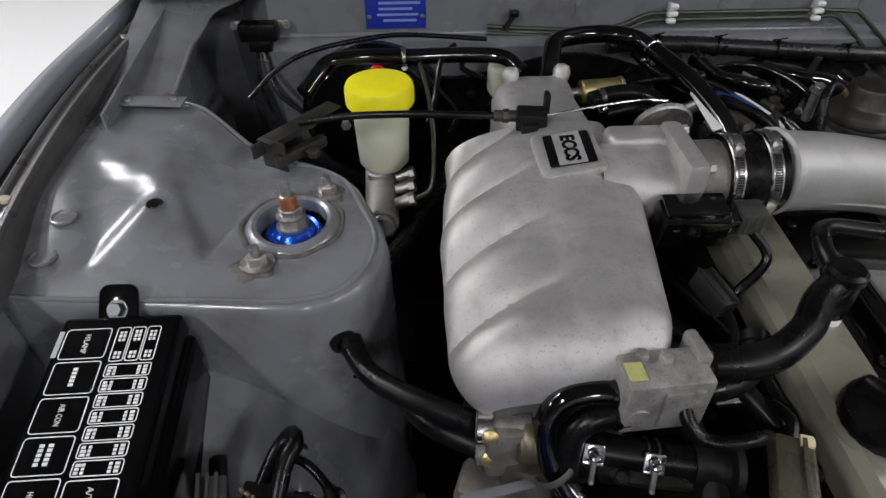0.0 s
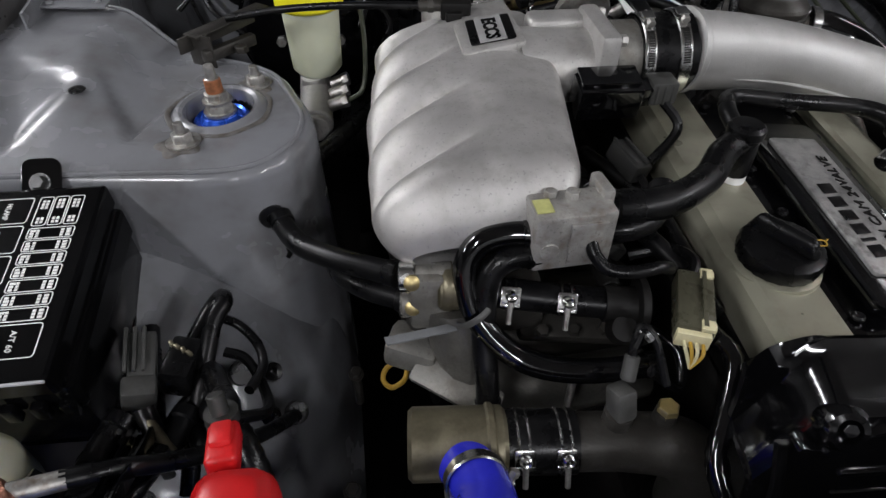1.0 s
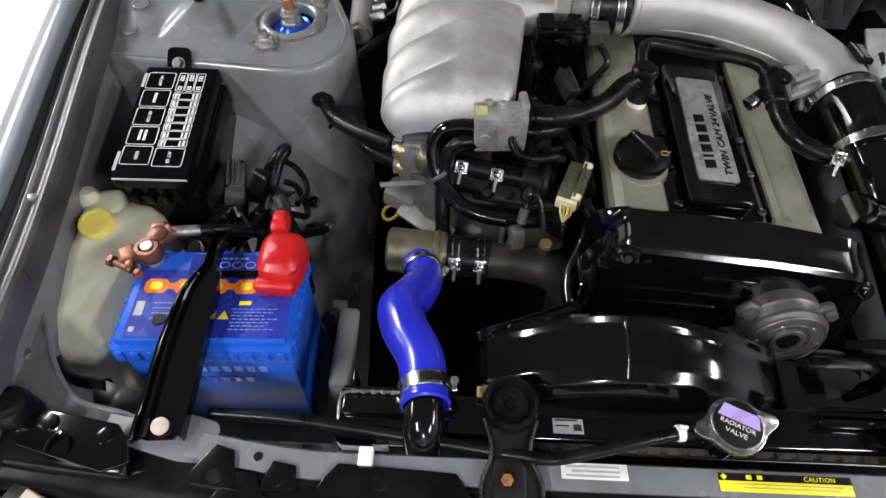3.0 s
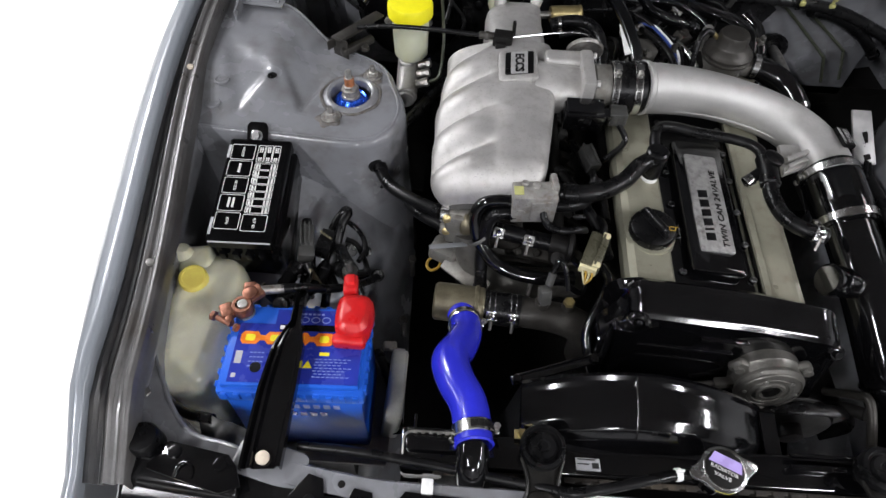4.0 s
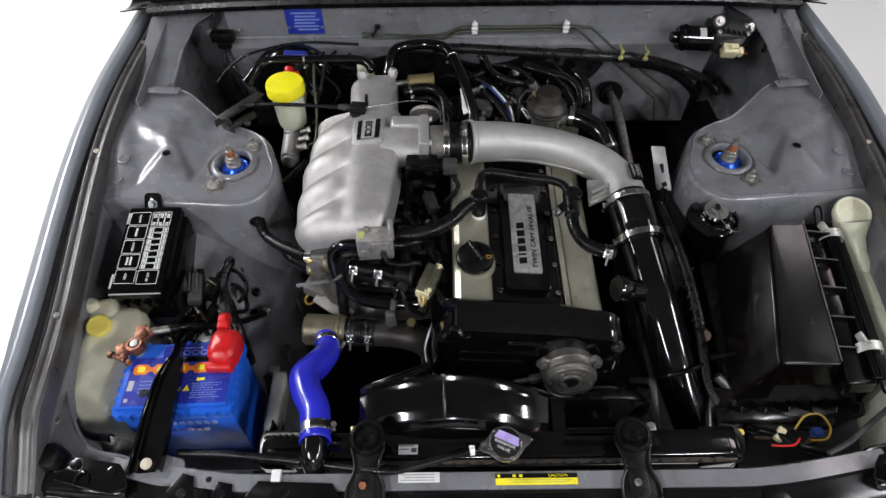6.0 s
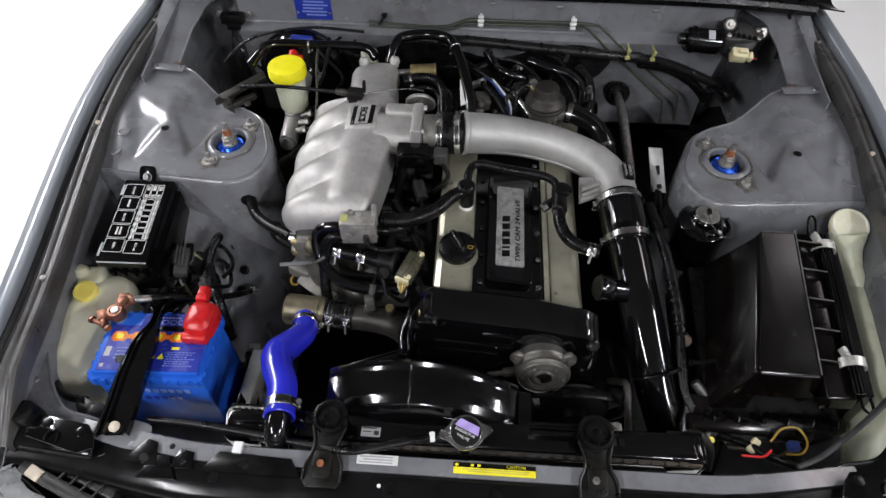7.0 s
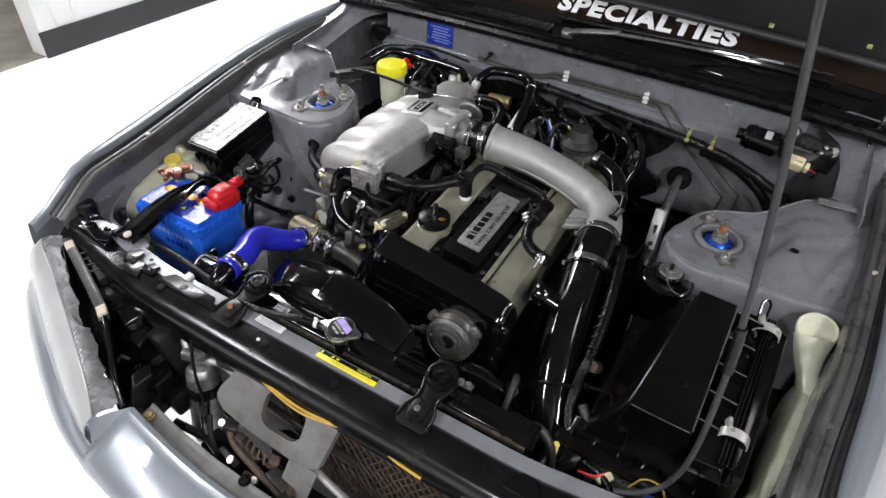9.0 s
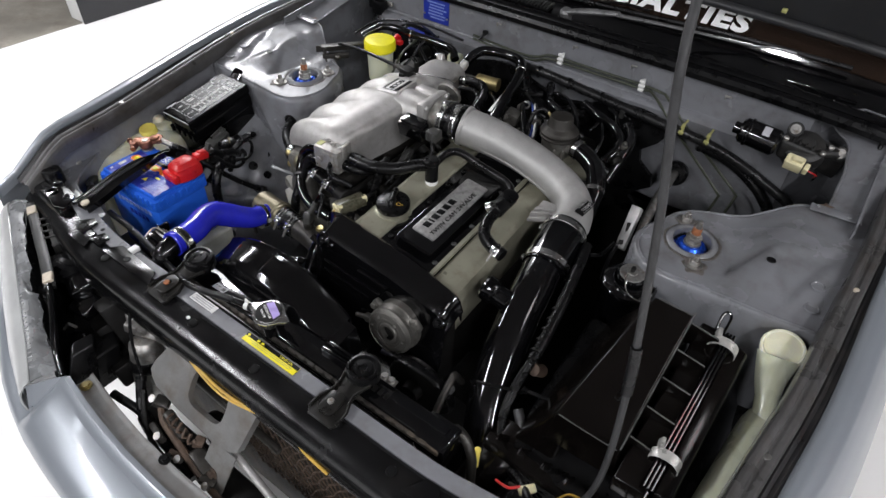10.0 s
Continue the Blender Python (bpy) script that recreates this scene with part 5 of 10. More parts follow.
part("pedestal", prism(rounded(0.086, 0.262, 0.012), 0, 0.012, 0.004, ped_m), BLACK_PAINT, centre)
badge = part("badge", prism(rounded(0.054, 0.192, 0.004), 0.012, 0.0165, 0.0015, ped_m), BADGE_DARK, centre, "brushed metal badge with raised words")
word = 0.0
for k, w in enumerate((0.016, 0.006, 0.015, 0.015, 0.016, 0.016)):
    word += w / 2 if k == 0 else 0
    part("badge_mark", prism([(-0.0075, -w / 2), (0.0075, -w / 2 + 0.002), (0.0075, w / 2), (-0.0075, w / 2 - 0.002)], 0.0165, 0.0178, 0.0005, ped_m @ pose(-0.0085, -0.078 + word, 0)), BLACK_PLASTIC, badge)
    word += w / 2 + 0.003 + ((0.006, 0.015, 0.015, 0.016, 0.016, 0.0)[k]) / 2
part("badge_words", lettering("TWIN CAM 24VALVE", 0.0135, ped_m @ pose(0.0145, -0.012, 0.0172, 0, 0, 90), 0.0006, 1.05, 0.15, 0.150), GRIME_SHADE, badge)
for y in (-0.295, -0.232, -0.17, -0.105, -0.045, 0.01):
    for x in (0.022, 0.131):
        part("screw", lathe([(0.0055, 0), (0.0055, 0.002), (0.004, 0.0035), (0.002, 0.002), (0, 0.002)], (x, y, eng(x, y) - 0.0135), (0, 0, 1), 12), BLACK_PLASTIC if x < 0.1 else DARK_STEEL, centre)
cap = part("oil_filler_cap", lathe([(0.030, 0.0), (0.0345, 0.003), (0.0355, 0.012), (0.034, 0.017), (0.031, 0.019), (0.012, 0.0205), (0, 0.0205)], (-0.022, -0.236, eng(-0.022, -0.236) - 0.008), (-0.0, -0.05, 1), 44, 0.0, 0.012, 22), BLACK_PLASTIC, engine, "black oil filler cap with a grip bar")
part("grip", box((-0.022, -0.234, eng(-0.022, -0.236) + 0.019), (0.014, 0.066, 0.017), 0.005, (-3, 0, 28), 3, 0.75), BLACK_PLASTIC, cap)
part("oil_mark", join(tube([(-0.003, -0.250, 0.7935), (0.005, -0.250, 0.793), (0.006, -0.244, 0.793), (-0.002, -0.244, 0.7935), (-0.003, -0.250, 0.7935)], 0.0006, 6, 3), tube([(0.006, -0.246, 0.793), (0.010, -0.243, 0.793)], 0.0006, 6, 3)), YELLOW_WIRE, cap)
part("cap_seat", lathe([(0.040, -0.012), (0.038, 0.002), (0.030, 0.004)], (-0.022, -0.236, eng(-0.022, -0.236) - 0.012), (0, 0, 1), 36), CHAMPAGNE, engine)

# timing cover


def timing_top(x):
    return 0.797 - 0.115 * (x + 0.085)


def timing(u, v):
    sec = [(-0.340, -0.03), (-0.342, -0.004), (-0.347, 0.0), (-0.353, -0.003), (-0.387, -0.012), (-0.393, -0.017), (-0.397, -0.030), (-0.408, -0.090), (-0.416, -0.105), (-0.420, -0.28)]
    x = -0.100 + 0.334 * u
    k = v * (len(sec) - 1)
    i = min(int(k), len(sec) - 2)
    t = k - i
    y = sec[i][0] + (sec[i + 1][0] - sec[i][0]) * t
    d = sec[i][1] + (sec[i + 1][1] - sec[i][1]) * t
    left, right = clamp01(u / 0.12), clamp01((1 - u) / 0.10)
    drop = 0.085 * (1 - left) ** 1.2 * clamp01(v * 3) + 0.034 * (1 - math.sqrt(max(0.0, 1 - (1 - right) ** 2)))
    return (x, y - 0.012 * soft((x - 0.10) / 0.12) * (1 - v), timing_top(x) + d - drop)


tcover = part("timing_cover", sheet(timing, 48, 27, 0.004), BLACK_PAINT, engine, "glossy black timing cover", angle=30)
for z, x0, x1 in ((0.742, 0.03, 0.10), (0.722, -0.055, 0.085), (0.702, -0.055, 0.060), (0.683, -0.055, 0.045)):
    part("raised_rib", box(((x0 + x1) / 2, -0.4085 - 0.17 * (0.70 - z), z), (x1 - x0, 0.012, 0.005), 0.0018, (0, 5, 0)), BLACK_PAINT, tcover)
part("edge_bead", tube([tuple(Vector(timing(0.004, v)) + Vector((-0.001, 0, 0.001))) for v in (k / 12 for k in range(1, 13))], 0.0042, 8, 3), BLACK_PAINT, tcover)
part("corner_ridge", tube([tuple(Vector(timing(u, v)) + Vector((0, -0.001, 0.001))) for u, v in ((0.115, 0.34), (0.11, 0.44), (0.105, 0.52), (0.10, 0.60))], 0.0028, 8, 3), BLACK_PAINT, tcover)
boss = Vector(timing(0.115, 0.62))
part("cover_boss", join(lathe([(0.017, -0.02), (0.0165, 0.004), (0.013, 0.009), (0.0085, 0.010), (0.007, 0.004), (0, 0.004)], boss, (-0.2, -0.8, 0.55), 22), box(boss + Vector((-0.018, -0.002, -0.014)), (0.03, 0.014, 0.006), 0.002, (10, 24, 6)), box(boss + Vector((0.016, -0.002, -0.004)), (0.026, 0.012, 0.006), 0.002, (10, -26, -6)), hexa(boss + Vector((0, -0.003, 0.003)), (-0.2, -0.8, 0.55), 0.0055, 0.006)), BLACK_PAINT, tcover)
for x, y, z in ((0.222, -0.372, 0.728),):
    part("cover_bolt", join(lathe([(0.011, -0.004), (0.011, 0.006), (0.007, 0.008), (0, 0.008)], (x, y, z), (0, -0.35, 1), 18), hexa((x, y - 0.002, z + 0.006), (0, -0.35, 1), 0.006, 0.008)), BLACK_PAINT, tcover)

for n in (0.21, 0.34):
    part("edge_bead", tube([tuple(Vector(timing(0.03 + 0.94 * k / 24, n)) + Vector((0, 0, 0.001))) for k in range(25)], 0.0026, 8, 2), BLACK_PAINT, tcover)
part("edge_bead", tube([tuple(Vector(timing(0.14 + 0.82 * k / 24, 0.53)) + Vector((0, -0.001, 0.001))) for k in range(25)], 0.0022, 8, 2), BLACK_PAINT, tcover)
for u, v in ((0.965, 0.62),):
    q = Vector(timing(u, v))
    part("cover_boss", join(lathe([(0.012, -0.02), (0.012, 0.008), (0.009, 0.011), (0, 0.011)], q, (0, -0.8, 0.6), 18), hexa(q + Vector((0, -0.008, 0.006)), (0, -0.8, 0.6), 0.0062, 0.007)), BLACK_PAINT, tcover)
part("wire_loom", tube([(-0.092, -0.39, 0.745), (-0.096, -0.41, 0.715), (-0.10, -0.42, 0.68), (-0.092, -0.425, 0.65)], 0.005, 8, 6, 1.0, 0.06), BLACK_PAINT, tcover)
cas = thing("cam_angle_sensor", (0.14, -0.43, 0.62), "cast aluminium cam angle sensor on the timing cover", "sensor")
ca, cx = (0.02, -1, 0.12), Vector((0.140, -0.415, 0.682))
part("housing", lathe([(0.050, -0.01), (0.050, 0.010), (0.0475, 0.013), (0.0465, 0.022), (0.048, 0.024), (0.048, 0.028), (0.044, 0.031), (0.040, 0.034), (0.026, 0.035), (0.025, 0.0325), (0.021, 0.0325), (0.0195, 0.036), (0.0150, 0.036), (0.0145, 0.020), (0, 0.020)], cx, ca, 48), ALU_CAS, cas)
for a in (35, 150, 270):
    d = Vector((math.cos(radians(a)), 0, math.sin(radians(a))))
    part("ear", join(box(cx + d * 0.051 + Vector((0, -0.006, 0)), (0.026, 0.014, 0.026), 0.006, (0, -a, 0)), hexa(cx + d * 0.056 + Vector((0, -0.010, 0)), ca, 0.0075, 0.008)), ALU_CAS, cas)
part("plug", join(box((0.085, -0.432, 0.672), (0.030, 0.014, 0.016), 0.003, (0, -15, 0)), rod((0.072, -0.432, 0.668), (0.045, -0.43, 0.655), 0.005, seg=10)), ALU_CAS, cas)
part("bore", lathe([(0.0148, 0.0), (0.0145, -0.008), (0, -0.008)], cx + Vector((0, -0.0335, 0.004)), ca, 28), GRIME_SHADE, cas, "black bore")
for r in (0.0435, 0.031):
    part("ring", lathe([(r - 0.0012, 0), (r, 0.0016), (r + 0.0012, 0)], cx + Vector((0, -0.0335, 0.004)), ca, 40), ALU_CAS, cas)
for k in range(6):
    a = radians(60 * k)
    part("face_screw", lathe([(0.0028, 0), (0.0028, 0.002), (0, 0.0024)], cx + Vector((math.cos(a) * 0.036, -0.0345, math.sin(a) * 0.036 + 0.004)), ca, 10), ZINC, cas)

# breather pipes on the cam covers
pcv = thing("breather_hose", (-0.09, -0.17, 0.80), "black rubber breather hose with a moulded elbow", "hose")
part("elbow", join(tube([(-0.010, -0.122, 0.780), (-0.010, -0.122, 0.808), (-0.011, -0.121, 0.826)], 0.0145, 16), lathe([(0.0155, 0.0), (0.0175, 0.002), (0.0175, 0.010), (0.014, 0.013), (0, 0.0135)], (-0.011, -0.121, 0.819), (0, 0, 1), 20)), RUBBER, pcv)
part("hose_body", tube([(-0.166, -0.200, 0.806), (-0.140, -0.202, 0.807), (-0.105, -0.195, 0.808), (-0.066, -0.170, 0.809), (-0.038, -0.138, 0.812), (-0.012, -0.121, 0.815)], [0.015, 0.0145, 0.014, 0.0135, 0.0135, 0.0135], 16, 8), RUBBER, pcv)
part("collar", lathe([(0.0145, -0.010), (0.0165, -0.008), (0.0165, 0.012), (0.0145, 0.014)], (-0.152, -0.201, 0.8065), (1, 0, 0), 20), RUBBER, pcv)
part("pipe_stub", lathe([(0.014, 0), (0.014, 0.016), (0.013, 0.018), (0, 0.018)], (-0.010, -0.122, 0.766), (0, 0, 1), 18), WHITE, pcv, "pale pipe stub")
pcv_b = thing("breather_hose", (0.1, -0.06, 0.81), "thin black breather hose across the engine with an elbow", "hose")
part("hose_body", tube([(-0.010, -0.110, 0.815), (-0.007, -0.075, 0.822), (0.012, -0.052, 0.822), (0.075, -0.058, 0.816), (0.135, -0.066, 0.812), (0.162, -0.082, 0.810), (0.168, -0.108, 0.803)], 0.0085, 14, 8), RUBBER, pcv_b)
part("elbow", join(rod((0.172, -0.095, 0.805), (0.170, -0.150, 0.797), 0.0155, 0.015, 18), lathe([(0.016, 0), (0.0165, 0.004), (0.0165, 0.008), (0.012, 0.010), (0, 0.010)], (0.176, -0.108, 0.812), (0.2, 0, 1), 18), rod((0.165, -0.118, 0.798), (0.143, -0.132, 0.788), 0.009, seg=14)), RUBBER, pcv_b)
part("steel_stub", rod((0.150, -0.128, 0.790), (0.139, -0.134, 0.784), 0.0105, seg=16), STEEL, pcv_b)
part("lower_hose", tube([(0.170, -0.140, 0.798), (0.170, -0.175, 0.793), (0.183, -0.208, 0.788), (0.210, -0.225, 0.783), (0.240, -0.230, 0.778)], [0.0125, 0.012, 0.012, 0.0125, 0.013], 16, 8), RUBBER, pcv_b)
spring_clamp((0.226, -0.228, 0.781), (1, -0.15, -0.15), 0.0125)

# ---- battery corner ----
bat = thing("battery", (-0.526, -0.462, 0.555), "bright blue car battery with an orange-banded label", "battery")
BM = pose(-0.5235, -0.462, 0.0, 0, 0, 2.0)


def bat_box(c, s, bevel=0.004, **more):
    bm = box(c, s, bevel, **more)
    bm.transform(BM)
    return bm


part("case", bat_box((0, 0, 0.640), (0.182, 0.122, 0.17), 0.006), BLUE_CASE, bat)
part("lid", join(bat_box((0, 0, 0.737), (0.192, 0.132, 0.028), 0.005), bat_box((0, 0, 0.754), (0.180, 0.118, 0.012), 0.004)), BLUE_CASE, bat)
for k in range(11):
    for s in (-1, 1):
        part("lid_tooth", bat_box((-0.085 + 0.017 * k, s * 0.0665, 0.741), (0.008, 0.004, 0.016), 0.001), BLUE_CASE, bat)
for k in range(7):
    for s in (-1, 1):
        part("lid_tooth", bat_box((s * 0.0965, -0.052 + 0.017 * k, 0.741), (0.004, 0.008, 0.016), 0.001), BLUE_CASE, bat)
lab = part("top_label", bat_box((0.004, -0.012, 0.7606), (0.168, 0.086, 0.0008), 0), BLUE_PRINT, bat, "navy printed label with an orange band")
part("label_back", bat_box((0.010, 0.042, 0.7606), (0.085, 0.024, 0.0008), 0), BLUE_PRINT, lab)


def blob(x):
    return [(x - 0.013, 0.0045), (x - 0.009, 0.0095), (x + 0.009, 0.0095), (x + 0.013, 0.0045), (x + 0.013, -0.0045), (x + 0.009, -0.0095), (x - 0.009, -0.0095), (x - 0.013, -0.0045)]


LM = BM @ pose(0.004, 0.009, 0.7611)
for k in range(5):
    x = -0.066 + 0.033 * k
    part("orange_badge", prism(blob(x), 0, 0.0004, 0, LM), ORANGE, lab)
    part("badge_centre", prism(rounded(0.013, 0.010, 0.003, 3, x, 0), 0.0004, 0.0007, 0, LM), YEL_PRINT, lab)
    if k < 4:
        part("orange_link", prism([(x + 0.013, 0.004), (x + 0.020, 0.004), (x + 0.020, -0.004), (x + 0.013, -0.004)], 0, 0.00035, 0, LM), ORANGE, lab)
part("label_bars", join(*[bat_box((0.030 + 0.0062 * j + 0.002 * (k % 2), -0.020 - 0.0042 * k, 0.7612), (0.0044, 0.0011, 0.0003), 0) for k in range(7) for j in range(8 - k % 3)], *[bat_box((-0.056 + 0.005 * j, -0.013 - 0.0065 * k, 0.7612), (0.0036, 0.0016, 0.0003), 0) for k in range(4) for j in range(4)]), LILAC_PALE, lab)
part("white_patch", bat_box((-0.072, -0.020, 0.7612), (0.009, 0.018, 0.0004), 0), DIM_PRINT, lab)
part("white_patch", bat_box((-0.073, -0.046, 0.7612), (0.006, 0.006, 0.0004), 0), DIM_PRINT, lab)
part("yellow_tag", bat_box((0.040, -0.0125, 0.7612), (0.013, 0.005, 0.0004), 0), YEL_PRINT, lab)
part("warning_mark", prism([(-0.006, -0.005), (0.006, -0.005), (0, 0.006)], 0, 0.0004, 0, BM @ pose(0.020, -0.028, 0.7611)), YEL_PRINT, lab)
def ring(c, rx, ry, w):
    """A flat printed ring on the battery's lid."""
    bm = bmesh.new()
    a, b = ([bm.verts.new(BM @ Vector((c[0] + (rx - d) * math.cos(q), c[1] + (ry - d) * math.sin(q), 0.7614))) for q in (2 * math.pi * k / 24 for k in range(24))] for d in (0, w))
    for k in range(24):
        bm.faces.new((a[k], a[(k + 1) % 24], b[(k + 1) % 24], b[k]))
    return bm


part("maker_mark", join(*[ring((-0.008 + 0.0145 * k, 0.0385), 0.0062, 0.0050, 0.0014) for k in range(4)], *[bat_box((0.000 + 0.006 * k, 0.0475, 0.7613), (0.0040, 0.0026, 0.0003), 0) for k in range(6)]), LILAC_PALE, lab)
part("indicator_strip", bat_box((0.012, 0.0255, 0.7614), (0.076, 0.009, 0.001), 0.0004), BLACK_PLASTIC, lab)
part("indicator_mark", bat_box((-0.022, 0.0255, 0.7622), (0.006, 0.006, 0.0004), 0), WHITE, lab)
part("sight_glass", lathe([(0.0075, 0), (0.007, 0.001), (0, 0.001)], BM @ Vector((-0.047, -0.034, 0.7610)), (0, 0, 1), 20), BLACK_PLASTIC, lab)
part("front_mark", join(*[bat_box((-0.052 + 0.0135 * k, -0.0618, 0.7035), (0.0085, 0.001, 0.016 if k == 0 else 0.011), 0) for k in range(9)]), LILAC_PALE, bat)
part("front_mark", join(*[bat_box((-0.02 + 0.014 * k, -0.0615, 0.678), (0.009, 0.001, 0.012), 0) for k in range(5)]), BLUE_PRINT, bat)
for x in (-0.077, 0.082):
    part("post", join(lathe([(0.014, 0), (0.0125, 0.006), (0, 0.006)], BM @ Vector((x, 0.048, 0.757)), (0, 0, 1), 20), lathe([(0.0075, 0), (0.0068, 0.024), (0, 0.0245)], BM @ Vector((x, 0.048, 0.760)), (0, 0, 1), 16)), ZINC, bat, "grey lead post")

neg = thing("battery_terminal", (-0.605, -0.415, 0.765), "copper clamp terminal on the battery post", "terminal")
part("clamp_ring", join(lathe([(0.0085, 0), (0.014, 0.0), (0.0145, 0.003), (0.0145, 0.013), (0.013, 0.016), (0.0085, 0.016)], (-0.6035, -0.4165, 0.766), (0, 0, 1), 20), box((-0.622, -0.425, 0.774), (0.018, 0.022, 0.014), 0.003, (0, 0, 30)), box((-0.616, -0.438, 0.772), (0.010, 0.012, 0.016), 0.003, (0, 0, 20))), COPPER, neg)
part("clamp_bolt", join(rod((-0.634, -0.435, 0.774), (-0.612, -0.445, 0.774), 0.004, seg=10), hexa((-0.636, -0.434, 0.774), (-1, 0.4, 0), 0.007, 0.006), hexa((-0.606, -0.448, 0.774), (1, -0.4, 0), 0.006, 0.005)), COPPER, neg)
part("cable_lug", join(box((-0.592, -0.396, 0.776), (0.026, 0.022, 0.009), 0.003, (0, -8, 40)), lathe([(0.0105, 0), (0.0105, 0.004), (0.006, 0.006), (0, 0.006)], (-0.596, -0.398, 0.780), (0, 0, 1), 14), box((-0.600, -0.385, 0.776), (0.018, 0.012, 0.012), 0.003, (0, 0, 10))), COPPER, neg)
part("crimp", rod((-0.585, -0.389, 0.775), (-0.556, -0.379, 0.768), 0.0065, seg=12), ZINC, neg)
part("ground_cable", tube([(-0.560, -0.380, 0.769), (-0.535, -0.372, 0.762), (-0.50, -0.35, 0.73), (-0.47, -0.30, 0.67), (-0.45, -0.25, 0.62)], 0.0065, 10), RUBBER, neg)

pos = thing("terminal_cover", (-0.445, -0.425, 0.76), "red plastic cover over the battery terminal", "terminal cover")


def boot(u, v):
    sec = [(0.0, 0.023, 0.029), (0.004, 0.0255, 0.033), (0.020, 0.0255, 0.033), (0.032, 0.0225, 0.029), (0.040, 0.016, 0.020), (0.043, 0.0, 0.0)]
    k = v * (len(sec) - 1)
    i = min(int(k), len(sec) - 2)
    t = k - i
    h, rx, ry = (sec[i][n] + (sec[i + 1][n] - sec[i][n]) * t for n in range(3))
    a = 2 * math.pi * u
    c, s = math.cos(a), math.sin(a)
    sq = (abs(c) ** 4 + abs(s) ** 4) ** -0.25
    narrow = 1 - 0.18 * clamp01(-s) if v < 0.6 else 1.0
    return (-0.4495 + rx * c * sq * narrow, -0.425 + ry * s * sq, 0.758 + h)


part("boot", sheet(boot, 36, 20), RED, pos, angle=50)
part("front_lip", box((-0.452, -0.457, 0.771), (0.044, 0.016, 0.024), 0.006, (8, 0, 0), 3), RED, pos)
part("cable_tab", join(box((-0.461, -0.375, 0.779), (0.020, 0.034, 0.016), 0.004, (-14, 0, 8), 3), box((-0.462, -0.370, 0.785), (0.014, 0.020, 0.010), 0.003, (-14, 0, 8))), RED, pos, "bright red cable tab")
part("stud", join(rod((-0.466, -0.352, 0.782), (-0.468, -0.345, 0.794), 0.006, seg=10), lathe([(0.011, 0), (0.011, 0.008), (0, 0.009)], (-0.466, -0.352, 0.775), (0, 0.2, 1), 14)), CONN_GREY, pos)
part("power_cable", tube([(-0.464, -0.358, 0.775), (-0.468, -0.335, 0.765), (-0.480, -0.31, 0.745), (-0.50, -0.27, 0.72), (-0.52, -0.24, 0.69)], 0.009, 12), RUBBER, pos)

strap = thing("hold_down_strap", (-0.54, -0.46, 0.70), "black steel battery hold-down strap", "battery strap")


def strap_at(u, v):
    way, par = smooth_path([(-0.536, -0.622, 0.750), (-0.535, -0.585, 0.756), (-0.531, -0.53, 0.772), (-0.527, -0.475, 0.782), (-0.524, -0.440, 0.784), (-0.526, -0.405, 0.778), (-0.533, -0.360, 0.750), (-0.543, -0.318, 0.718)], 6)
    k = v * (len(way) - 1)
    i = min(int(k), len(way) - 2)
    p = way[i].lerp(way[i + 1], k - i)
    w = (0.025, 0.025, 0.024, 0.020, 0.007, 0.007, 0.008, 0.009)
    q = v * 7
    n = min(int(q), 6)
    half = w[n] + (w[n + 1] - w[n]) * (q - n)
    prof = ((-1.0, -0.008), (-1.0, 0.003), (-0.86, 0.004), (-0.74, -0.001), (-0.62, 0.003), (-0.46, 0.004), (-0.32, -0.002), (0.64, -0.002), (0.80, 0.006), (1.0, 0.006), (1.0, -0.008))
    m = u * 10
    j = min(int(m), 9)
    a = prof[j][0] + (prof[j + 1][0] - prof[j][0]) * (m - j)
    b = prof[j][1] + (prof[j + 1][1] - prof[j][1]) * (m - j)
    return p + Vector((a * half, 0.10 * a * half, b))


part("strap_body", sheet(strap_at, 40, 42, 0.0018), BLACK_PAINT, strap, angle=30)
part("strap_bolt", join(lathe([(0.0085, 0), (0.0085, 0.003), (0.005, 0.005), (0, 0.005)], (-0.534, -0.610, 0.7525), (0, -0.2, 1), 16)), BEIGE_CLIP, strap, "pale bolt head")
part("rear_leg", tube([(-0.548, -0.33, 0.728), (-0.553, -0.305, 0.70), (-0.555, -0.30, 0.62)], 0.006, 8, 5, 0.5), BLACK_PAINT, strap)

tray = thing("battery_tray", (-0.52, -0.46, 0.54), "grey steel battery tray with a pale plastic edge", "battery tray")
part("pan", box((-0.523, -0.462, 0.548), (0.24, 0.17, 0.008), 0.003), GREY_DULL, tray)
part("tray_wall", box((-0.400, -0.445, 0.585), (0.026, 0.115, 0.085), 0.006, (0, 8, 0), 3), TRAY, tray, "pale translucent tray edge")
part("tray_leg", box((-0.52, -0.46, 0.45), (0.10, 0.10, 0.20), 0.004), GRIME_SHADE, tray)

# ---- fuse box ----
fuse = thing("fuse_box", (-0.635, -0.22, 0.66), "black plastic fuse box with a white-printed lid", "fuse box")
FM = basis((-0.6415, -0.220, 0.7965), (1, 0.03, -0.015), (-0.02, 1, 0.145))


def fuse_block(c, s, bevel=0.003, **more):
    bm = box(c, s, bevel, **more)
    bm.transform(FM)
    return bm


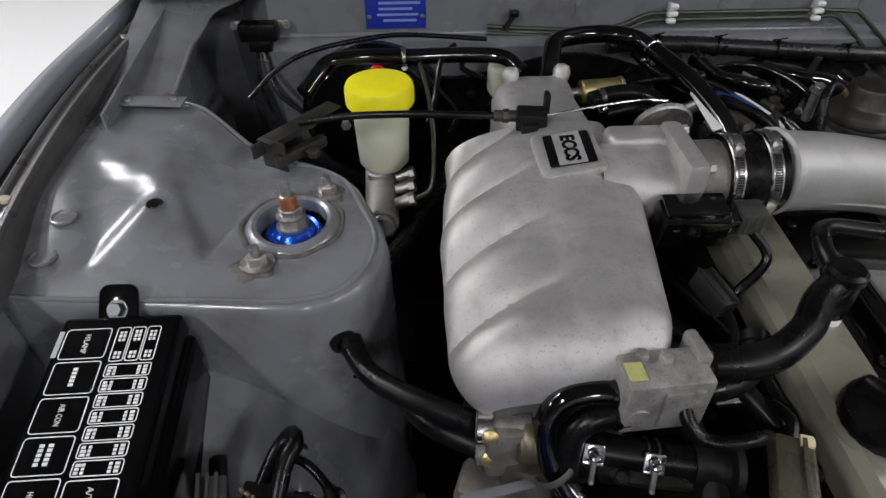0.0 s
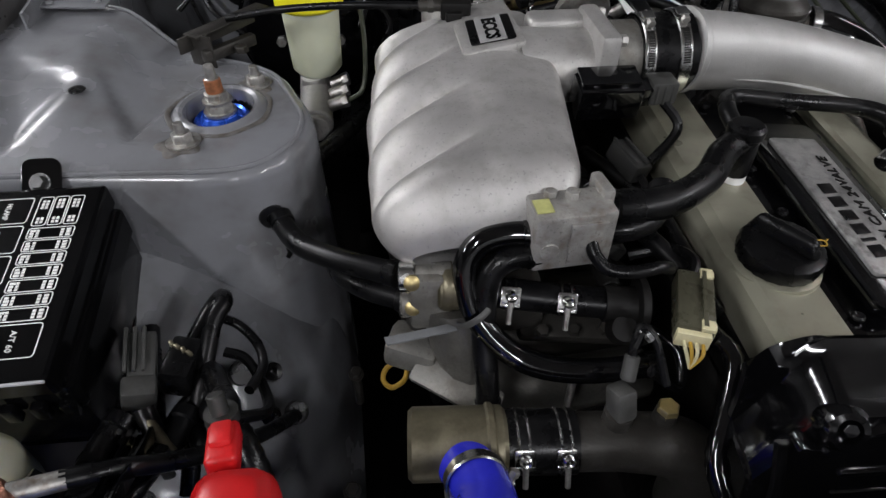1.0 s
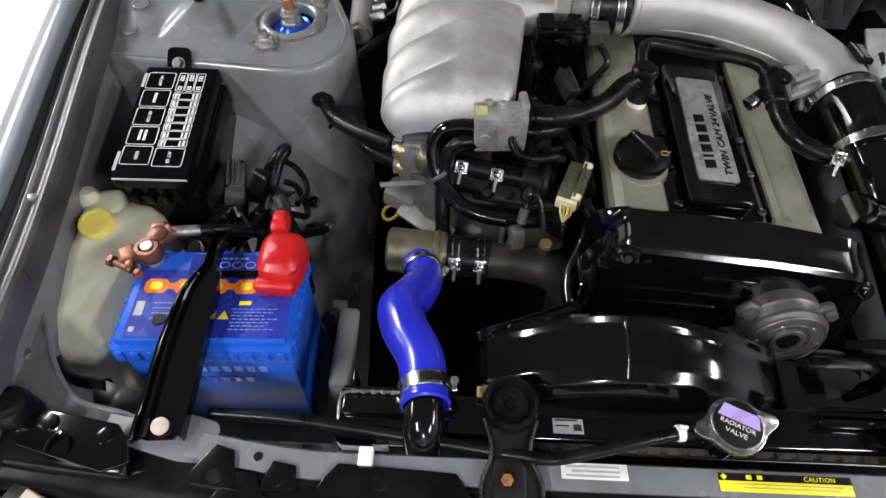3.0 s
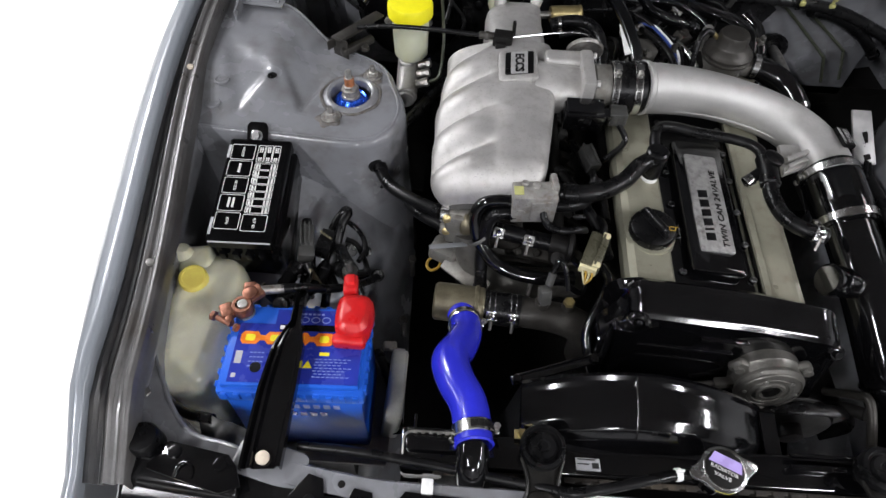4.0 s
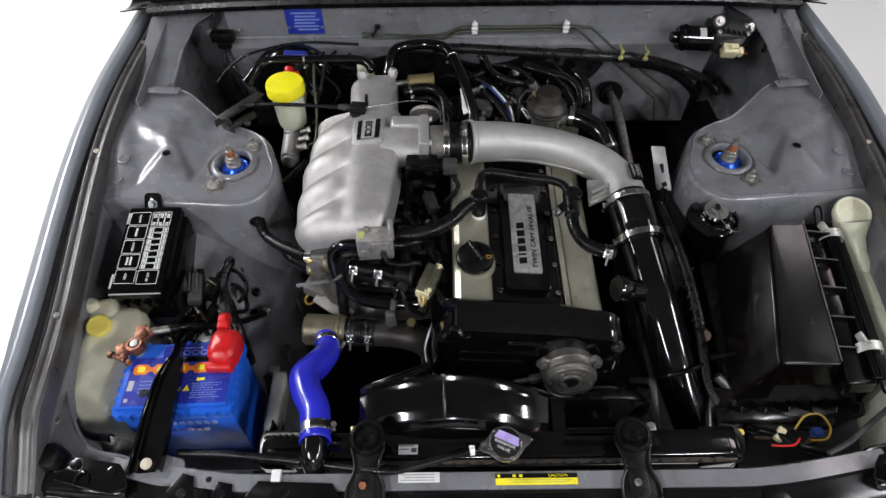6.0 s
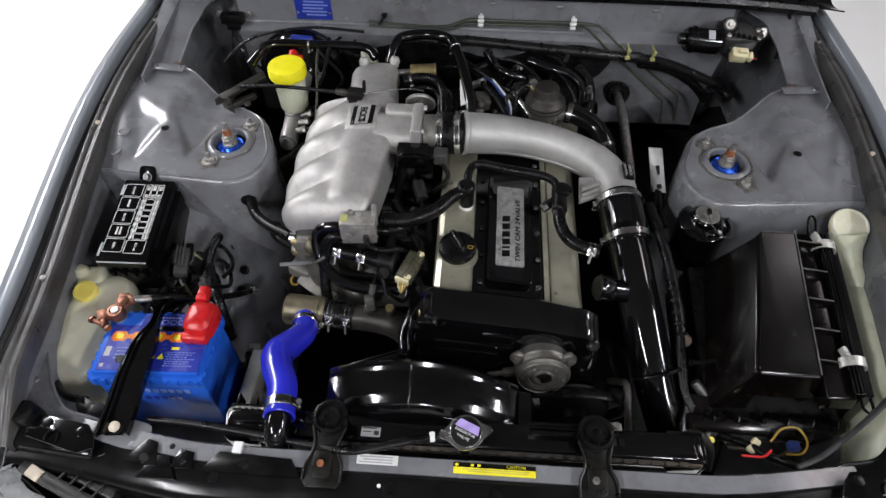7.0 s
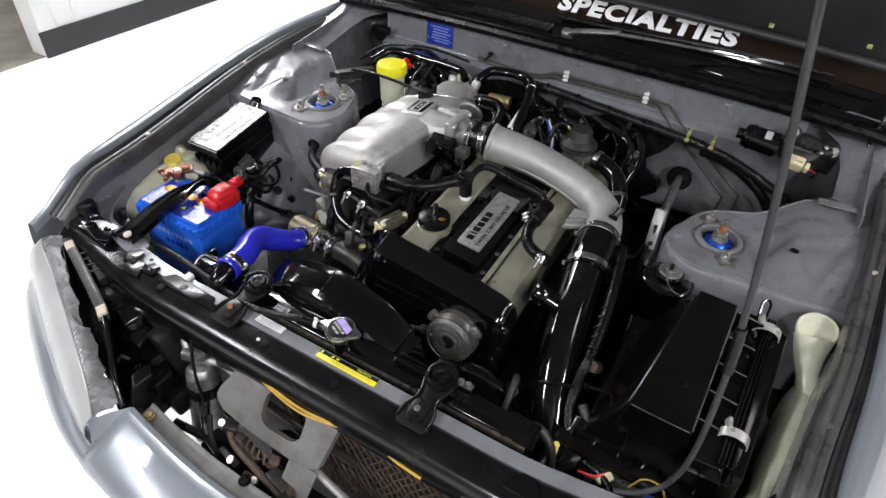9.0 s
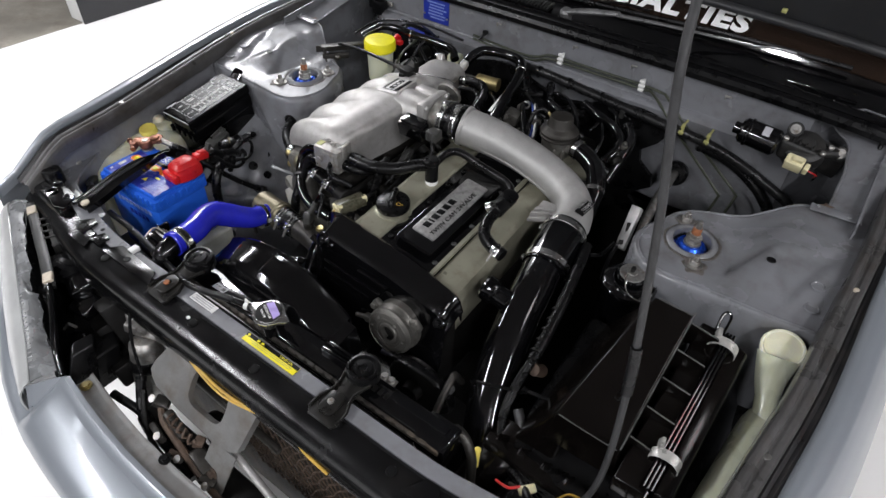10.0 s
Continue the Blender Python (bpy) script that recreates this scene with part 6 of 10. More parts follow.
part("lid", join(fuse_block((0.004, 0.0, -0.012), (0.098, 0.190, 0.024), 0.004), fuse_block((0.050, 0.0, -0.040), (0.018, 0.180, 0.034), 0.006)), COVER_PLASTIC, fuse, angle=14)
part("base", join(fuse_block((0.006, 0.0, -0.065), (0.100, 0.176, 0.09), 0.006), fuse_block((0.014, -0.02, -0.12), (0.085, 0.12, 0.05), 0.008)), COVER_PLASTIC, fuse)
for k in range(5):
    part("latch", fuse_block((-0.03 + 0.02 * k, -0.0935, -0.045), (0.010, 0.008, 0.018), 0.002), COVER_PLASTIC, fuse)
part("lid_edge", fuse_block((0.004, -0.0945, -0.003), (0.092, 0.0025, 0.003), 0.001), DIM_PRINT, fuse)


def cell(x0, x1, y0, y1, w=0.0009, r=0.0032):
    """A thin printed frame with round corners."""
    bm = bmesh.new()
    out, inn = rounded(x1 - x0, y1 - y0, r, 3, (x0 + x1) / 2, (y0 + y1) / 2), rounded(x1 - x0 - 2 * w, y1 - y0 - 2 * w, r - w, 3, (x0 + x1) / 2, (y0 + y1) / 2)
    a = [bm.verts.new((x, y, 0.0006)) for x, y in out]
    b = [bm.verts.new((x, y, 0.0006)) for x, y in inn]
    for k in range(len(a)):
        j = (k + 1) % len(a)
        bm.faces.new((a[k], a[j], b[j], b[k]))
    bm.transform(FM)
    return bm


for n, word in enumerate(("H/LAMP", "", "AIR CON", "", "HORN")):
    y1 = 0.082 - 0.0318 * n
    part("printed_cell", cell(-0.038, -0.001, y1 - 0.0295, y1), WHITE, fuse)
    m = FM @ pose(-0.0195, y1 - 0.0148, 0.0006, 0, 0, -90)
    if word:
        part("printed_word", lettering(word, 0.0062, m, 0.0002, 1.0, 0.0, 0.018 if len(word) > 4 else 0.012), WHITE, fuse)
    else:
        part("printed_mark", join(*[prism([(b, a), (b + 0.0026, a), (b + 0.0026, a + 0.0036), (b, a + 0.0036)], 0, 0.0003, 0, m) for a in ((-0.0018,) if n == 1 else (-0.0055, 0.001)) for b in (-0.009, -0.0055, -0.002, 0.0015, 0.005)]), WHITE, fuse)
part("printed_cell", cell(0.002, 0.0395, -0.0768, -0.0475), WHITE, fuse)
part("printed_word", lettering("A/T 60", 0.0062, FM @ pose(0.0207, -0.062, 0.0006, 0, 0, -90), 0.0002, 1.0, 0.0, 0.018), WHITE, fuse)
for n in range(7):
    y1 = 0.0465 - 0.0133 * n
    part("printed_cell", cell(0.003, 0.039, y1 - 0.0122, y1, 0.0009, 0.0025), WHITE, fuse)
    part("printed_mark", join(*[prism([(x, y1 - 0.0104 + h), (x + w, y1 - 0.0104 + h), (x + w, y1 - 0.0082 + h), (x, y1 - 0.0082 + h)], 0.0004, 0.0008, 0, FM) for h in (0, 0.0029, 0.0058) for x, w in ((0.0052, 0.003 + 0.001 * ((n + int(h * 1000)) % 2)), (0.0098 + 0.0006 * (n % 2), 0.0022), (0.0285, 0.0024), (0.0328, 0.0034))]), WHITE, fuse)
for n in range(3):
    x0 = 0.003 + 0.0122 * n
    part("printed_cell", cell(x0, x0 + 0.0115, 0.0485, 0.082, 0.0009, 0.0025), WHITE, fuse)
    part("printed_mark", join(*[prism([(x0 + b, y), (x0 + b + 0.0022, y), (x0 + b + 0.0022, y + h), (x0 + b, y + h)], 0.0004, 0.0008, 0, FM) for b in (0.003, 0.0062) for y, h in ((0.0515, 0.0025), (0.055, 0.003), (0.068, 0.0026), (0.0716, 0.003), (0.0755, 0.002 + 0.001 * (n % 2)))]), WHITE, fuse)
for y0, y1 in ((0.055, 0.080), (-0.084, -0.055)):
    part("printed_mark", prism([(-0.0435, y0), (-0.0395, y0), (-0.0395, y1), (-0.0435, y1)], 0.0004, 0.0008, 0, FM), DIM_PRINT, fuse)
fb = part("mount_bracket", join(box((-0.649, -0.104, 0.797), (0.030, 0.008, 0.026), 0.003, (20, 0, 0)), plate(rounded(0.034, 0.046, 0.009), 0.003, basis((-0.649, -0.116, 0.806), (1, 0, 0), (0, 0.72, 0.69)))), BLACK_PAINT, fuse, "black steel mounting tab")
part("bolt", join(lathe([(0.009, 0), (0.009, 0.002), (0, 0.002)], (-0.649, -0.1175, 0.8085), (0, -0.69, 0.72), 16), hexa((-0.649, -0.1185, 0.8095), (0, -0.69, 0.72), 0.0065, 0.006)), DARK_STEEL, fb)

# plugs and leads beside the fuse box
plug = thing("wiring_plug", (-0.545, -0.27, 0.70), "grey multi-pin plug with a taped black lead", "connector")
part("shell", join(box((-0.553, -0.260, 0.730), (0.021, 0.044, 0.022), 0.003, (10, 15, 12)), box((-0.550, -0.288, 0.726), (0.025, 0.018, 0.026), 0.003, (10, 15, 12)), *[box((-0.553 + 0.007 * k, -0.262, 0.748), (0.003, 0.04, 0.004), 0.001, (10, 15, 12)) for k in (-1, 0, 1)]), CONN_PALE, plug)
part("lead", tube([(-0.545, -0.30, 0.722), (-0.535, -0.325, 0.70), (-0.56, -0.345, 0.67), (-0.57, -0.32, 0.62)], 0.008, 10), RUBBER, plug)
part("pale_lead", tube([(-0.545, -0.302, 0.722), (-0.533, -0.318, 0.714), (-0.522, -0.330, 0.706)], 0.0045, 10), OLIVE_METAL, plug)
plug = thing("wiring_plug", (-0.52, -0.25, 0.70), "black plug with cream locking tabs", "connector")
part("shell", box((-0.524, -0.262, 0.722), (0.024, 0.040, 0.030), 0.004, (0, 10, -8)), BLACK_PLASTIC, plug)
for k in range(4):
    part("locking_tab", box((-0.530 + 0.005 * k, -0.252 - 0.003 * k, 0.739 - 0.001 * k), (0.0035, 0.006, 0.004), 0.001, (0, 0, 30 + 20 * (k % 2))), OLIVE_METAL, plug, "yellowed locking tab")
part("lead", tube([(-0.520, -0.242, 0.722), (-0.512, -0.212, 0.725), (-0.500, -0.20, 0.735), (-0.494, -0.215, 0.742), (-0.502, -0.235, 0.735), (-0.515, -0.30, 0.69), (-0.52, -0.34, 0.66)], 0.0075, 10), RUBBER, plug)
hose("wiring", [(-0.495, -0.245, 0.715), (-0.478, -0.25, 0.71), (-0.462, -0.275, 0.705), (-0.452, -0.31, 0.72), (-0.462, -0.345, 0.765)], 0.0045, "thin black taped wire to the terminal", seg=8)
hose("wiring", [(-0.57, -0.20, 0.70), (-0.54, -0.32, 0.70), (-0.56, -0.37, 0.70), (-0.60, -0.36, 0.74)], 0.008, "black taped battery wiring behind the battery", seg=10)
hose("wiring", [(-0.50, -0.29, 0.70), (-0.47, -0.33, 0.72), (-0.455, -0.36, 0.69), (-0.46, -0.36, 0.62)], 0.011, "black corrugated wiring conduit", seg=12, steps=10, ripple=0.08)
for x, y, z in ((-0.51, -0.165, 0.652), (-0.475, -0.20, 0.625), (-0.478, -0.235, 0.60)):
    part("panel_grommet", lathe([(0.010, -0.002), (0.009, 0.005), (0.004, 0.006), (0, 0.003)], (x, y, z), (0.2, -0.6, 0.8), 16), RUBBER, tower_l)

# ---- washer bottle ----
wash = thing("washer_bottle", (-0.69, -0.38, 0.50), "yellowed translucent washer bottle with a yellow cap", "washer bottle")


def wash_tank(u, v):
    rows = [(0.50, 0.050, 0.100, -0.685, -0.41), (0.52, 0.058, 0.112, -0.686, -0.405), (0.64, 0.060, 0.116, -0.690, -0.400), (0.690, 0.058, 0.108, -0.692, -0.392), (0.712, 0.050, 0.090, -0.694, -0.380), (0.724, 0.036, 0.055, -0.698, -0.365), (0.733, 0.024, 0.025, -0.700, -0.357), (0.737, 0.015, 0.015, -0.700, -0.354)]
    k = v * (len(rows) - 1)
    i = min(int(k), len(rows) - 2)
    z, rx, ry, x, y = (rows[i][n] + (rows[i + 1][n] - rows[i][n]) * (k - i) for n in range(5))
    a = 2 * math.pi * u
    c, s = math.cos(a), math.sin(a)
    sq = (abs(c) ** 3.2 + abs(s) ** 3.2) ** (-1 / 3.2)
    return (x + rx * c * sq, y + ry * s * sq, z)


part("tank", sheet(wash_tank, 40, 36), MILK_OLD, wash, angle=60)
part("spout", join(lathe([(0.017, -0.03), (0.015, 0.0), (0.010, 0.008), (0, 0.010)], (-0.733, -0.305, 0.738), (0.1, 0.2, 1), 18), box((-0.715, -0.310, 0.715), (0.05, 0.05, 0.04), 0.012, (0, 0, 10), 3)), MILK_OLD, wash)
part("cap", lathe([(0.0195, -0.004), (0.0207, 0.001), (0.0207, 0.012), (0.0190, 0.0150), (0.015, 0.0155), (0.0145, 0.0145), (0, 0.0145)], (-0.7005, -0.354, 0.734), (0.05, -0.16, 1), 36, 0, 0.01, 18), YELLOW_OLD, wash, "yellow screw cap")
hose("washer_hose", [(-0.752, -0.36, 0.72), (-0.745, -0.42, 0.70), (-0.72, -0.50, 0.68), (-0.67, -0.54, 0.70), (-0.62, -0.555, 0.72)], 0.007, "black rubber hose round the washer bottle", seg=10)

# ---- brake reservoir ----
res = thing("brake_reservoir", (-0.43, 0.19, 0.70), "milky brake fluid reservoir with a bright yellow cap", "brake reservoir")
RC = Vector((-0.430, 0.199, 0.0))
part("tank", lathe([(0.0, 0.752), (0.026, 0.752), (0.0325, 0.760), (0.034, 0.80), (0.036, 0.840), (0.035, 0.845), (0, 0.845)], RC, (0, 0, 1), 32), MILK, res)
part("cap", lathe([(0.040, 0.840), (0.0425, 0.843), (0.0425, 0.862), (0.040, 0.8675), (0.034, 0.869), (0.0, 0.869)], RC, (0, 0, 1), 60, 0, 0.008, 30), YELLOW, res, "ribbed yellow cap")
master = thing("brake_master_cylinder", (-0.43, 0.13, 0.70), "cast aluminium brake master cylinder", "master cylinder")
part("body", join(rod((-0.432, 0.105, 0.722), (-0.445, 0.36, 0.735), 0.021, seg=20), rod((-0.432, 0.095, 0.722), (-0.432, 0.108, 0.722), 0.017, seg=18), rod((-0.437, 0.185, 0.735), (-0.437, 0.185, 0.752), 0.016, seg=16)), CAST, master)
for k in range(3):
    part("union", join(rod((-0.415, 0.13 + 0.03 * k, 0.735), (-0.395, 0.13 + 0.03 * k, 0.742), 0.008, seg=12), hexa((-0.398, 0.13 + 0.03 * k, 0.741), (1, 0, 0.3), 0.009, 0.008)), ZINC, master)
part("brake_pipe", tube([(-0.39, 0.13, 0.742), (-0.37, 0.13, 0.76), (-0.365, 0.17, 0.80), (-0.37, 0.22, 0.84), (-0.38, 0.30, 0.85)], 0.003, 8), OLIVE_LINE, master)
booster = thing("brake_booster", (-0.45, 0.37, 0.73), "round black brake booster on the firewall", "brake booster")
part("front_shell", lathe([(0, -0.024), (0.034, -0.024), (0.038, -0.019), (0.06, -0.018), (0.070, -0.012), (0.098, -0.008), (0.108, 0.004), (0.109, 0.016), (0, 0.016)], (-0.45, 0.37, 0.73), (0, 1, 0), 48), BLACK_PAINT, booster)
part("rim", lathe([(0.108, 0.012), (0.114, 0.014), (0.1155, 0.020), (0.114, 0.026), (0.108, 0.028)], (-0.45, 0.37, 0.73), (0, 1, 0), 48), BLACK_PAINT, booster)
part("rear_shell", lathe([(0.107, 0.026), (0.104, 0.05), (0, 0.05)], (-0.45, 0.37, 0.73), (0, 1, 0), 48), BLACK_PAINT, booster)
for k in (-1, 1):
    part("stud_nut", hexa((-0.45 + 0.045 * k, 0.352, 0.73), (0, -1, 0), 0.008, 0.008), ZINC, booster)

# throttle cable and its bracket
cab = thing("cable_bracket", (-0.52, 0.14, 0.80), "bent steel bracket with cable ends", "bracket")
part("channel", join(box((-0.522, 0.150, 0.842), (0.022, 0.115, 0.003), 0.001, (0, 0, -38)), box((-0.534, 0.142, 0.834), (0.003, 0.115, 0.018), 0.001, (0, 0, -38)), box((-0.548, 0.106, 0.824), (0.034, 0.003, 0.04), 0.001, (0, 0, -30)), box((-0.520, 0.120, 0.822), (0.012, 0.07, 0.014), 0.003, (0, 0, -45))), ALU_DARK, cab)
part("bolt", hexa((-0.505, 0.112, 0.820), (0, 0, 1), 0.008, 0.007), ALU_DARK, cab)
cable = thing("throttle_cable", (-0.40, 0.13, 0.85), "black sheathed throttle cable with a bare steel end", "cable")
part("sheath", tube([(-0.52, 0.135, 0.850), (-0.46, 0.128, 0.860), (-0.40, 0.118, 0.866), (-0.345, 0.110, 0.868), (-0.292, 0.106, 0.867)], 0.0042, 10), RUBBER, cable)
part("ferrule", join(rod((-0.300, 0.107, 0.867), (-0.272, 0.105, 0.867), 0.0065, seg=12), rod((-0.290, 0.1065, 0.867), (-0.283, 0.106, 0.867), 0.0078, seg=6)), ALU_DARK, cable)
part("anchor", join(box((-0.258, 0.104, 0.864), (0.034, 0.028, 0.020), 0.003, (0, 0, -8)), box((-0.240, 0.116, 0.876), (0.006, 0.014, 0.026), 0.002), box((-0.262, 0.090, 0.858), (0.018, 0.012, 0.014), 0.002)), GRIME_SHADE, cable)
part("bare_wire", tube([(-0.245, 0.104, 0.867), (-0.19, 0.108, 0.874), (-0.14, 0.106, 0.882), (-0.112, 0.095, 0.886)], 0.0013, 6), STEEL, cable)

# relay and plate on the firewall
relay = thing("relay", (-0.614, 0.41, 0.85), "black relay on a firewall bracket", "relay")
part("case", join(box((-0.614, 0.405, 0.858), (0.056, 0.026, 0.026), 0.004), box((-0.614, 0.404, 0.838), (0.034, 0.02, 0.018), 0.003)), BLACK_PLASTIC, relay)
part("tab", join(box((-0.614, 0.42, 0.862), (0.085, 0.003, 0.012), 0.001), hexa((-0.574, 0.418, 0.862), (0, -1, 0), 0.006, 0.005), hexa((-0.652, 0.418, 0.862), (0, -1, 0), 0.006, 0.005)), ZINC, relay)
part("lead", tube([(-0.612, 0.40, 0.83), (-0.605, 0.385, 0.80), (-0.59, 0.37, 0.77), (-0.55, 0.36, 0.74)], 0.004, 8), RUBBER, relay)
part("lead", tube([(-0.620, 0.40, 0.83), (-0.618, 0.37, 0.79), (-0.60, 0.34, 0.76)], 0.003, 8), RUBBER, relay)
idp = thing("chassis_plate", (-0.412, 0.428, 0.85), "blue enamel identification plate on the firewall", "plate")
part("plate", box((-0.412, 0.4255, 0.883), (0.090, 0.002, 0.066), 0.0006), BLUE_PLATE, idp)
part("plate_bars", join(*[box((-0.412 + 0.003 * (k % 3), 0.4242, 0.905 - 0.0085 * k), (0.062 - 0.012 * (k % 2), 0.0006, 0.0035), 0) for k in range(6)]), LILAC_PALE, idp)
for x in (-0.452, -0.372):
    part("rivet", lathe([(0.0035, 0), (0.003, 0.0015), (0, 0.002)], (x, 0.4243, 0.868), (0, -1, 0), 10), ZINC, idp)

for pts, r in (([(-0.505, -0.215, 0.728), (-0.485, -0.222, 0.722), (-0.468, -0.240, 0.715), (-0.462, -0.262, 0.712), (-0.468, -0.29, 0.72)], 0.0042), ([(-0.56, -0.30, 0.715), (-0.575, -0.335, 0.71), (-0.57, -0.37, 0.72), (-0.55, -0.40, 0.75)], 0.012), ([(-0.52, -0.29, 0.70), (-0.53, -0.33, 0.705), (-0.55, -0.37, 0.73), (-0.56, -0.40, 0.757)], 0.010), ([(-0.48, -0.30, 0.69), (-0.50, -0.27, 0.70), (-0.525, -0.28, 0.695), (-0.545, -0.31, 0.68)], 0.0065), ([(-0.50, -0.33, 0.70), (-0.515, -0.30, 0.69), (-0.53, -0.27, 0.67)], 0.008)):
    hose("wiring", pts, r, "black taped wiring beside the fuse box", RUBBER, 12, 8, ripple=0.04)
for x, y, z in ((-0.497, -0.222, 0.655), (-0.452, -0.240, 0.610), (-0.60, -0.19, 0.70)):
    solo("panel_grommet", lathe([(0.012, 0.0), (0.011, 0.005), (0.006, 0.006), (0, 0.004)], (x, y, z), (0.5, -0.5, 0.7), 16), RUBBER, (x, y, z), "black rubber plug in the inner fender", "grommet")

# ---- cooling ----
stat = thing("thermostat_housing", (-0.30, -0.325, 0.65), "brass-grey thermostat housing with a coolant outlet", "thermostat housing")
part("barrel", join(rod((-0.347, -0.322, 0.672), (-0.268, -0.328, 0.672), 0.030, seg=32), lathe([(0.030, 0), (0.0325, 0.002), (0.0325, 0.006), (0.030, 0.008)], (-0.285, -0.327, 0.672), (1, -0.07, 0), 32)), OLIVE_METAL, stat)
part("outlet", rod((-0.300, -0.33, 0.674), (-0.300, -0.375, 0.678), 0.0225, seg=24), CAST_DIRTY, stat)
part("hose_joint", tube([(-0.272, -0.327, 0.672), (-0.245, -0.330, 0.672), (-0.212, -0.333, 0.672)], 0.0265, 24), RUBBER, stat, "black rubber joint")
part("pipe", join(tube([(-0.216, -0.333, 0.672), (-0.170, -0.338, 0.672), (-0.130, -0.345, 0.668), (-0.105, -0.35, 0.64), (-0.10, -0.35, 0.58)], [0.024, 0.024, 0.026, 0.027, 0.027], 24), lathe([(0.012, 0), (0.012, 0.018), (0, 0.018)], (-0.180, -0.332, 0.690), (0, 0, 1), 16), lathe([(0.010, 0), (0.009, 0.016), (0, 0.016)], (-0.142, -0.335, 0.692), (0, 0, 1), 16)), ALU_DARK, stat, "blackened cast coolant pipe")
part("temperature_sensor", join(box((-0.180, -0.330, 0.718), (0.018, 0.020, 0.028), 0.004, (-20, 0, 15)), rod((-0.176, -0.322, 0.735), (-0.172, -0.312, 0.752), 0.006, seg=10)), CONN_PALE, stat, "grey sensor plug")
part("brass_sensor", hexa((-0.142, -0.335, 0.706), (0, 0, 1), 0.009, 0.008), BRASS, stat)
part("sensor_lead", tube([(-0.173, -0.313, 0.750), (-0.165, -0.300, 0.770), (-0.155, -0.310, 0.762), (-0.148, -0.330, 0.735)], 0.0035, 8), RUBBER, stat)
part("lead_foil", tube([(-0.170, -0.308, 0.757), (-0.164, -0.303, 0.768), (-0.158, -0.308, 0.764)], 0.0042, 8), BLACK_PAINT, stat)
spring_clamp((-0.256, -0.329, 0.672), (1, -0.07, 0), 0.0268, (0, -0.85, 0.5))
spring_clamp((-0.223, -0.332, 0.672), (1, -0.07, 0), 0.0268, (0, -0.85, 0.5))

rh = thing("radiator_hose", (-0.30, -0.46, 0.71), "glossy blue silicone radiator hose in an S bend", "hose")
RH = [(-0.307, -0.338, 0.672), (-0.298, -0.364, 0.686), (-0.295, -0.392, 0.698), (-0.304, -0.426, 0.720), (-0.316, -0.460, 0.741), (-0.308, -0.492, 0.750), (-0.290, -0.528, 0.755), (-0.282, -0.578, 0.758)]
part("hose_body", tube(RH, [0.0225, 0.0225, 0.0228, 0.0250, 0.0265, 0.0255, 0.0245, 0.0240], 36, 10), BLUE_HOSE, rh, angle=70)
part("hose_lip", lathe([(0.0238, 0), (0.0250, 0.002), (0.0225, 0.004), (0.0205, 0)], RH[-1], (0.1, -1, 0.1), 36), BLUE_HOSE, rh)
part("hose_lip", lathe([(0.0225, 0), (0.0238, 0.002), (0.0205, 0.004), (0.0195, 0)], RH[0], (0, 1, -0.4), 36), BLUE_HOSE, rh)
hose_clamp((-0.2985, -0.366, 0.687), (0.1, -1, 0.48), 0.0232, 155, 0.011)
hose_clamp((-0.284, -0.562, 0.757), (0.16, -1, 0.06), 0.0248, 175, 0.016)

rad = thing("radiator", (0.0, -0.575, 0.30), "black-painted radiator with a rolled top tank", "radiator")
part("top_tank", box((0.0, -0.578, 0.715), (0.735, 0.046, 0.040), 0.007, (0, 0, 0), 3), BLACK_PAINT, rad)
part("tank_cap", box((-0.345, -0.578, 0.712), (0.055, 0.052, 0.048), 0.005), BLACK_PAINT, rad)
part("tank_cap", box((0.348, -0.578, 0.712), (0.052, 0.052, 0.044), 0.003), BLACK_PAINT, rad)
part("end_fin", box((0.376, -0.578, 0.708), (0.004, 0.050, 0.050), 0.001), BLACK_PAINT, rad)
part("core", box((0.0, -0.580, 0.50), (0.70, 0.030, 0.40), 0.003), GRIME_SHADE, rad)
part("neck", tube([(-0.283, -0.606, 0.712), (-0.283, -0.606, 0.732), (-0.283, -0.598, 0.750), (-0.284, -0.566, 0.757), (-0.284, -0.538, 0.757)], 0.0202, 24, 6), BLACK_PAINT, rad)
part("neck_bracket", join(box((-0.315, -0.560, 0.738), (0.10, 0.003, 0.026), 0.001), box((-0.355, -0.552, 0.738), (0.004, 0.02, 0.03), 0.001)), BLACK_PAINT, rad)
tank_end = part("tank_end", box((-0.332, -0.5735, 0.7415), (0.066, 0.022, 0.006), 0.002), BLACK_PAINT, rad)
part("crimp_rim", tube([(-0.369, -0.598, 0.728), (-0.369, -0.578, 0.742), (-0.366, -0.566, 0.746), (-0.350, -0.562, 0.746), (-0.300, -0.562, 0.746)], 0.0016, 6, 5), ZINC, tank_end, "bare crimped edge")
for k in range(5):
    part("crimp_tooth", box((-0.355 + 0.010 * k, -0.5635, 0.7475), (0.005, 0.004, 0.002), 0.0006), ZINC, tank_end)
part("tank_seam", join(box((0.02, -0.604, 0.726), (0.70, 0.006, 0.012), 0.002), *[box((-0.31 + 0.021 * k, -0.606, 0.733), (0.013, 0.007, 0.002), 0.0006) for k in range(32)]), CORE, rad)
part("filler_neck", lathe([(0.018, 0.0), (0.018, 0.034), (0.022, 0.036), (0.022, 0.040)], (0.008, -0.592, 0.730), (0, -0.08, 1), 28), BLACK_PAINT, rad)
part("maker_bars", join(*[box((0.19 + 0.012 * k, -0.578, 0.7355), (0.008, 0.012, 0.0006), 0) for k in range(6)]), GRIME_SHADE, rad)
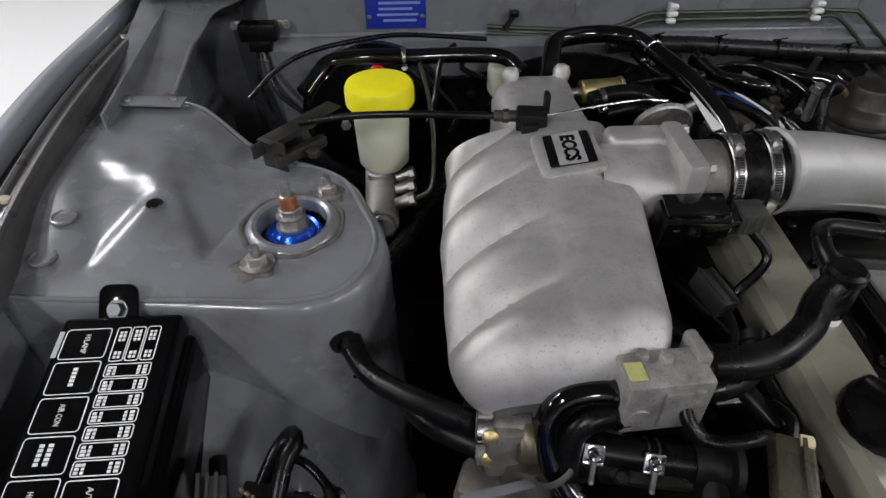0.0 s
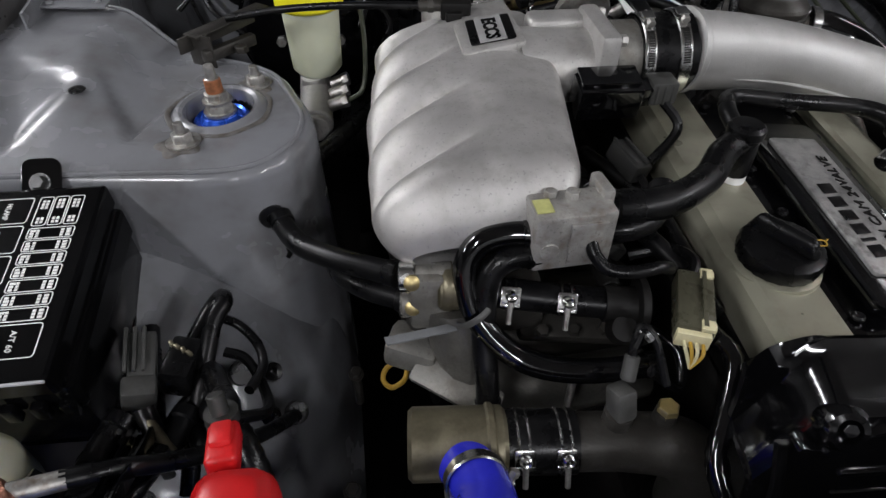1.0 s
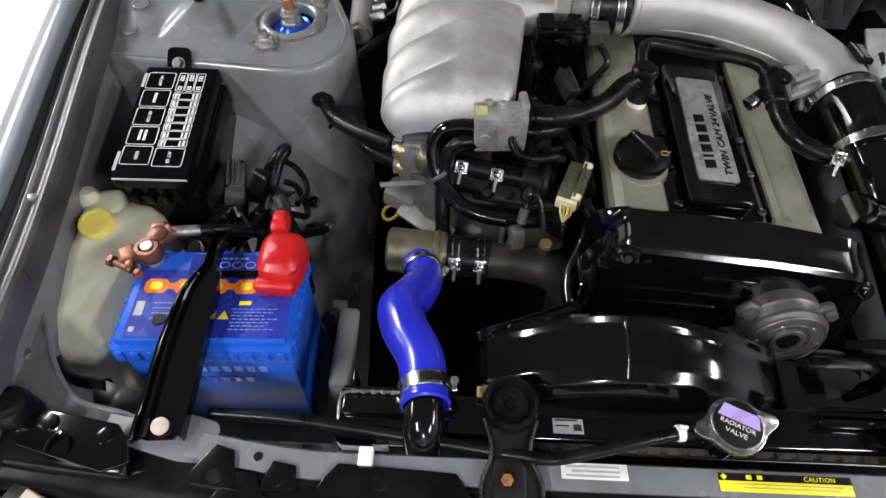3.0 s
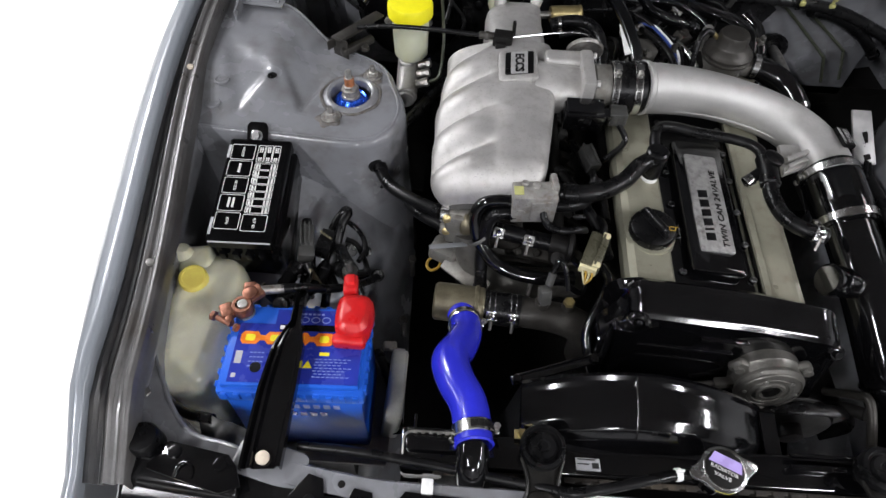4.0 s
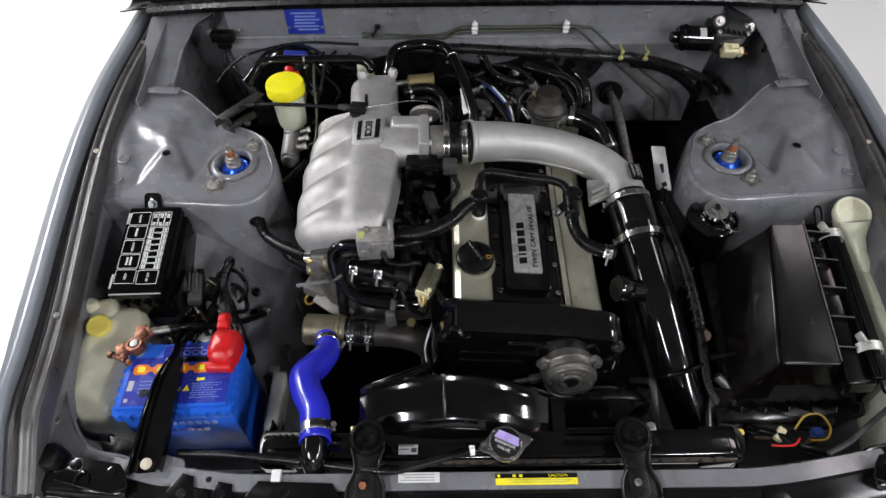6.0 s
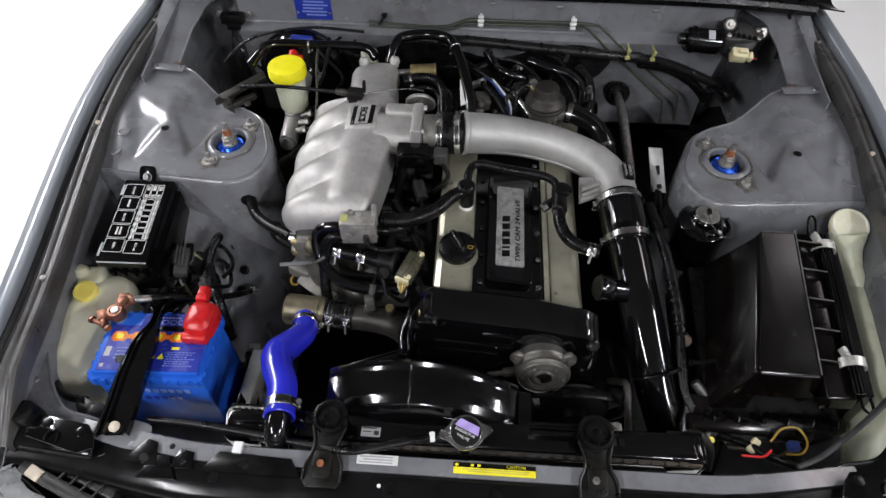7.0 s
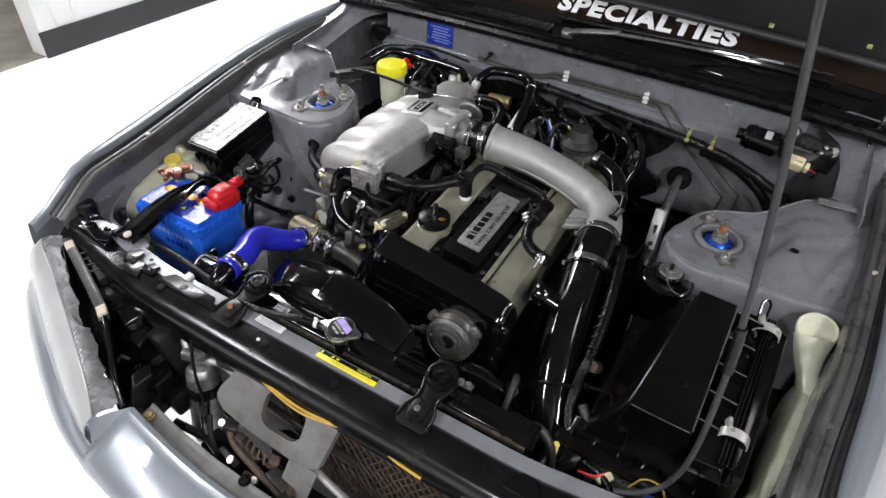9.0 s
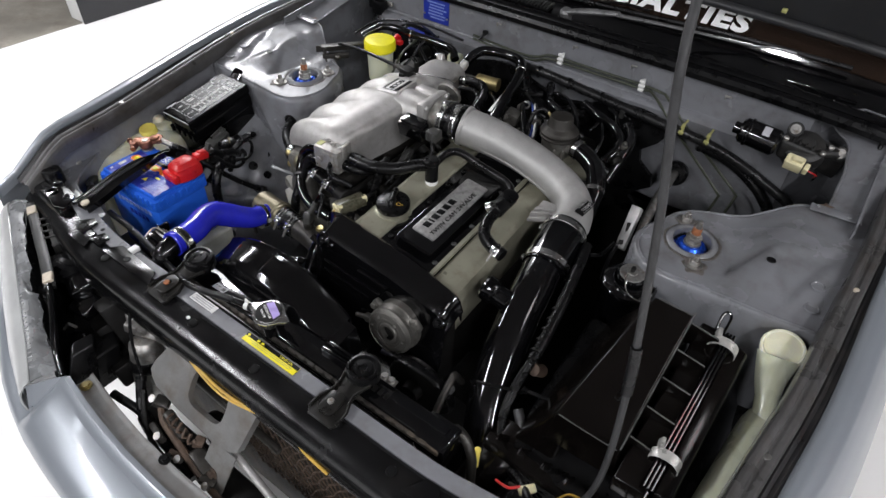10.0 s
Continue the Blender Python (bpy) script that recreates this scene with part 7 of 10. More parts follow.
sticker = part("paper_sticker", box((-0.140, -0.586, 0.7360), (0.030, 0.016, 0.001), 0, (-6, 0, 0)), DIM_PRINT, rad, "small grey sticker")
part("sticker_bars", join(box((-0.142, -0.5805, 0.7376), (0.022, 0.0016, 0.0005), 0, (-6, 0, 0)), box((-0.131, -0.5875, 0.7370), (0.008, 0.007, 0.0005), 0, (-6, 0, 0)), box((-0.146, -0.586, 0.7371), (0.014, 0.0014, 0.0005), 0, (-6, 0, 0))), CONN_GREY, sticker)
part("red_bar", box((-0.147, -0.5910, 0.7366), (0.010, 0.0014, 0.0005), 0, (-6, 0, 0)), RED, sticker)
for x in (-0.222, 0.228, 0.242):
    part("tank_bolt", join(box((x, -0.556, 0.742), (0.018, 0.012, 0.003), 0.001), hexa((x, -0.556, 0.743), (0, 0, 1), 0.006, 0.006)), BRASS if x < 0 else ZINC, rad)

cap_m = basis((0.008, -0.595, 0.7725), (1, 0, 0), (0, 1, 0.06))
ears = []
for k in range(96):
    a = 2 * math.pi * k / 96
    r = 0.0272 + 0.0135 * math.cos(a - 0.15) ** 24
    ears.append((r * math.cos(a), r * math.sin(a)))
rc = part("radiator_cap", join(prism(ears, 0, 0.007, 0.0018, cap_m), prism([(0.024 * math.cos(2 * math.pi * k / 32), 0.024 * math.sin(2 * math.pi * k / 32)) for k in range(32)], -0.010, 0.0085, 0.001, cap_m)), STEEL, rad, "chrome cap with a lilac printed disc")
disc = part("printed_disc", prism([(0.0225 * math.cos(2 * math.pi * k / 36), 0.0225 * math.sin(2 * math.pi * k / 36)) for k in range(36)], 0.0085, 0.0092, 0.0002, cap_m), GRIME_SHADE, rc, "dark printed disc with a lilac band")
part("disc_band", prism([(-0.0195, 0.002), (0.0195, 0.002), (0.016, 0.015), (-0.016, 0.015)], 0.0092, 0.0095, 0, cap_m @ pose(0, 0, 0, 0, 0, -25)), LILAC, rc)
part("disc_words", join(lettering("RADIATOR", 0.0062, cap_m @ pose(-0.001, -0.002, 0.0097, 0, 0, -25), 0.0002, 1.0, 0.0, 0.032), lettering("VALVE", 0.0062, cap_m @ pose(-0.004, -0.009, 0.0097, 0, 0, -25), 0.0002, 1.0, 0.0, 0.020)), WHITE, rc)
hose("overflow_hose", [(-0.022, -0.598, 0.762), (-0.05, -0.603, 0.768), (-0.085, -0.612, 0.768), (-0.13, -0.622, 0.762), (-0.17, -0.628, 0.760), (-0.24, -0.615, 0.745), (-0.33, -0.600, 0.735), (-0.42, -0.59, 0.735), (-0.50, -0.585, 0.73)], 0.0062, "thin black radiator overflow hose", seg=12)
hc = thing("hose_clip", (-0.042, -0.601, 0.768), "pale spring clip on the overflow hose", "clip")
part("band", lathe([(0.0065, -0.004), (0.0078, -0.003), (0.0078, 0.003), (0.0065, 0.004)], (-0.042, -0.601, 0.767), (1, 0.15, 0), 18), WHITE, hc)
part("tang", box((-0.042, -0.600, 0.777), (0.008, 0.003, 0.008), 0.001), WHITE, hc)

# fan shroud
def arc(x):
    return 0.789 - 2.1 * (x + 0.075) ** 2


shroud = thing("fan_shroud", (-0.05, -0.53, 0.45), "glossy black arched fan shroud behind the radiator", "fan shroud")


def shroud_at(u, v):
    x = -0.219 + 0.310 * u
    sec = [(-0.478, -0.05), (-0.479, -0.002), (-0.482, 0.0), (-0.485, -0.003), (-0.491, -0.007), (-0.510, -0.011), (-0.528, -0.016), (-0.540, -0.024), (-0.548, -0.036), (-0.552, -0.052), (-0.555, -0.076), (-0.557, -0.11)]
    k = v * (len(sec) - 1)
    i = min(int(k), len(sec) - 2)
    t = k - i
    y, d = sec[i][0] + (sec[i + 1][0] - sec[i][0]) * t, sec[i][1] + (sec[i + 1][1] - sec[i][1]) * t
    return (x, y - 0.008 - 0.006 * clamp01((x + 0.05) / 0.16), arc(x) + d)


part("arch", sheet(shroud_at, 40, 66, 0.003), BLACK_PAINT, shroud, angle=30)
part("seam", sheet(lambda u, v: (shroud_at(0.430 + 0.018 * u, 0.12 + 0.86 * v)[0], shroud_at(0.430, 0.12 + 0.86 * v)[1] - 0.0012 * math.sin(math.pi * u), shroud_at(0.430, 0.12 + 0.86 * v)[2] + 0.0006 + 0.0022 * math.sin(math.pi * u)), 6, 40, 0.001), BLACK_PAINT, shroud)
part("end_plate", join(sheet(lambda u, v: (0.092 + 0.021 * u, -0.500 - 0.062 * v, 0.729 - 0.010 * v - 0.002 * u), 2, 4, 0.003), sheet(lambda u, v: (0.113 + 0.012 * v, -0.500 - 0.062 * u, 0.727 - 0.010 * u - 0.05 * v), 4, 2, 0.003)), BLACK_PAINT, shroud)
part("side_wall", sheet(lambda u, v: (0.113 + 0.21 * u, -0.562, 0.712 - 0.2 * v), 4, 4, 0.003), BLACK_PAINT, shroud)
part("side_wall", sheet(lambda u, v: (-0.35 + 0.13 * u, -0.555, 0.705 - 0.2 * v), 4, 4, 0.003), BLACK_PAINT, shroud)
part("end_wall", sheet(lambda u, v: (-0.221 - 0.028 * v, -0.562 + 0.075 * u, 0.700 + 0.040 * u - 0.2 * v), 4, 4, 0.003), BLACK_PAINT, shroud)
part("rib_bar", join(box((0.145, -0.575, 0.742), (0.075, 0.008, 0.010), 0.002), box((0.16, -0.560, 0.744), (0.10, 0.006, 0.006), 0.002)), BLACK_PAINT, shroud)
solo("fan_belt", tube([(0.13, -0.45, 0.63), (0.17, -0.455, 0.648), (0.22, -0.455, 0.652), (0.27, -0.455, 0.642), (0.295, -0.455, 0.60), (0.27, -0.455, 0.56)], 0.010, 10, 8, 0.45), RUBBER, (0.2, -0.45, 0.64), "black rubber drive belt", "belt")
solo("fan_pulley", lathe([(0.0, -0.012), (0.060, -0.012), (0.064, -0.008), (0.058, 0.0), (0.064, 0.008), (0.060, 0.012), (0.02, 0.012), (0.018, 0.03), (0, 0.03)], (0.21, -0.445, 0.585), (0, -1, 0), 32), GRIME_SHADE, (0.21, -0.445, 0.585), "dark steel accessory pulley", "pulley")
tension = thing("tension_bar", (-0.16, -0.43, 0.70), "glossy black adjuster bar ahead of the engine", "bar")
part("bar", join(box((-0.165, -0.435, 0.684), (0.13, 0.015, 0.005), 0.002, (0, -14, 14)), box((-0.162, -0.4285, 0.6865), (0.12, 0.003, 0.007), 0.001, (0, -14, 14))), BLACK_PAINT, tension)
for k in (-1, 1):
    part("bolt", hexa((-0.165 + 0.054 * k, -0.436 + 0.013 * k, 0.687 + 0.013 * k), (0.24, 0, 0.97), 0.007, 0.006), BLACK_BODY, tension)

# ---- hoses round the intake front ----
hose("conduit_hose", [(-0.452, -0.095, 0.735), (-0.444, -0.050, 0.738), (-0.435, -0.004, 0.735), (-0.406, 0.070, 0.720), (-0.378, 0.156, 0.700), (-0.344, 0.234, 0.680)], 0.0115, "black corrugated conduit running back along the tower", RUBBER, 14, 14, ripple=0.07)
hose("coolant_hose", [(-0.455, -0.112, 0.752), (-0.447, -0.130, 0.748), (-0.430, -0.155, 0.748), (-0.395, -0.185, 0.755), (-0.345, -0.216, 0.762)], 0.0105, "black rubber coolant hose from the tower to the housing")
hose("coolant_hose", [(-0.40, -0.155, 0.72), (-0.392, -0.178, 0.728), (-0.372, -0.200, 0.733), (-0.335, -0.222, 0.735)], 0.0115, "short dull black coolant hose")
tj = thing("hose_union", (-0.33, -0.225, 0.70), "cast hose union with yellow-capped screws", "hose union")
part("body", join(box((-0.322, -0.222, 0.742), (0.032, 0.030, 0.060), 0.006), rod((-0.345, -0.217, 0.762), (-0.30, -0.222, 0.762), 0.013, seg=18), rod((-0.345, -0.222, 0.735), (-0.30, -0.224, 0.735), 0.013, seg=18)), CAST_DIRTY, tj)
for z in (0.766, 0.736):
    part("strap", lathe([(0.0132, -0.007), (0.0145, -0.006), (0.0145, 0.006), (0.0132, 0.007)], (-0.338, -0.220, z - 0.003), (1, -0.1, 0), 22), STEEL, tj)
    part("screw_head", lathe([(0.0068, 0), (0.0068, 0.0035), (0.004, 0.0055), (0, 0.0055)], (-0.335, -0.232, z + 0.002), (0, -1, 0.5), 14), BRASS, tj, "yellow zinc screw head")
solo("idle_valve", join(rod((-0.312, -0.222, 0.752), (-0.280, -0.226, 0.752), 0.021, seg=24), lathe([(0.0215, 0), (0.0225, 0.002), (0.0225, 0.007), (0.0215, 0.009)], (-0.308, -0.222, 0.752), (1, -0.1, 0), 24)), OLIVE_METAL, (-0.29, -0.225, 0.75), "brass-coloured round idle valve", "valve")
hose("coolant_hose", [(-0.232, -0.222, 0.803), (-0.256, -0.220, 0.803), (-0.277, -0.221, 0.797), (-0.289, -0.227, 0.782), (-0.290, -0.237, 0.762), (-0.283, -0.250, 0.742), (-0.268, -0.265, 0.725), (-0.246, -0.278, 0.712), (-0.215, -0.285, 0.704), (-0.175, -0.288, 0.702), (-0.13, -0.285, 0.702)], 0.0108, "glossy black hose curving down from the plenum", BLACK_PAINT, 16, 8)
hose("coolant_hose", [(-0.230, -0.230, 0.788), (-0.255, -0.232, 0.787), (-0.270, -0.236, 0.775), (-0.276, -0.246, 0.752), (-0.277, -0.262, 0.72), (-0.276, -0.280, 0.690), (-0.275, -0.29, 0.66)], 0.0105, "black rubber hose dropping to the housing")
hose("coolant_hose", [(-0.178, -0.214, 0.794), (-0.155, -0.214, 0.793), (-0.130, -0.205, 0.793), (-0.112, -0.185, 0.795), (-0.104, -0.165, 0.80)], 0.0105, "short black hose on the plenum block")
hose("vacuum_hose", [(-0.192, -0.236, 0.806), (-0.190, -0.247, 0.798), (-0.180, -0.256, 0.790), (-0.160, -0.260, 0.789), (-0.138, -0.257, 0.789), (-0.125, -0.25, 0.78)], 0.0055, "thin dull vacuum hose", RUBBER, 12)
inj = thing("coolant_pipe", (-0.20, -0.235, 0.72), "black rubber pipe with two bright clamps under the plenum", "pipe")
part("hose_body", tube([(-0.282, -0.225, 0.748), (-0.245, -0.232, 0.744), (-0.200, -0.240, 0.740), (-0.165, -0.246, 0.738)], 0.0135, 18), RUBBER, inj)
part("end_fitting", join(tube([(-0.172, -0.245, 0.738), (-0.14, -0.250, 0.737)], 0.016, 18), lathe([(0.016, 0), (0.025, 0.002), (0.025, 0.008), (0.016, 0.012)], (-0.146, -0.249, 0.737), (1, -0.15, 0), 22), lathe([(0.013, 0), (0.011, 0.014), (0, 0.015)], (-0.16, -0.262, 0.722), (0, -0.6, 0.8), 14)), GRIME_SHADE, inj)
spring_clamp((-0.252, -0.231, 0.745), (1, -0.15, -0.08), 0.0138)
spring_clamp((-0.205, -0.239, 0.741), (1, -0.15, -0.08), 0.0138)
zt = thing("cable_tie", (-0.31, -0.255, 0.74), "grey cable tie round the hoses", "cable tie")
part("strap", lathe([(0.0165, -0.003), (0.0175, 0), (0.0165, 0.003)], (-0.284, -0.249, 0.743), (0.5, -0.4, -0.7), 24), CONN_PALE, zt)
part("tail", join(box((-0.330, -0.260, 0.735), (0.062, 0.0085, 0.002), 0.0006, (0, 8, 16)), *[box((-0.352 + 0.005 * k, -0.2655 + 0.0014 * k, 0.7372 - 0.0006 * k), (0.0014, 0.0075, 0.0012), 0, (0, 8, 16)) for k in range(10)]), TIE_GREY, zt)
dip = thing("dipstick", (-0.35, -0.22, 0.60), "yellow wire dipstick loop", "dipstick")
part("loop", tube([(-0.338, -0.214, 0.640), (-0.348, -0.214, 0.644), (-0.362, -0.219, 0.640), (-0.366, -0.230, 0.636), (-0.358, -0.238, 0.634), (-0.346, -0.233, 0.637), (-0.341, -0.221, 0.640), (-0.328, -0.212, 0.638)], 0.0026, 10), YELLOW_WIRE, dip)
part("tube", tube([(-0.330, -0.212, 0.640), (-0.322, -0.20, 0.61), (-0.31, -0.18, 0.52)], 0.005, 10), GRIME_SHADE, dip)
conn = thing("wiring_plug", (-0.108, -0.275, 0.74), "grey plug shell with cream end caps", "connector")
CM = basis((-0.108, -0.272, 0.757), (0.78, -0.30, 0.0), (0.42, 0.9, 0.06))
part("shell", join(prism(rounded(0.030, 0.062, 0.003), -0.012, 0.010, 0.003, CM), prism([(0.004, -0.03), (0.008, -0.03), (0.008, 0.03), (0.004, 0.03)], 0.010, 0.013, 0.001, CM)), CONN_OLIVE, conn)
for y in (-0.028, 0.028):
    part("end_cap", join(prism([(0.003, y - 0.005), (0.013, y - 0.005), (0.013, y + 0.005), (0.003, y + 0.005)], 0.008, 0.0125, 0.001, CM), prism([(0.009, y - 0.002), (0.0145, y - 0.002), (0.0145, y + 0.004), (0.009, y + 0.004)], 0.0, 0.011, 0.001, CM)), CREAM, conn, "cream end cap")
part("end_cap", prism([(-0.014, -0.036), (0.012, -0.036), (0.012, -0.030), (-0.014, -0.030)], -0.010, 0.006, 0.001, CM), CREAM, conn)
for k in range(4):
    part("wire", tube([CM @ Vector((-0.008 + 0.005 * k, -0.033, -0.002)), CM @ Vector((-0.004 + 0.004 * k, -0.043, -0.008)), CM @ Vector((0.002, -0.046, -0.022))], 0.0016, 6), YELLOW_WIRE if k % 2 else CREAM, conn)
part("lead", tube([CM @ Vector((0.0, 0.03, 0.0)), CM @ Vector((0.0, 0.05, 0.004)), (-0.10, -0.20, 0.755), (-0.13, -0.19, 0.74)], 0.005, 8), RUBBER, conn)
pl2 = thing("wiring_plug", (-0.11, -0.10, 0.76), "grey sensor plug beside the plenum", "connector")
part("shell", join(box((-0.105, -0.092, 0.778), (0.022, 0.046, 0.022), 0.004, (10, 10, 20)), *[box((-0.105 + 0.006 * k, -0.092, 0.790), (0.003, 0.04, 0.004), 0.001, (10, 10, 20)) for k in (-1, 1)]), CONN_GREY, pl2)
part("lead", tube([(-0.10, -0.115, 0.775), (-0.098, -0.135, 0.765), (-0.11, -0.16, 0.74)], 0.004, 8), RUBBER, pl2)
hose("wiring", [(-0.098, -0.285, 0.74), (-0.085, -0.31, 0.735), (-0.10, -0.345, 0.715), (-0.115, -0.375, 0.69), (-0.108, -0.41, 0.665), (-0.095, -0.43, 0.64)], 0.0085, "glossy taped wiring beside the timing cover", BLACK_PAINT, 12, 10, ripple=0.1)
hose("wiring", [(-0.155, -0.10, 0.755), (-0.13, -0.15, 0.76), (-0.11, -0.19, 0.755), (-0.09, -0.23, 0.745), (-0.085, -0.27, 0.74)], 0.009, "black taped injector wiring along the engine", RUBBER, 10)
hose("wiring", [(-0.125, -0.02, 0.745), (-0.105, -0.08, 0.75), (-0.085, -0.14, 0.75), (-0.08, -0.20, 0.745)], 0.007, "thin black wiring along the cam cover", RUBBER, 10)
for k in range(5):
    inj1 = thing("fuel_injector", (-0.14, -0.17 + 0.062 * k, 0.70), "dark fuel injector under the plenum", "injector", "injectors")
    part("body", rod((-0.15, -0.17 + 0.062 * k, 0.72), (-0.115, -0.17 + 0.062 * k, 0.69), 0.010, seg=14), GRIME_SHADE, inj1)
    part("plug", box((-0.138, -0.17 + 0.062 * k, 0.732), (0.020, 0.018, 0.016), 0.003, (0, 30, 0)), CONN_GREY, inj1)
solo("fuel_rail", rod((-0.155, -0.22, 0.728), (-0.155, 0.20, 0.745), 0.010, seg=16), GRIME_SHADE, (-0.155, 0, 0.73), "dark steel fuel rail under the plenum", "fuel rail")

# ---- air cleaner ----
air = thing("air_box", (0.53, -0.33, 0.55), "black plastic air cleaner box with wire clips", "air box")


def lid_shape():
    bm = bmesh.new()
    top = [bm.verts.new(p) for p in ((0.482, -0.457, 0.762), (0.530, -0.456, 0.759), (0.583, -0.454, 0.755), (0.583, -0.206, 0.827), (0.519, -0.211, 0.834))]
    low = [bm.verts.new(p) for p in ((0.472, -0.466, 0.70), (0.530, -0.468, 0.70), (0.592, -0.466, 0.70), (0.594, -0.194, 0.745), (0.505, -0.196, 0.745))]
    bm.faces.new((top[0], top[1], top[4]))
    bm.faces.new((top[1], top[2], top[3], top[4]))
    bm.faces.new(low[::-1])
    for k in range(5):
        j = (k + 1) % 5
        bm.faces.new((top[k], low[k], low[j], top[j]))
    bmesh.ops.recalc_face_normals(bm, faces=bm.faces[:])
    bmesh.ops.bevel(bm, geom=bm.edges[:], offset=0.0022, segments=2, affect="EDGES", profile=0.5)
    return bm


part("lid", lid_shape(), DARK_PLASTIC, air, angle=14)
part("lid_slope", loft_box([(0.481, -0.454, 0.757), (0.500, -0.450, 0.755), (0.540, -0.208, 0.824), (0.516, -0.213, 0.828)], [(0.418, -0.475, 0.640), (0.50, -0.475, 0.62), (0.55, -0.190, 0.68), (0.440, -0.195, 0.68)], 0.006), DARK_PLASTIC, air)
part("base", box((0.545, -0.335, 0.61), (0.24, 0.31, 0.15), 0.012, (12, 0, 0)), BLACK_PLASTIC, air)
part("dot_mark", lathe([(0.008, 0.0), (0.0075, 0.0012), (0.006, 0.0014), (0.0055, 0.0006), (0, 0.0006)], (0.547, -0.385, 0.7775), (0, -0.29, 1), 20), BLACK_PLASTIC, air)
part("flange", loft_box([(0.592, -0.485, 0.738), (0.642, -0.482, 0.736), (0.648, -0.180, 0.800), (0.598, -0.180, 0.802)], [(0.592, -0.485, 0.70), (0.650, -0.482, 0.70), (0.655, -0.180, 0.745), (0.598, -0.180, 0.745)], 0.004), DARK_PLASTIC, air)
for k in range(5):
    y = -0.425 + 0.052 * k
    z = 0.757 + 0.29 * (y + 0.454)
    rib = part("rib", prism([(0, -0.003), (0.047, -0.010), (0.047, -0.032), (0, -0.05)], 0, 0.003, 0.0008, basis((0.586, y, z), (1, 0, 0), (0, 0, 1))), DARK_PLASTIC, air)
    # pale rod stands in for the glint along the rib's top
    part("rib_glint", rod((0.587, y - 0.0015, z - 0.0025), (0.632, y - 0.0015, z - 0.0095), 0.0013, seg=6), EDGE_WEAR_GLINT, rib, "grey line for the light caught on the rib edge")
# lid edges: wear, drawn pale to hold their highlight too
part("worn_glint_edge", tube([(0.584, -0.452, 0.7565), (0.584, -0.33, 0.7915), (0.584, -0.209, 0.8265), (0.579, -0.2065, 0.8275), (0.525, -0.2095, 0.8335)], 0.0013, 6, 4), EDGE_WEAR_GLINT, air, "scuffed grey lid edge with its highlight painted in")
part("worn_glint_edge", tube([(0.486, -0.4575, 0.7610), (0.530, -0.4575, 0.7585), (0.580, -0.4555, 0.7550)], 0.0011, 6, 4), EDGE_WEAR_GLINT, air, "scuffed grey lid edge with its highlight painted in")
part("rim_bar", join(*[tube([(0.632 + 0.006 * k, -0.478, 0.747), (0.634 + 0.006 * k, -0.40, 0.763), (0.640 + 0.005 * k, -0.188, 0.809)], 0.0022, 8) for k in range(3)]), BLACK_PAINT, air)
for y in (-0.428, -0.215):
    z = 0.765 + 0.215 * (y + 0.40)
    c = part("spring_clip", sheet(lambda u, v: (0.642 - 0.023 * math.cos(math.pi * (0.06 + 1.0 * u)), y - 0.007 + 0.015 * v, z - 0.007 + 0.29 * 0.015 * (v - 0.5) + 0.017 * math.sin(math.pi * (0.06 + 1.0 * u))), 14, 2, 0.0014), CLIP_STEEL, air, "pale steel spring clip")
    part("clip_tongue", box((0.628, y + 0.014, z + 0.008), (0.006, 0.02, 0.014), 0.002, (0, 20, 10)), CLIP_STEEL, c)
for bm in (tube([(0.622, -0.188, 0.806), (0.621, -0.168, 0.822), (0.628, -0.160, 0.826), (0.634, -0.168, 0.822), (0.634, -0.190, 0.808)], 0.0024, 8), tube([(0.640, -0.482, 0.745), (0.640, -0.500, 0.742), (0.648, -0.506, 0.740), (0.655, -0.50, 0.742), (0.655, -0.482, 0.745)], 0.0024, 8)):
    part("wire_handle", bm, BLACK_PAINT, air)
part("lower_wall", loft_box([(0.648, -0.478, 0.745), (0.672, -0.475, 0.735), (0.680, -0.190, 0.790), (0.652, -0.188, 0.800)], [(0.650, -0.478, 0.60), (0.685, -0.475, 0.58), (0.69, -0.190, 0.60), (0.652, -0.188, 0.60)], 0.005), DARK_PLASTIC, air)
for y, z in ((-0.27, 0.772), (-0.40, 0.744)):
    part("rivet", lathe([(0.0032, 0), (0.003, 0.0015), (0, 0.002)], (0.668, y, z - 0.004), (0.4, -0.2, 1), 10), WHITE, air)
for k in range(6):
    part("base_rib", box((0.42 + 0.04 * k, -0.492, 0.672), (0.003, 0.012, 0.07), 0.001, (35, 0, -8)), DARK_PLASTIC, air)
part("snorkel", join(tube([(0.43, -0.44, 0.62), (0.42, -0.50, 0.60), (0.40, -0.56, 0.55)], 0.045, 18), box((0.50, -0.495, 0.640), (0.22, 0.03, 0.02), 0.006, (30, 4, 0))), DARK_PLASTIC, air)

# ---- overflow bottle ----
fil = thing("overflow_bottle", (0.71, -0.35, 0.45), "cream translucent overflow bottle with an open spout", "overflow bottle")


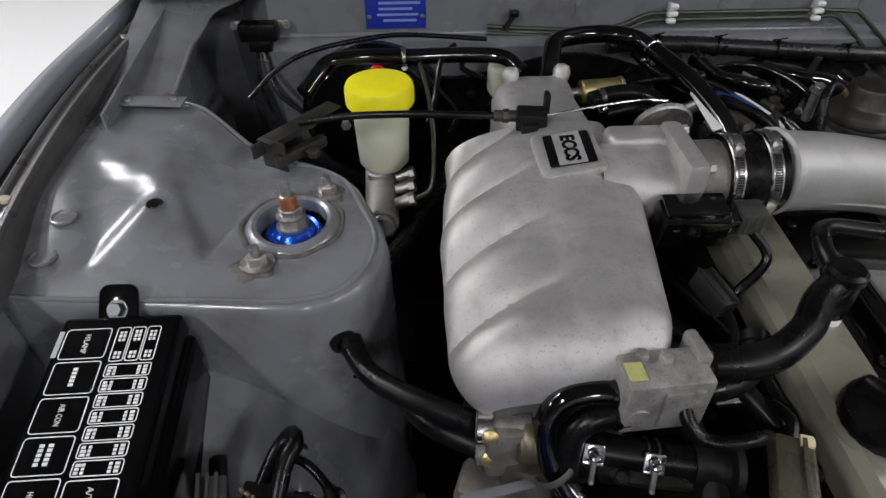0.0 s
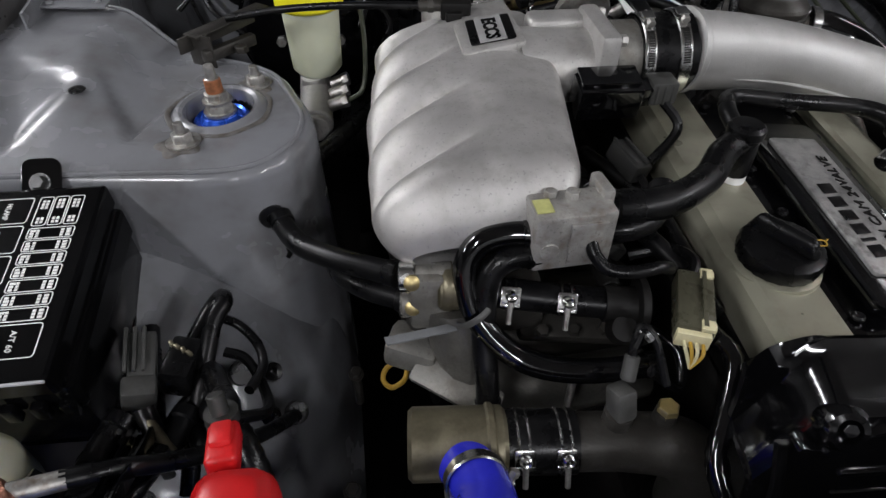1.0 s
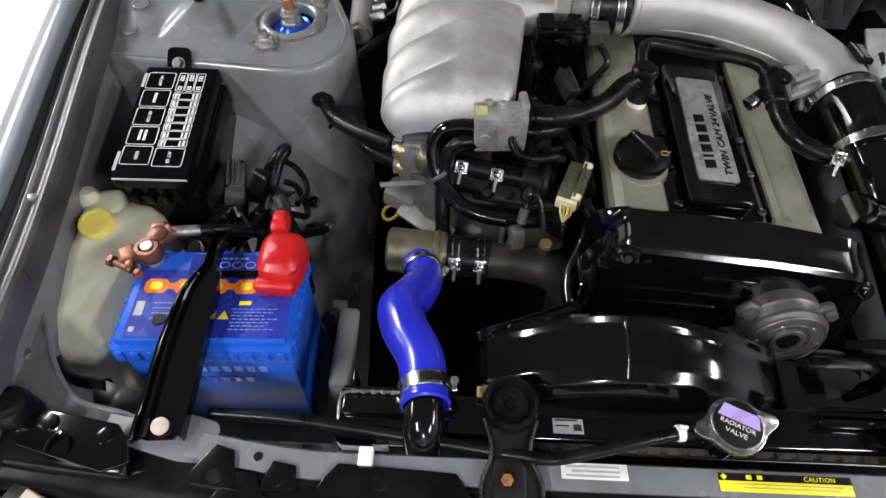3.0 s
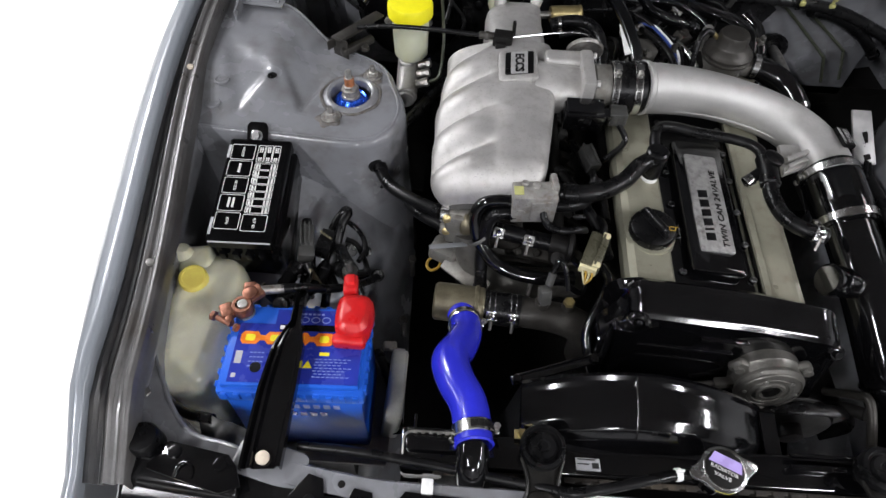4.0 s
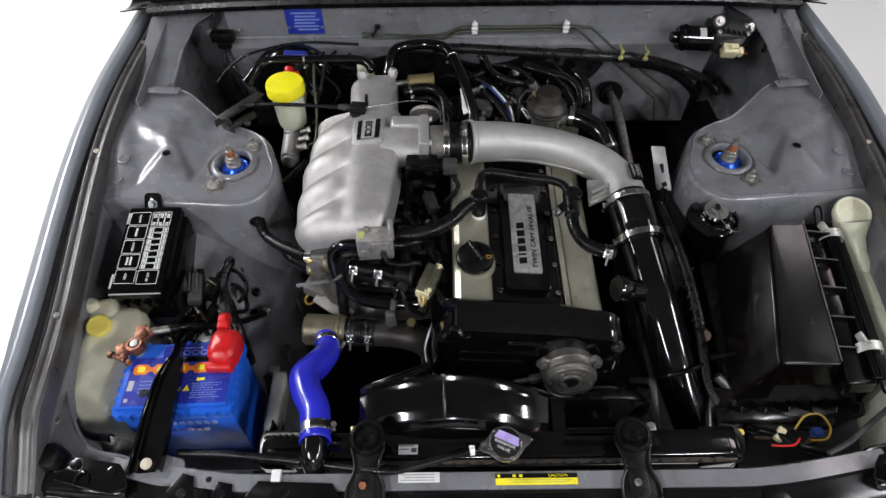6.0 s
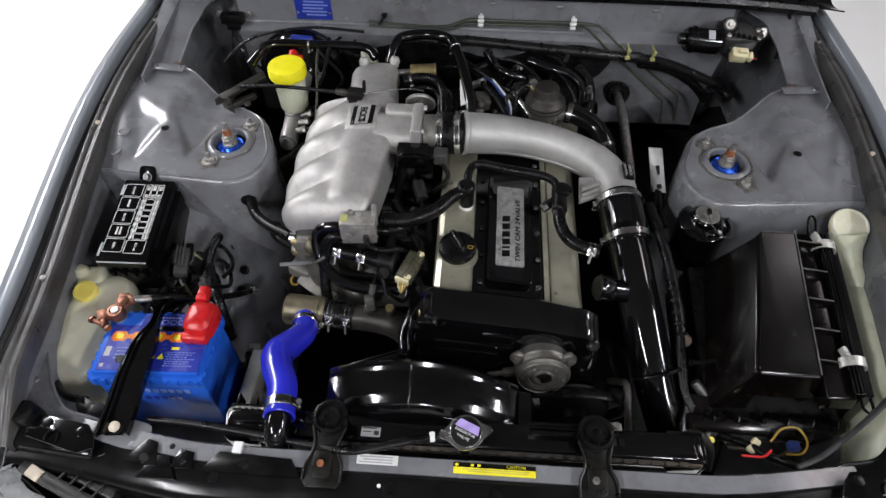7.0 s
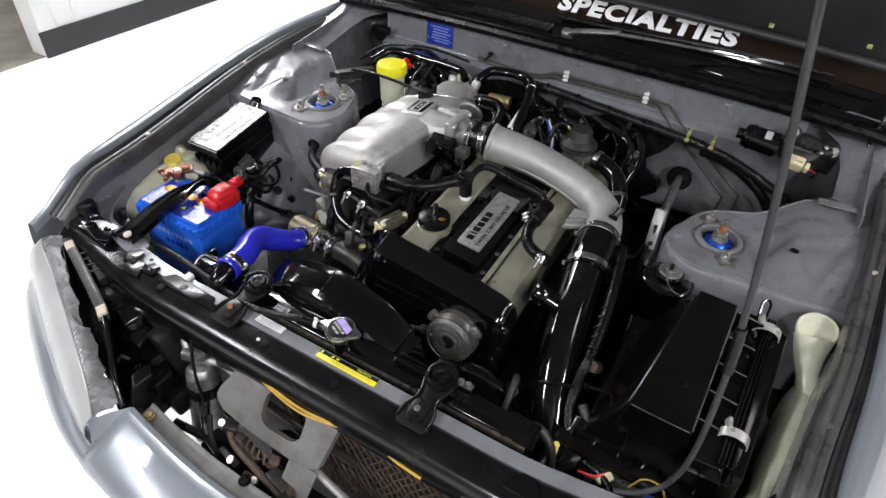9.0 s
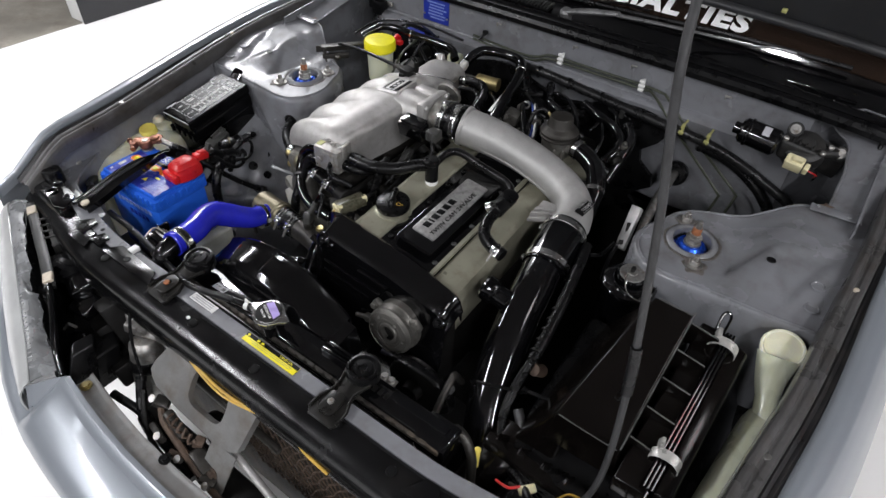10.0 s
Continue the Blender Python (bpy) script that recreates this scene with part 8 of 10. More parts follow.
def bottle(u, v):
    rows = [(-0.60, 0.705, 0.040, 0.05, 0.560), (-0.585, 0.706, 0.050, 0.072, 0.600), (-0.50, 0.716, 0.032, 0.075, 0.625), (-0.40, 0.730, 0.031, 0.072, 0.645), (-0.30, 0.740, 0.031, 0.066, 0.656), (-0.222, 0.744, 0.029, 0.058, 0.664), (-0.208, 0.744, 0.024, 0.046, 0.668), (-0.203, 0.744, 0.006, 0.012, 0.676)]
    k = v * (len(rows) - 1)
    i = min(int(k), len(rows) - 2)
    y, x, rx, rz, z = (rows[i][n] + (rows[i + 1][n] - rows[i][n]) * (k - i) for n in range(5))
    a = 2 * math.pi * u
    c, s = math.cos(a), math.sin(a)
    sq = (abs(c) ** 3 + abs(s) ** 3) ** (-1 / 3)
    return (x + rx * c * sq, y, z + rz * s * sq)


part("tank", sheet(bottle, 32, 30), BOTTLE, fil, angle=60)
part("neck", tube([(0.744, -0.235, 0.690), (0.742, -0.222, 0.712), (0.734, -0.200, 0.730), (0.726, -0.172, 0.750), (0.722, -0.150, 0.776)], [0.024, 0.019, 0.018, 0.025, 0.033], 24, 8), BOTTLE, fil)
part("spout_rim", lathe([(0.031, -0.016), (0.034, -0.006), (0.035, 0.003), (0.033, 0.0065), (0.0305, 0.007), (0.0285, 0.0045), (0.012, 0.0055), (0, 0.006)], (0.722, -0.142, 0.787), (-0.05, -0.30, 0.95), 32), MILK_OLD, fil, "open pale spout")
part("spout_tab", box((0.722, -0.112, 0.794), (0.008, 0.010, 0.006), 0.002), MILK, fil)

# ---- steering reservoir ----
ps = thing("steering_reservoir", (0.457, -0.135, 0.68), "black steering fluid reservoir with a silver-topped cap", "reservoir")
PC = Vector((0.457, -0.133, 0.0))
part("tank", lathe([(0.0, 0.66), (0.044, 0.66), (0.047, 0.68), (0.047, 0.755), (0.050, 0.760), (0.050, 0.768), (0.046, 0.772), (0.030, 0.776)], PC, (0, 0, 1), 40), BLACK_PAINT, ps)
part("cap", lathe([(0.026, 0.0), (0.027, 0.013), (0.024, 0.017), (0.0, 0.017)], PC + Vector((-0.001, 0, 0.774)), (0.02, -0.05, 1), 32), BLACK_PAINT, ps)
part("cap_top", lathe([(0.0232, 0.027), (0.0222, 0.0295), (0.010, 0.030), (0.009, 0.0325), (0.004, 0.033), (0, 0.0325)], PC + Vector((-0.001, 0, 0.764)), (0.02, -0.05, 1), 32), ZINC, ps, "dull silver cap top")
part("cap_key", box((0.456, -0.135, 0.801), (0.008, 0.013, 0.009), 0.003), GRIME_SHADE, ps)
part("bail_ring", lathe([(0.0385, 0.0), (0.0400, 0.0025), (0.0385, 0.005)], PC + Vector((0.008, -0.003, 0.776)), (0.1, -0.05, 1), 36), BLACK_PAINT, ps)
part("wire_bail", tube([(0.452, -0.145, 0.802), (0.455, -0.165, 0.797), (0.470, -0.186, 0.790), (0.492, -0.182, 0.782), (0.500, -0.160, 0.782), (0.498, -0.135, 0.783)], 0.0011, 8), ALU_CAS, ps, "thin wire bail")
ign = thing("ignition_module", (0.388, 0.01, 0.73), "flat aluminium ignition module standing on edge", "module")
part("case", loft_box([(0.372, 0.060, 0.790), (0.396, 0.046, 0.800), (0.404, -0.036, 0.750), (0.381, -0.016, 0.733)], [(0.376, 0.066, 0.782), (0.400, 0.052, 0.792), (0.408, -0.030, 0.742), (0.385, -0.010, 0.725)], 0.0015), BADGE, ign)
part("marks", join(box((0.3905, 0.010, 0.7705), (0.008, 0.020, 0.0015), 0, (31, -22, 4)), box((0.3925, -0.020, 0.7515), (0.010, 0.010, 0.0015), 0, (31, -22, 4))), GRIME_SHADE, ign)
part("lead", tube([(0.384, -0.035, 0.755), (0.375, -0.07, 0.745), (0.36, -0.10, 0.755)], 0.004, 8), RUBBER, ign)
part("lead", tube([(0.39, -0.035, 0.752), (0.392, -0.075, 0.735), (0.40, -0.11, 0.72)], 0.004, 8), RUBBER, ign)

# ---- valve behind the silver pipe ----
reg = thing("boost_valve", (0.149, 0.135, 0.78), "round cast boost valve with a crimped edge", "valve")
RV = Vector((0.150, 0.140, 0.0))
part("valve_body", lathe([(0.030, 0.74), (0.029, 0.80), (0.036, 0.815), (0.040, 0.828)], RV, (0, 0, 1), 40), CAST_DIRTY, reg)
part("crimp_ring", lathe([(0.040, 0.826), (0.0435, 0.829), (0.0435, 0.833), (0.041, 0.835), (0.0435, 0.838), (0.0435, 0.842), (0.040, 0.845)], RV, (0, 0, 1), 40, 0.0, 0.01, 20), ALU_DARK, reg)
part("dome", lathe([(0.041, 0.843), (0.036, 0.850), (0.030, 0.853), (0.0275, 0.856), (0.0265, 0.872), (0.024, 0.877), (0.010, 0.879), (0, 0.879)], RV, (0, 0, 1), 40), ALU_DARK, reg, "blackened valve dome")
part("body_web", join(*[box((0.150 + 0.031 * math.cos(a), 0.140 + 0.031 * math.sin(a), 0.79), (0.010, 0.006, 0.04), 0.002, (0, 0, math.degrees(a))) for a in (3.6, 4.3, 5.0, 5.6)]), CAST_DIRTY, reg)
part("side_port", rod((0.17, 0.138, 0.815), (0.215, 0.132, 0.812), 0.017, seg=20), CAST_DIRTY, reg)
part("nipple", rod((0.125, 0.145, 0.862), (0.112, 0.145, 0.872), 0.004, seg=10), BRASS, reg)
part("vacuum_hose", tube([(0.113, 0.145, 0.871), (0.100, 0.142, 0.876), (0.088, 0.130, 0.868), (0.084, 0.115, 0.84), (0.083, 0.10, 0.80)], 0.0055, 10), RUBBER, reg)
hose("valve_hose", [(0.196, 0.134, 0.816), (0.225, 0.128, 0.812), (0.258, 0.112, 0.800), (0.278, 0.085, 0.785), (0.288, 0.055, 0.765), (0.292, 0.02, 0.74)], 0.021, "glossy black hose from the boost valve", BLACK_PAINT, 22, 8)
hose_clamp((0.204, 0.133, 0.8155), (1, -0.2, -0.1), 0.0214, 120, 0.012)
hose_clamp((0.283, 0.070, 0.776), (0.35, -1, -0.55), 0.0214, 30, 0.010)
part("rear_cover", lathe([(0.026, 0), (0.025, 0.014), (0.020, 0.018), (0, 0.018)], (0.215, 0.055, 0.752), (0.2, -0.2, 1), 28), CHAMPAGNE, engine, "champagne cover behind the pipe")
part("rear_cover", box((0.19, 0.17, 0.755), (0.09, 0.05, 0.06), 0.012, (0, 0, 15), 3), CHAMPAGNE, engine)
for x, y, z, s in ((0.02, 0.20, 0.765, (0.07, 0.05, 0.05)), (0.07, 0.25, 0.75, (0.09, 0.06, 0.06)), (-0.04, 0.24, 0.74, (0.06, 0.08, 0.05)), (0.11, 0.20, 0.75, (0.05, 0.05, 0.05))):
    part("rear_fitting", box((x, y, z), s, 0.010, (8, 12, 20)), GRIME_SHADE, engine)
part("bright_pipe", tube([(0.055, 0.235, 0.80), (0.075, 0.215, 0.806), (0.10, 0.19, 0.798), (0.12, 0.17, 0.78)], 0.007, 12), STEEL, engine)
part("bright_pipe", tube([(0.00, 0.13, 0.78), (0.01, 0.17, 0.80), (0.005, 0.21, 0.79)], 0.012, 12), CAST_DIRTY, engine)
vac = thing("vacuum_fitting", (-0.125, 0.275, 0.80), "brass-coloured vacuum canister on the plenum", "canister")
part("can", join(rod((-0.160, 0.272, 0.812), (-0.098, 0.280, 0.812), 0.0165, seg=24), lathe([(0.0165, 0), (0.018, 0.001), (0.018, 0.004), (0.0165, 0.005)], (-0.104, 0.279, 0.812), (1, 0.1, 0), 24)), BRASS, vac)
part("stem", rod((-0.195, 0.265, 0.812), (-0.158, 0.272, 0.812), 0.007, seg=12), ZINC, vac)
hose("vacuum_hose", [(-0.165, 0.200, 0.835), (-0.135, 0.205, 0.842), (-0.10, 0.20, 0.843), (-0.078, 0.178, 0.835), (-0.072, 0.14, 0.82), (-0.07, 0.10, 0.80)], 0.0105, "black vacuum hose behind the throttle", seg=14)
hose("vacuum_hose", [(-0.15, 0.175, 0.83), (-0.11, 0.180, 0.834), (-0.085, 0.160, 0.828), (-0.08, 0.12, 0.81)], 0.0055, "thin black vacuum hose by the throttle", seg=10)
hose_clamp((-0.150, 0.2025, 0.838), (1, 0.1, 0.2), 0.0108, 60, 0.008, "small bright clamp on a vacuum hose")

# hoses and wiring along the firewall
hose("heater_hose", [(-0.530, 0.240, 0.835), (-0.512, 0.268, 0.850), (-0.497, 0.290, 0.857), (-0.45, 0.300, 0.858), (-0.388, 0.300, 0.857), (-0.32, 0.302, 0.857), (-0.265, 0.300, 0.853), (-0.24, 0.283, 0.838)], 0.0105, "glossy black heater hose by the firewall", BLACK_PAINT, 16, 8)
hose("heater_hose", [(-0.205, 0.265, 0.835), (-0.198, 0.300, 0.855), (-0.185, 0.333, 0.862), (-0.14, 0.350, 0.863), (-0.095, 0.350, 0.862), (-0.066, 0.333, 0.858), (-0.046, 0.285, 0.852), (-0.028, 0.215, 0.846), (-0.015, 0.145, 0.83), (-0.01, 0.10, 0.81)], 0.0125, "black hose looping over to the intake pipe", BLACK_PAINT, 18, 8)
for p in ((-0.40, 0.300, 0.857), (-0.055, 0.31, 0.855)):
    hose_clamp(p, (1, 0, 0) if p[0] < -0.1 else (0.3, -1, -0.1), 0.0112 if p[0] < -0.1 else 0.0128, 70, 0.006, "small brass-toned hose clamp")
hose("heater_hose", [(-0.62, 0.30, 0.80), (-0.58, 0.33, 0.83), (-0.53, 0.345, 0.85), (-0.44, 0.36, 0.862), (-0.38, 0.37, 0.860), (-0.28, 0.375, 0.850)], 0.0035, "thin black line behind the brake reservoir", seg=12)
hose("wiring", [(-0.10, 0.375, 0.838), (0.001, 0.366, 0.840), (0.10, 0.362, 0.834), (0.20, 0.362, 0.826), (0.319, 0.366, 0.815), (0.40, 0.380, 0.800), (0.48, 0.395, 0.775), (0.56, 0.405, 0.740), (0.63, 0.410, 0.705), (0.66, 0.40, 0.68)], 0.0125, "thick black taped wiring harness along the firewall", TAPE, 14, 16, ripple=0.10)
for x, y, z in ((-0.03, 0.368, 0.8395), (0.06, 0.3635, 0.8365), (0.15, 0.362, 0.830), (0.26, 0.364, 0.8205), (0.36, 0.373, 0.808)):
    solo("cable_tie", join(lathe([(0.0135, -0.002), (0.0150, -0.0015), (0.0150, 0.0015), (0.0135, 0.002)], (x, y, z), (1, 0, -0.1), 18), box((x, y - 0.006, z + 0.015), (0.004, 0.006, 0.006), 0.001), rod((x, y - 0.006, z + 0.017), (x + 0.003, y - 0.018, z + 0.024), 0.0012, seg=6)), BLACK_PLASTIC, (x, y, z), "black cable tie round the harness", "cable tie")
hose("wiring", [(0.40, 0.385, 0.785), (0.48, 0.400, 0.760), (0.55, 0.405, 0.720), (0.60, 0.40, 0.675)], 0.012, "black corrugated conduit on the firewall", BLACK_PLASTIC, 12, 14, ripple=0.08)
hose("wiring", [(0.02, 0.34, 0.83), (0.04, 0.30, 0.82), (0.06, 0.265, 0.825), (0.09, 0.255, 0.82), (0.13, 0.27, 0.80)], 0.010, "black wiring branch behind the engine", BLACK_PAINT, 12, 10, ripple=0.06)
hose("wiring", [(0.12, 0.33, 0.815), (0.17, 0.31, 0.81), (0.22, 0.30, 0.80), (0.25, 0.27, 0.78), (0.24, 0.22, 0.75)], 0.012, "black taped wiring loop behind the valve", BLACK_PAINT, 12, 10, ripple=0.05)
hose("wiring", [(0.24, 0.33, 0.80), (0.265, 0.30, 0.785), (0.268, 0.25, 0.76), (0.26, 0.20, 0.72)], 0.014, "black taped wiring drop behind the valve", BLACK_PAINT, 12, 10, ripple=0.05)
hose("wiring", [(-0.06, 0.36, 0.83), (-0.04, 0.32, 0.82), (-0.01, 0.29, 0.815), (0.02, 0.30, 0.82)], 0.008, "thin black wiring behind the plenum", RUBBER, 10)
for k, (a, b) in enumerate((((-0.33, 0.33, 0.86), (-0.37, 0.22, 0.80)), ((-0.36, 0.34, 0.85), (-0.34, 0.26, 0.76)), ((-0.30, 0.35, 0.84), (-0.28, 0.30, 0.78)))):
    hose("wiring", [a, (a[0] - 0.02, a[1] - 0.04, a[2] - 0.005), (b[0] + 0.01, b[1] + 0.03, b[2] + 0.02), b], 0.004, "thin black wire behind the brake reservoir", RUBBER, 8)
solo("blower_plug", box((-0.262, 0.315, 0.815), (0.04, 0.03, 0.045), 0.008, (0, 0, 10), 3), MILK, (-0.26, 0.315, 0.8), "milky plastic plug body behind the plenum", "connector")
pad = thing("insulation_pad", (0, 0.40, 0.65), "black heat insulation pad on the firewall", "insulation pad")
for x in (-0.30, -0.06, 0.20):
    part("push_clip", lathe([(0.011, 0), (0.010, 0.003), (0.004, 0.005), (0, 0.005)], (x, 0.386, 0.755), (0, -1, 0), 16), BLACK_PLASTIC, pad)
part("felt", sheet(lambda u, v: (-0.42 + (0.72 + 0.03 * math.sin(14 * v)) * u, 0.398 + 0.012 * math.sin(9 * u + 5 * v), 0.80 - 0.30 * v - 0.02 * math.sin(12 * u)), 30, 10, 0.012), BLACK_PLASTIC, pad)

lines = thing("brake_line", (0.1, 0.41, 0.80), "olive steel brake lines clipped along the firewall", "brake line")
for k, dz in enumerate((0.0, -0.010)):
    tail = [(0.262, 0.404, 0.858), (0.332, 0.396, 0.799), (0.41, 0.394, 0.735), (0.480, 0.392, 0.676), (0.486, 0.386, 0.668), (0.48, 0.34, 0.64)] if k else [(0.278, 0.408, 0.868), (0.294, 0.404, 0.863), (0.366, 0.396, 0.806), (0.441, 0.394, 0.749), (0.514, 0.392, 0.695), (0.522, 0.386, 0.682), (0.515, 0.34, 0.65)]
    part("line", tube([(-0.275, 0.418, 0.853 + dz), (-0.20, 0.418, 0.848 + dz), (-0.12, 0.416, 0.846 + dz), (-0.07, 0.414, 0.852 + dz), (-0.035, 0.414, 0.867 + dz), (0.002, 0.414, 0.869 + dz), (0.11, 0.414, 0.869 + dz), (0.225, 0.414, 0.869 + dz)] + tail, 0.0034, 8, 5), OLIVE_LINE, lines)
for x in (0.002, 0.225):
    part("line_clip", join(*[box((x, 0.408, z), (w, 0.010 + 0.1 * (w - 0.013), 0.0075), 0.0028, (0, r, 0), 3) for z, w, r in ((0.8805, 0.014, 4), (0.8695, 0.016, -3), (0.859, 0.014, 3))], box((x, 0.418, 0.868), (0.007, 0.014, 0.028), 0.002)), WHITE, lines, "white plastic line clip")
for x, y, z in ((0.360, 0.356, 0.822), (0.421, 0.356, 0.820)):
    part("yellow_clip", join(box((x, y, z + 0.010), (0.009, 0.006, 0.012), 0.002, (0, 8, 0)), box((x - 0.001, y, z - 0.006), (0.012, 0.007, 0.008), 0.002), box((x, y + 0.004, z + 0.001), (0.006, 0.004, 0.030), 0.001), rod((x, y - 0.004, z + 0.012), (x, y + 0.03, z + 0.012), 0.003, seg=8)), CLIP_OLD, lines, "yellowed line clip")
solo("sensor_stub", join(box((-0.235, 0.416, 0.872), (0.014, 0.012, 0.010), 0.003), rod((-0.235, 0.418, 0.868), (-0.25, 0.41, 0.85), 0.004, seg=8)), BLACK_PLASTIC, (-0.235, 0.416, 0.87), "small black sensor on the firewall", "sensor")

wm = thing("wiper_motor", (0.56, 0.36, 0.83), "black wiper motor with a cast gear housing", "wiper motor")
part("motor_can", join(rod((0.478, 0.352, 0.874), (0.560, 0.352, 0.868), 0.028, 0.029, 28, 0.006), rod((0.464, 0.352, 0.875), (0.480, 0.352, 0.874), 0.013, seg=18), lathe([(0.029, 0), (0.031, 0.002), (0.031, 0.006), (0.029, 0.008)], (0.492, 0.352, 0.873), (1, 0, -0.07), 28)), BLACK_PAINT, wm)
part("can_label", sheet(lambda u, v: (0.524 + 0.015 * u, 0.352 - 0.0295 * math.sin(0.2 + 0.75 * v), 0.871 + 0.0295 * math.cos(0.2 + 0.75 * v)), 2, 8, 0.0006), DIM_PRINT, wm)
part("gear_housing", join(loft_box([(0.562, 0.335, 0.892), (0.640, 0.345, 0.880), (0.655, 0.395, 0.876), (0.565, 0.395, 0.890)], [(0.562, 0.340, 0.842), (0.645, 0.350, 0.832), (0.655, 0.400, 0.832), (0.565, 0.400, 0.842)], 0.010), lathe([(0.040, -0.02), (0.040, 0.016), (0.034, 0.022), (0.02, 0.024), (0.018, 0.028), (0, 0.028)], (0.608, 0.372, 0.862), (0, -0.5, 0.86), 28)), MOTOR, wm, "dirty cast gear housing")
for c, t in (((0.578, 0.372, 0.902), (0.585, 0.378, 0.885)), ((0.676, 0.405, 0.865), (0.64, 0.38, 0.865))):
    lug = part("lug", join(rod(Vector(c) + Vector((0, 0.012, -0.008)), Vector(c), 0.0165, 0.016, 22, 0.002), rod(t, Vector(c) + Vector((0, 0.008, -0.006)), 0.011, seg=12)), MOTOR, wm)
    part("lug_bolt", join(lathe([(0.0105, 0), (0.0105, 0.002), (0, 0.002)], Vector(c), (0, -0.8, 0.6), 18), hexa(Vector(c) + Vector((0, -0.002, 0.0015)), (0, -0.8, 0.6), 0.006, 0.004)), ZINC, lug)
part("plug", join(box((0.605, 0.330, 0.850), (0.036, 0.026, 0.026), 0.003, (25, 4, 0)), box((0.610, 0.324, 0.864), (0.020, 0.012, 0.010), 0.002, (25, 4, 0)), box((0.630, 0.326, 0.848), (0.010, 0.018, 0.018), 0.002, (25, 4, 0)), box((0.590, 0.326, 0.858), (0.008, 0.020, 0.012), 0.002, (25, 4, 0))), CREAM, wm, "cream plastic plug")
for k in range(3):
    part("plug_wire", tube([(0.632, 0.326, 0.846 + 0.004 * k), (0.648, 0.328, 0.842 + 0.004 * k), (0.655, 0.345, 0.830), (0.650, 0.37, 0.81 - 0.004 * k)], 0.0015, 6, 4), RUBBER if k else RED_WIRE, wm)
for k in range(5):
    part("housing_rib", box((0.585 + 0.013 * k, 0.362, 0.889 - 0.0022 * k), (0.003, 0.045, 0.006), 0.001, (-8, 6, 0)), MOTOR, wm)
for x, y, z in ((0.570, 0.338, 0.894), (0.645, 0.352, 0.880), (0.655, 0.392, 0.878)):
    part("housing_screw", lathe([(0.006, -0.003), (0.006, 0.002), (0.004, 0.004), (0, 0.004)], (x, y, z), (0, -0.3, 1), 12), ZINC, wm)
part("mount_plate", box((0.625, 0.412, 0.845), (0.13, 0.010, 0.07), 0.006, (0, 8, 0)), MOTOR, wm)
gr = thing("firewall_grommet", (0.369, 0.39, 0.667), "black rubber grommet with a steel clutch line", "grommet")
part("rubber_ring", lathe([(0.032, 0.0), (0.032, 0.010), (0.026, 0.016), (0.016, 0.014), (0.014, 0.008), (0, 0.008)], (0.369, 0.405, 0.680), (0, -1, 0.25), 28), RUBBER, gr)
part("pipe", tube([(0.369, 0.40, 0.68), (0.371, 0.35, 0.682), (0.373, 0.29, 0.676), (0.376, 0.23, 0.660), (0.384, 0.17, 0.63), (0.39, 0.12, 0.58)], [0.010, 0.011, 0.012, 0.012, 0.012, 0.012], 16), ZINC, gr, "dull steel pipe")

# ---- prop rod ----
prop = thing("hood_prop", (0.57, -0.55, 0.70), "thin grey prop rod holding the hood up", "prop rod")
part("rod", tube([(0.41, 0.175, 1.80), (0.455, -0.18, 1.61), (0.507, -0.495, 1.405), (0.545, -0.535, 1.205), (0.573, -0.548, 1.010), (0.584, -0.556, 0.850), (0.574, -0.566, 0.770), (0.545, -0.585, 0.742), (0.51, -0.60, 0.735)], 0.0042, 10, 6), ROD_GREY, prop)
part("sleeve", tube([(0.566, -0.546, 1.07), (0.570, -0.547, 1.04), (0.574, -0.549, 1.00)], 0.0065, 10), RUBBER, prop)
hose("antenna_wire", [(0.755, 0.50, 1.02), (0.742, 0.46, 0.95), (0.735, 0.44, 0.90), (0.738, 0.42, 0.86), (0.728, 0.40, 0.80)], 0.0045, "thin black cable down the cowl corner", RUBBER, 8)

# ---- wiring at the front corner ----
hose("wiring", [(0.452, -0.568, 0.690), (0.465, -0.573, 0.700), (0.478, -0.575, 0.708), (0.490, -0.566, 0.712)], 0.0021, "short red wire in the front corner", RED_WIRE, 8)
hose("wiring", [(0.53, -0.52, 0.64), (0.548, -0.502, 0.655), (0.575, -0.500, 0.655), (0.588, -0.520, 0.648), (0.575, -0.540, 0.645), (0.55, -0.54, 0.64)], 0.0019, "looped yellow wire in the front corner", YELLOW_WIRE, 8)
hose("wiring", [(0.46, -0.53, 0.63), (0.50, -0.545, 0.66), (0.53, -0.55, 0.65), (0.56, -0.53, 0.63)], 0.003, "thin brown wire in the front corner", RUSTY, 8)
hose("wiring", [(0.43, -0.50, 0.62), (0.48, -0.53, 0.65), (0.52, -0.56, 0.66), (0.60, -0.56, 0.62)], 0.007, "black wiring bundle in the front corner", RUBBER, 10)
solo("wiring_plug", box((0.566, -0.526, 0.640), (0.018, 0.016, 0.016), 0.003), BLUE_WIRE, (0.566, -0.526, 0.64), "small blue wiring plug", "connector")
solo("wiring_plug", box((0.492, -0.535, 0.655), (0.028, 0.014, 0.010), 0.003, (10, 0, 50)), CREAM, (0.49, -0.535, 0.655), "small cream wiring plug", "connector")
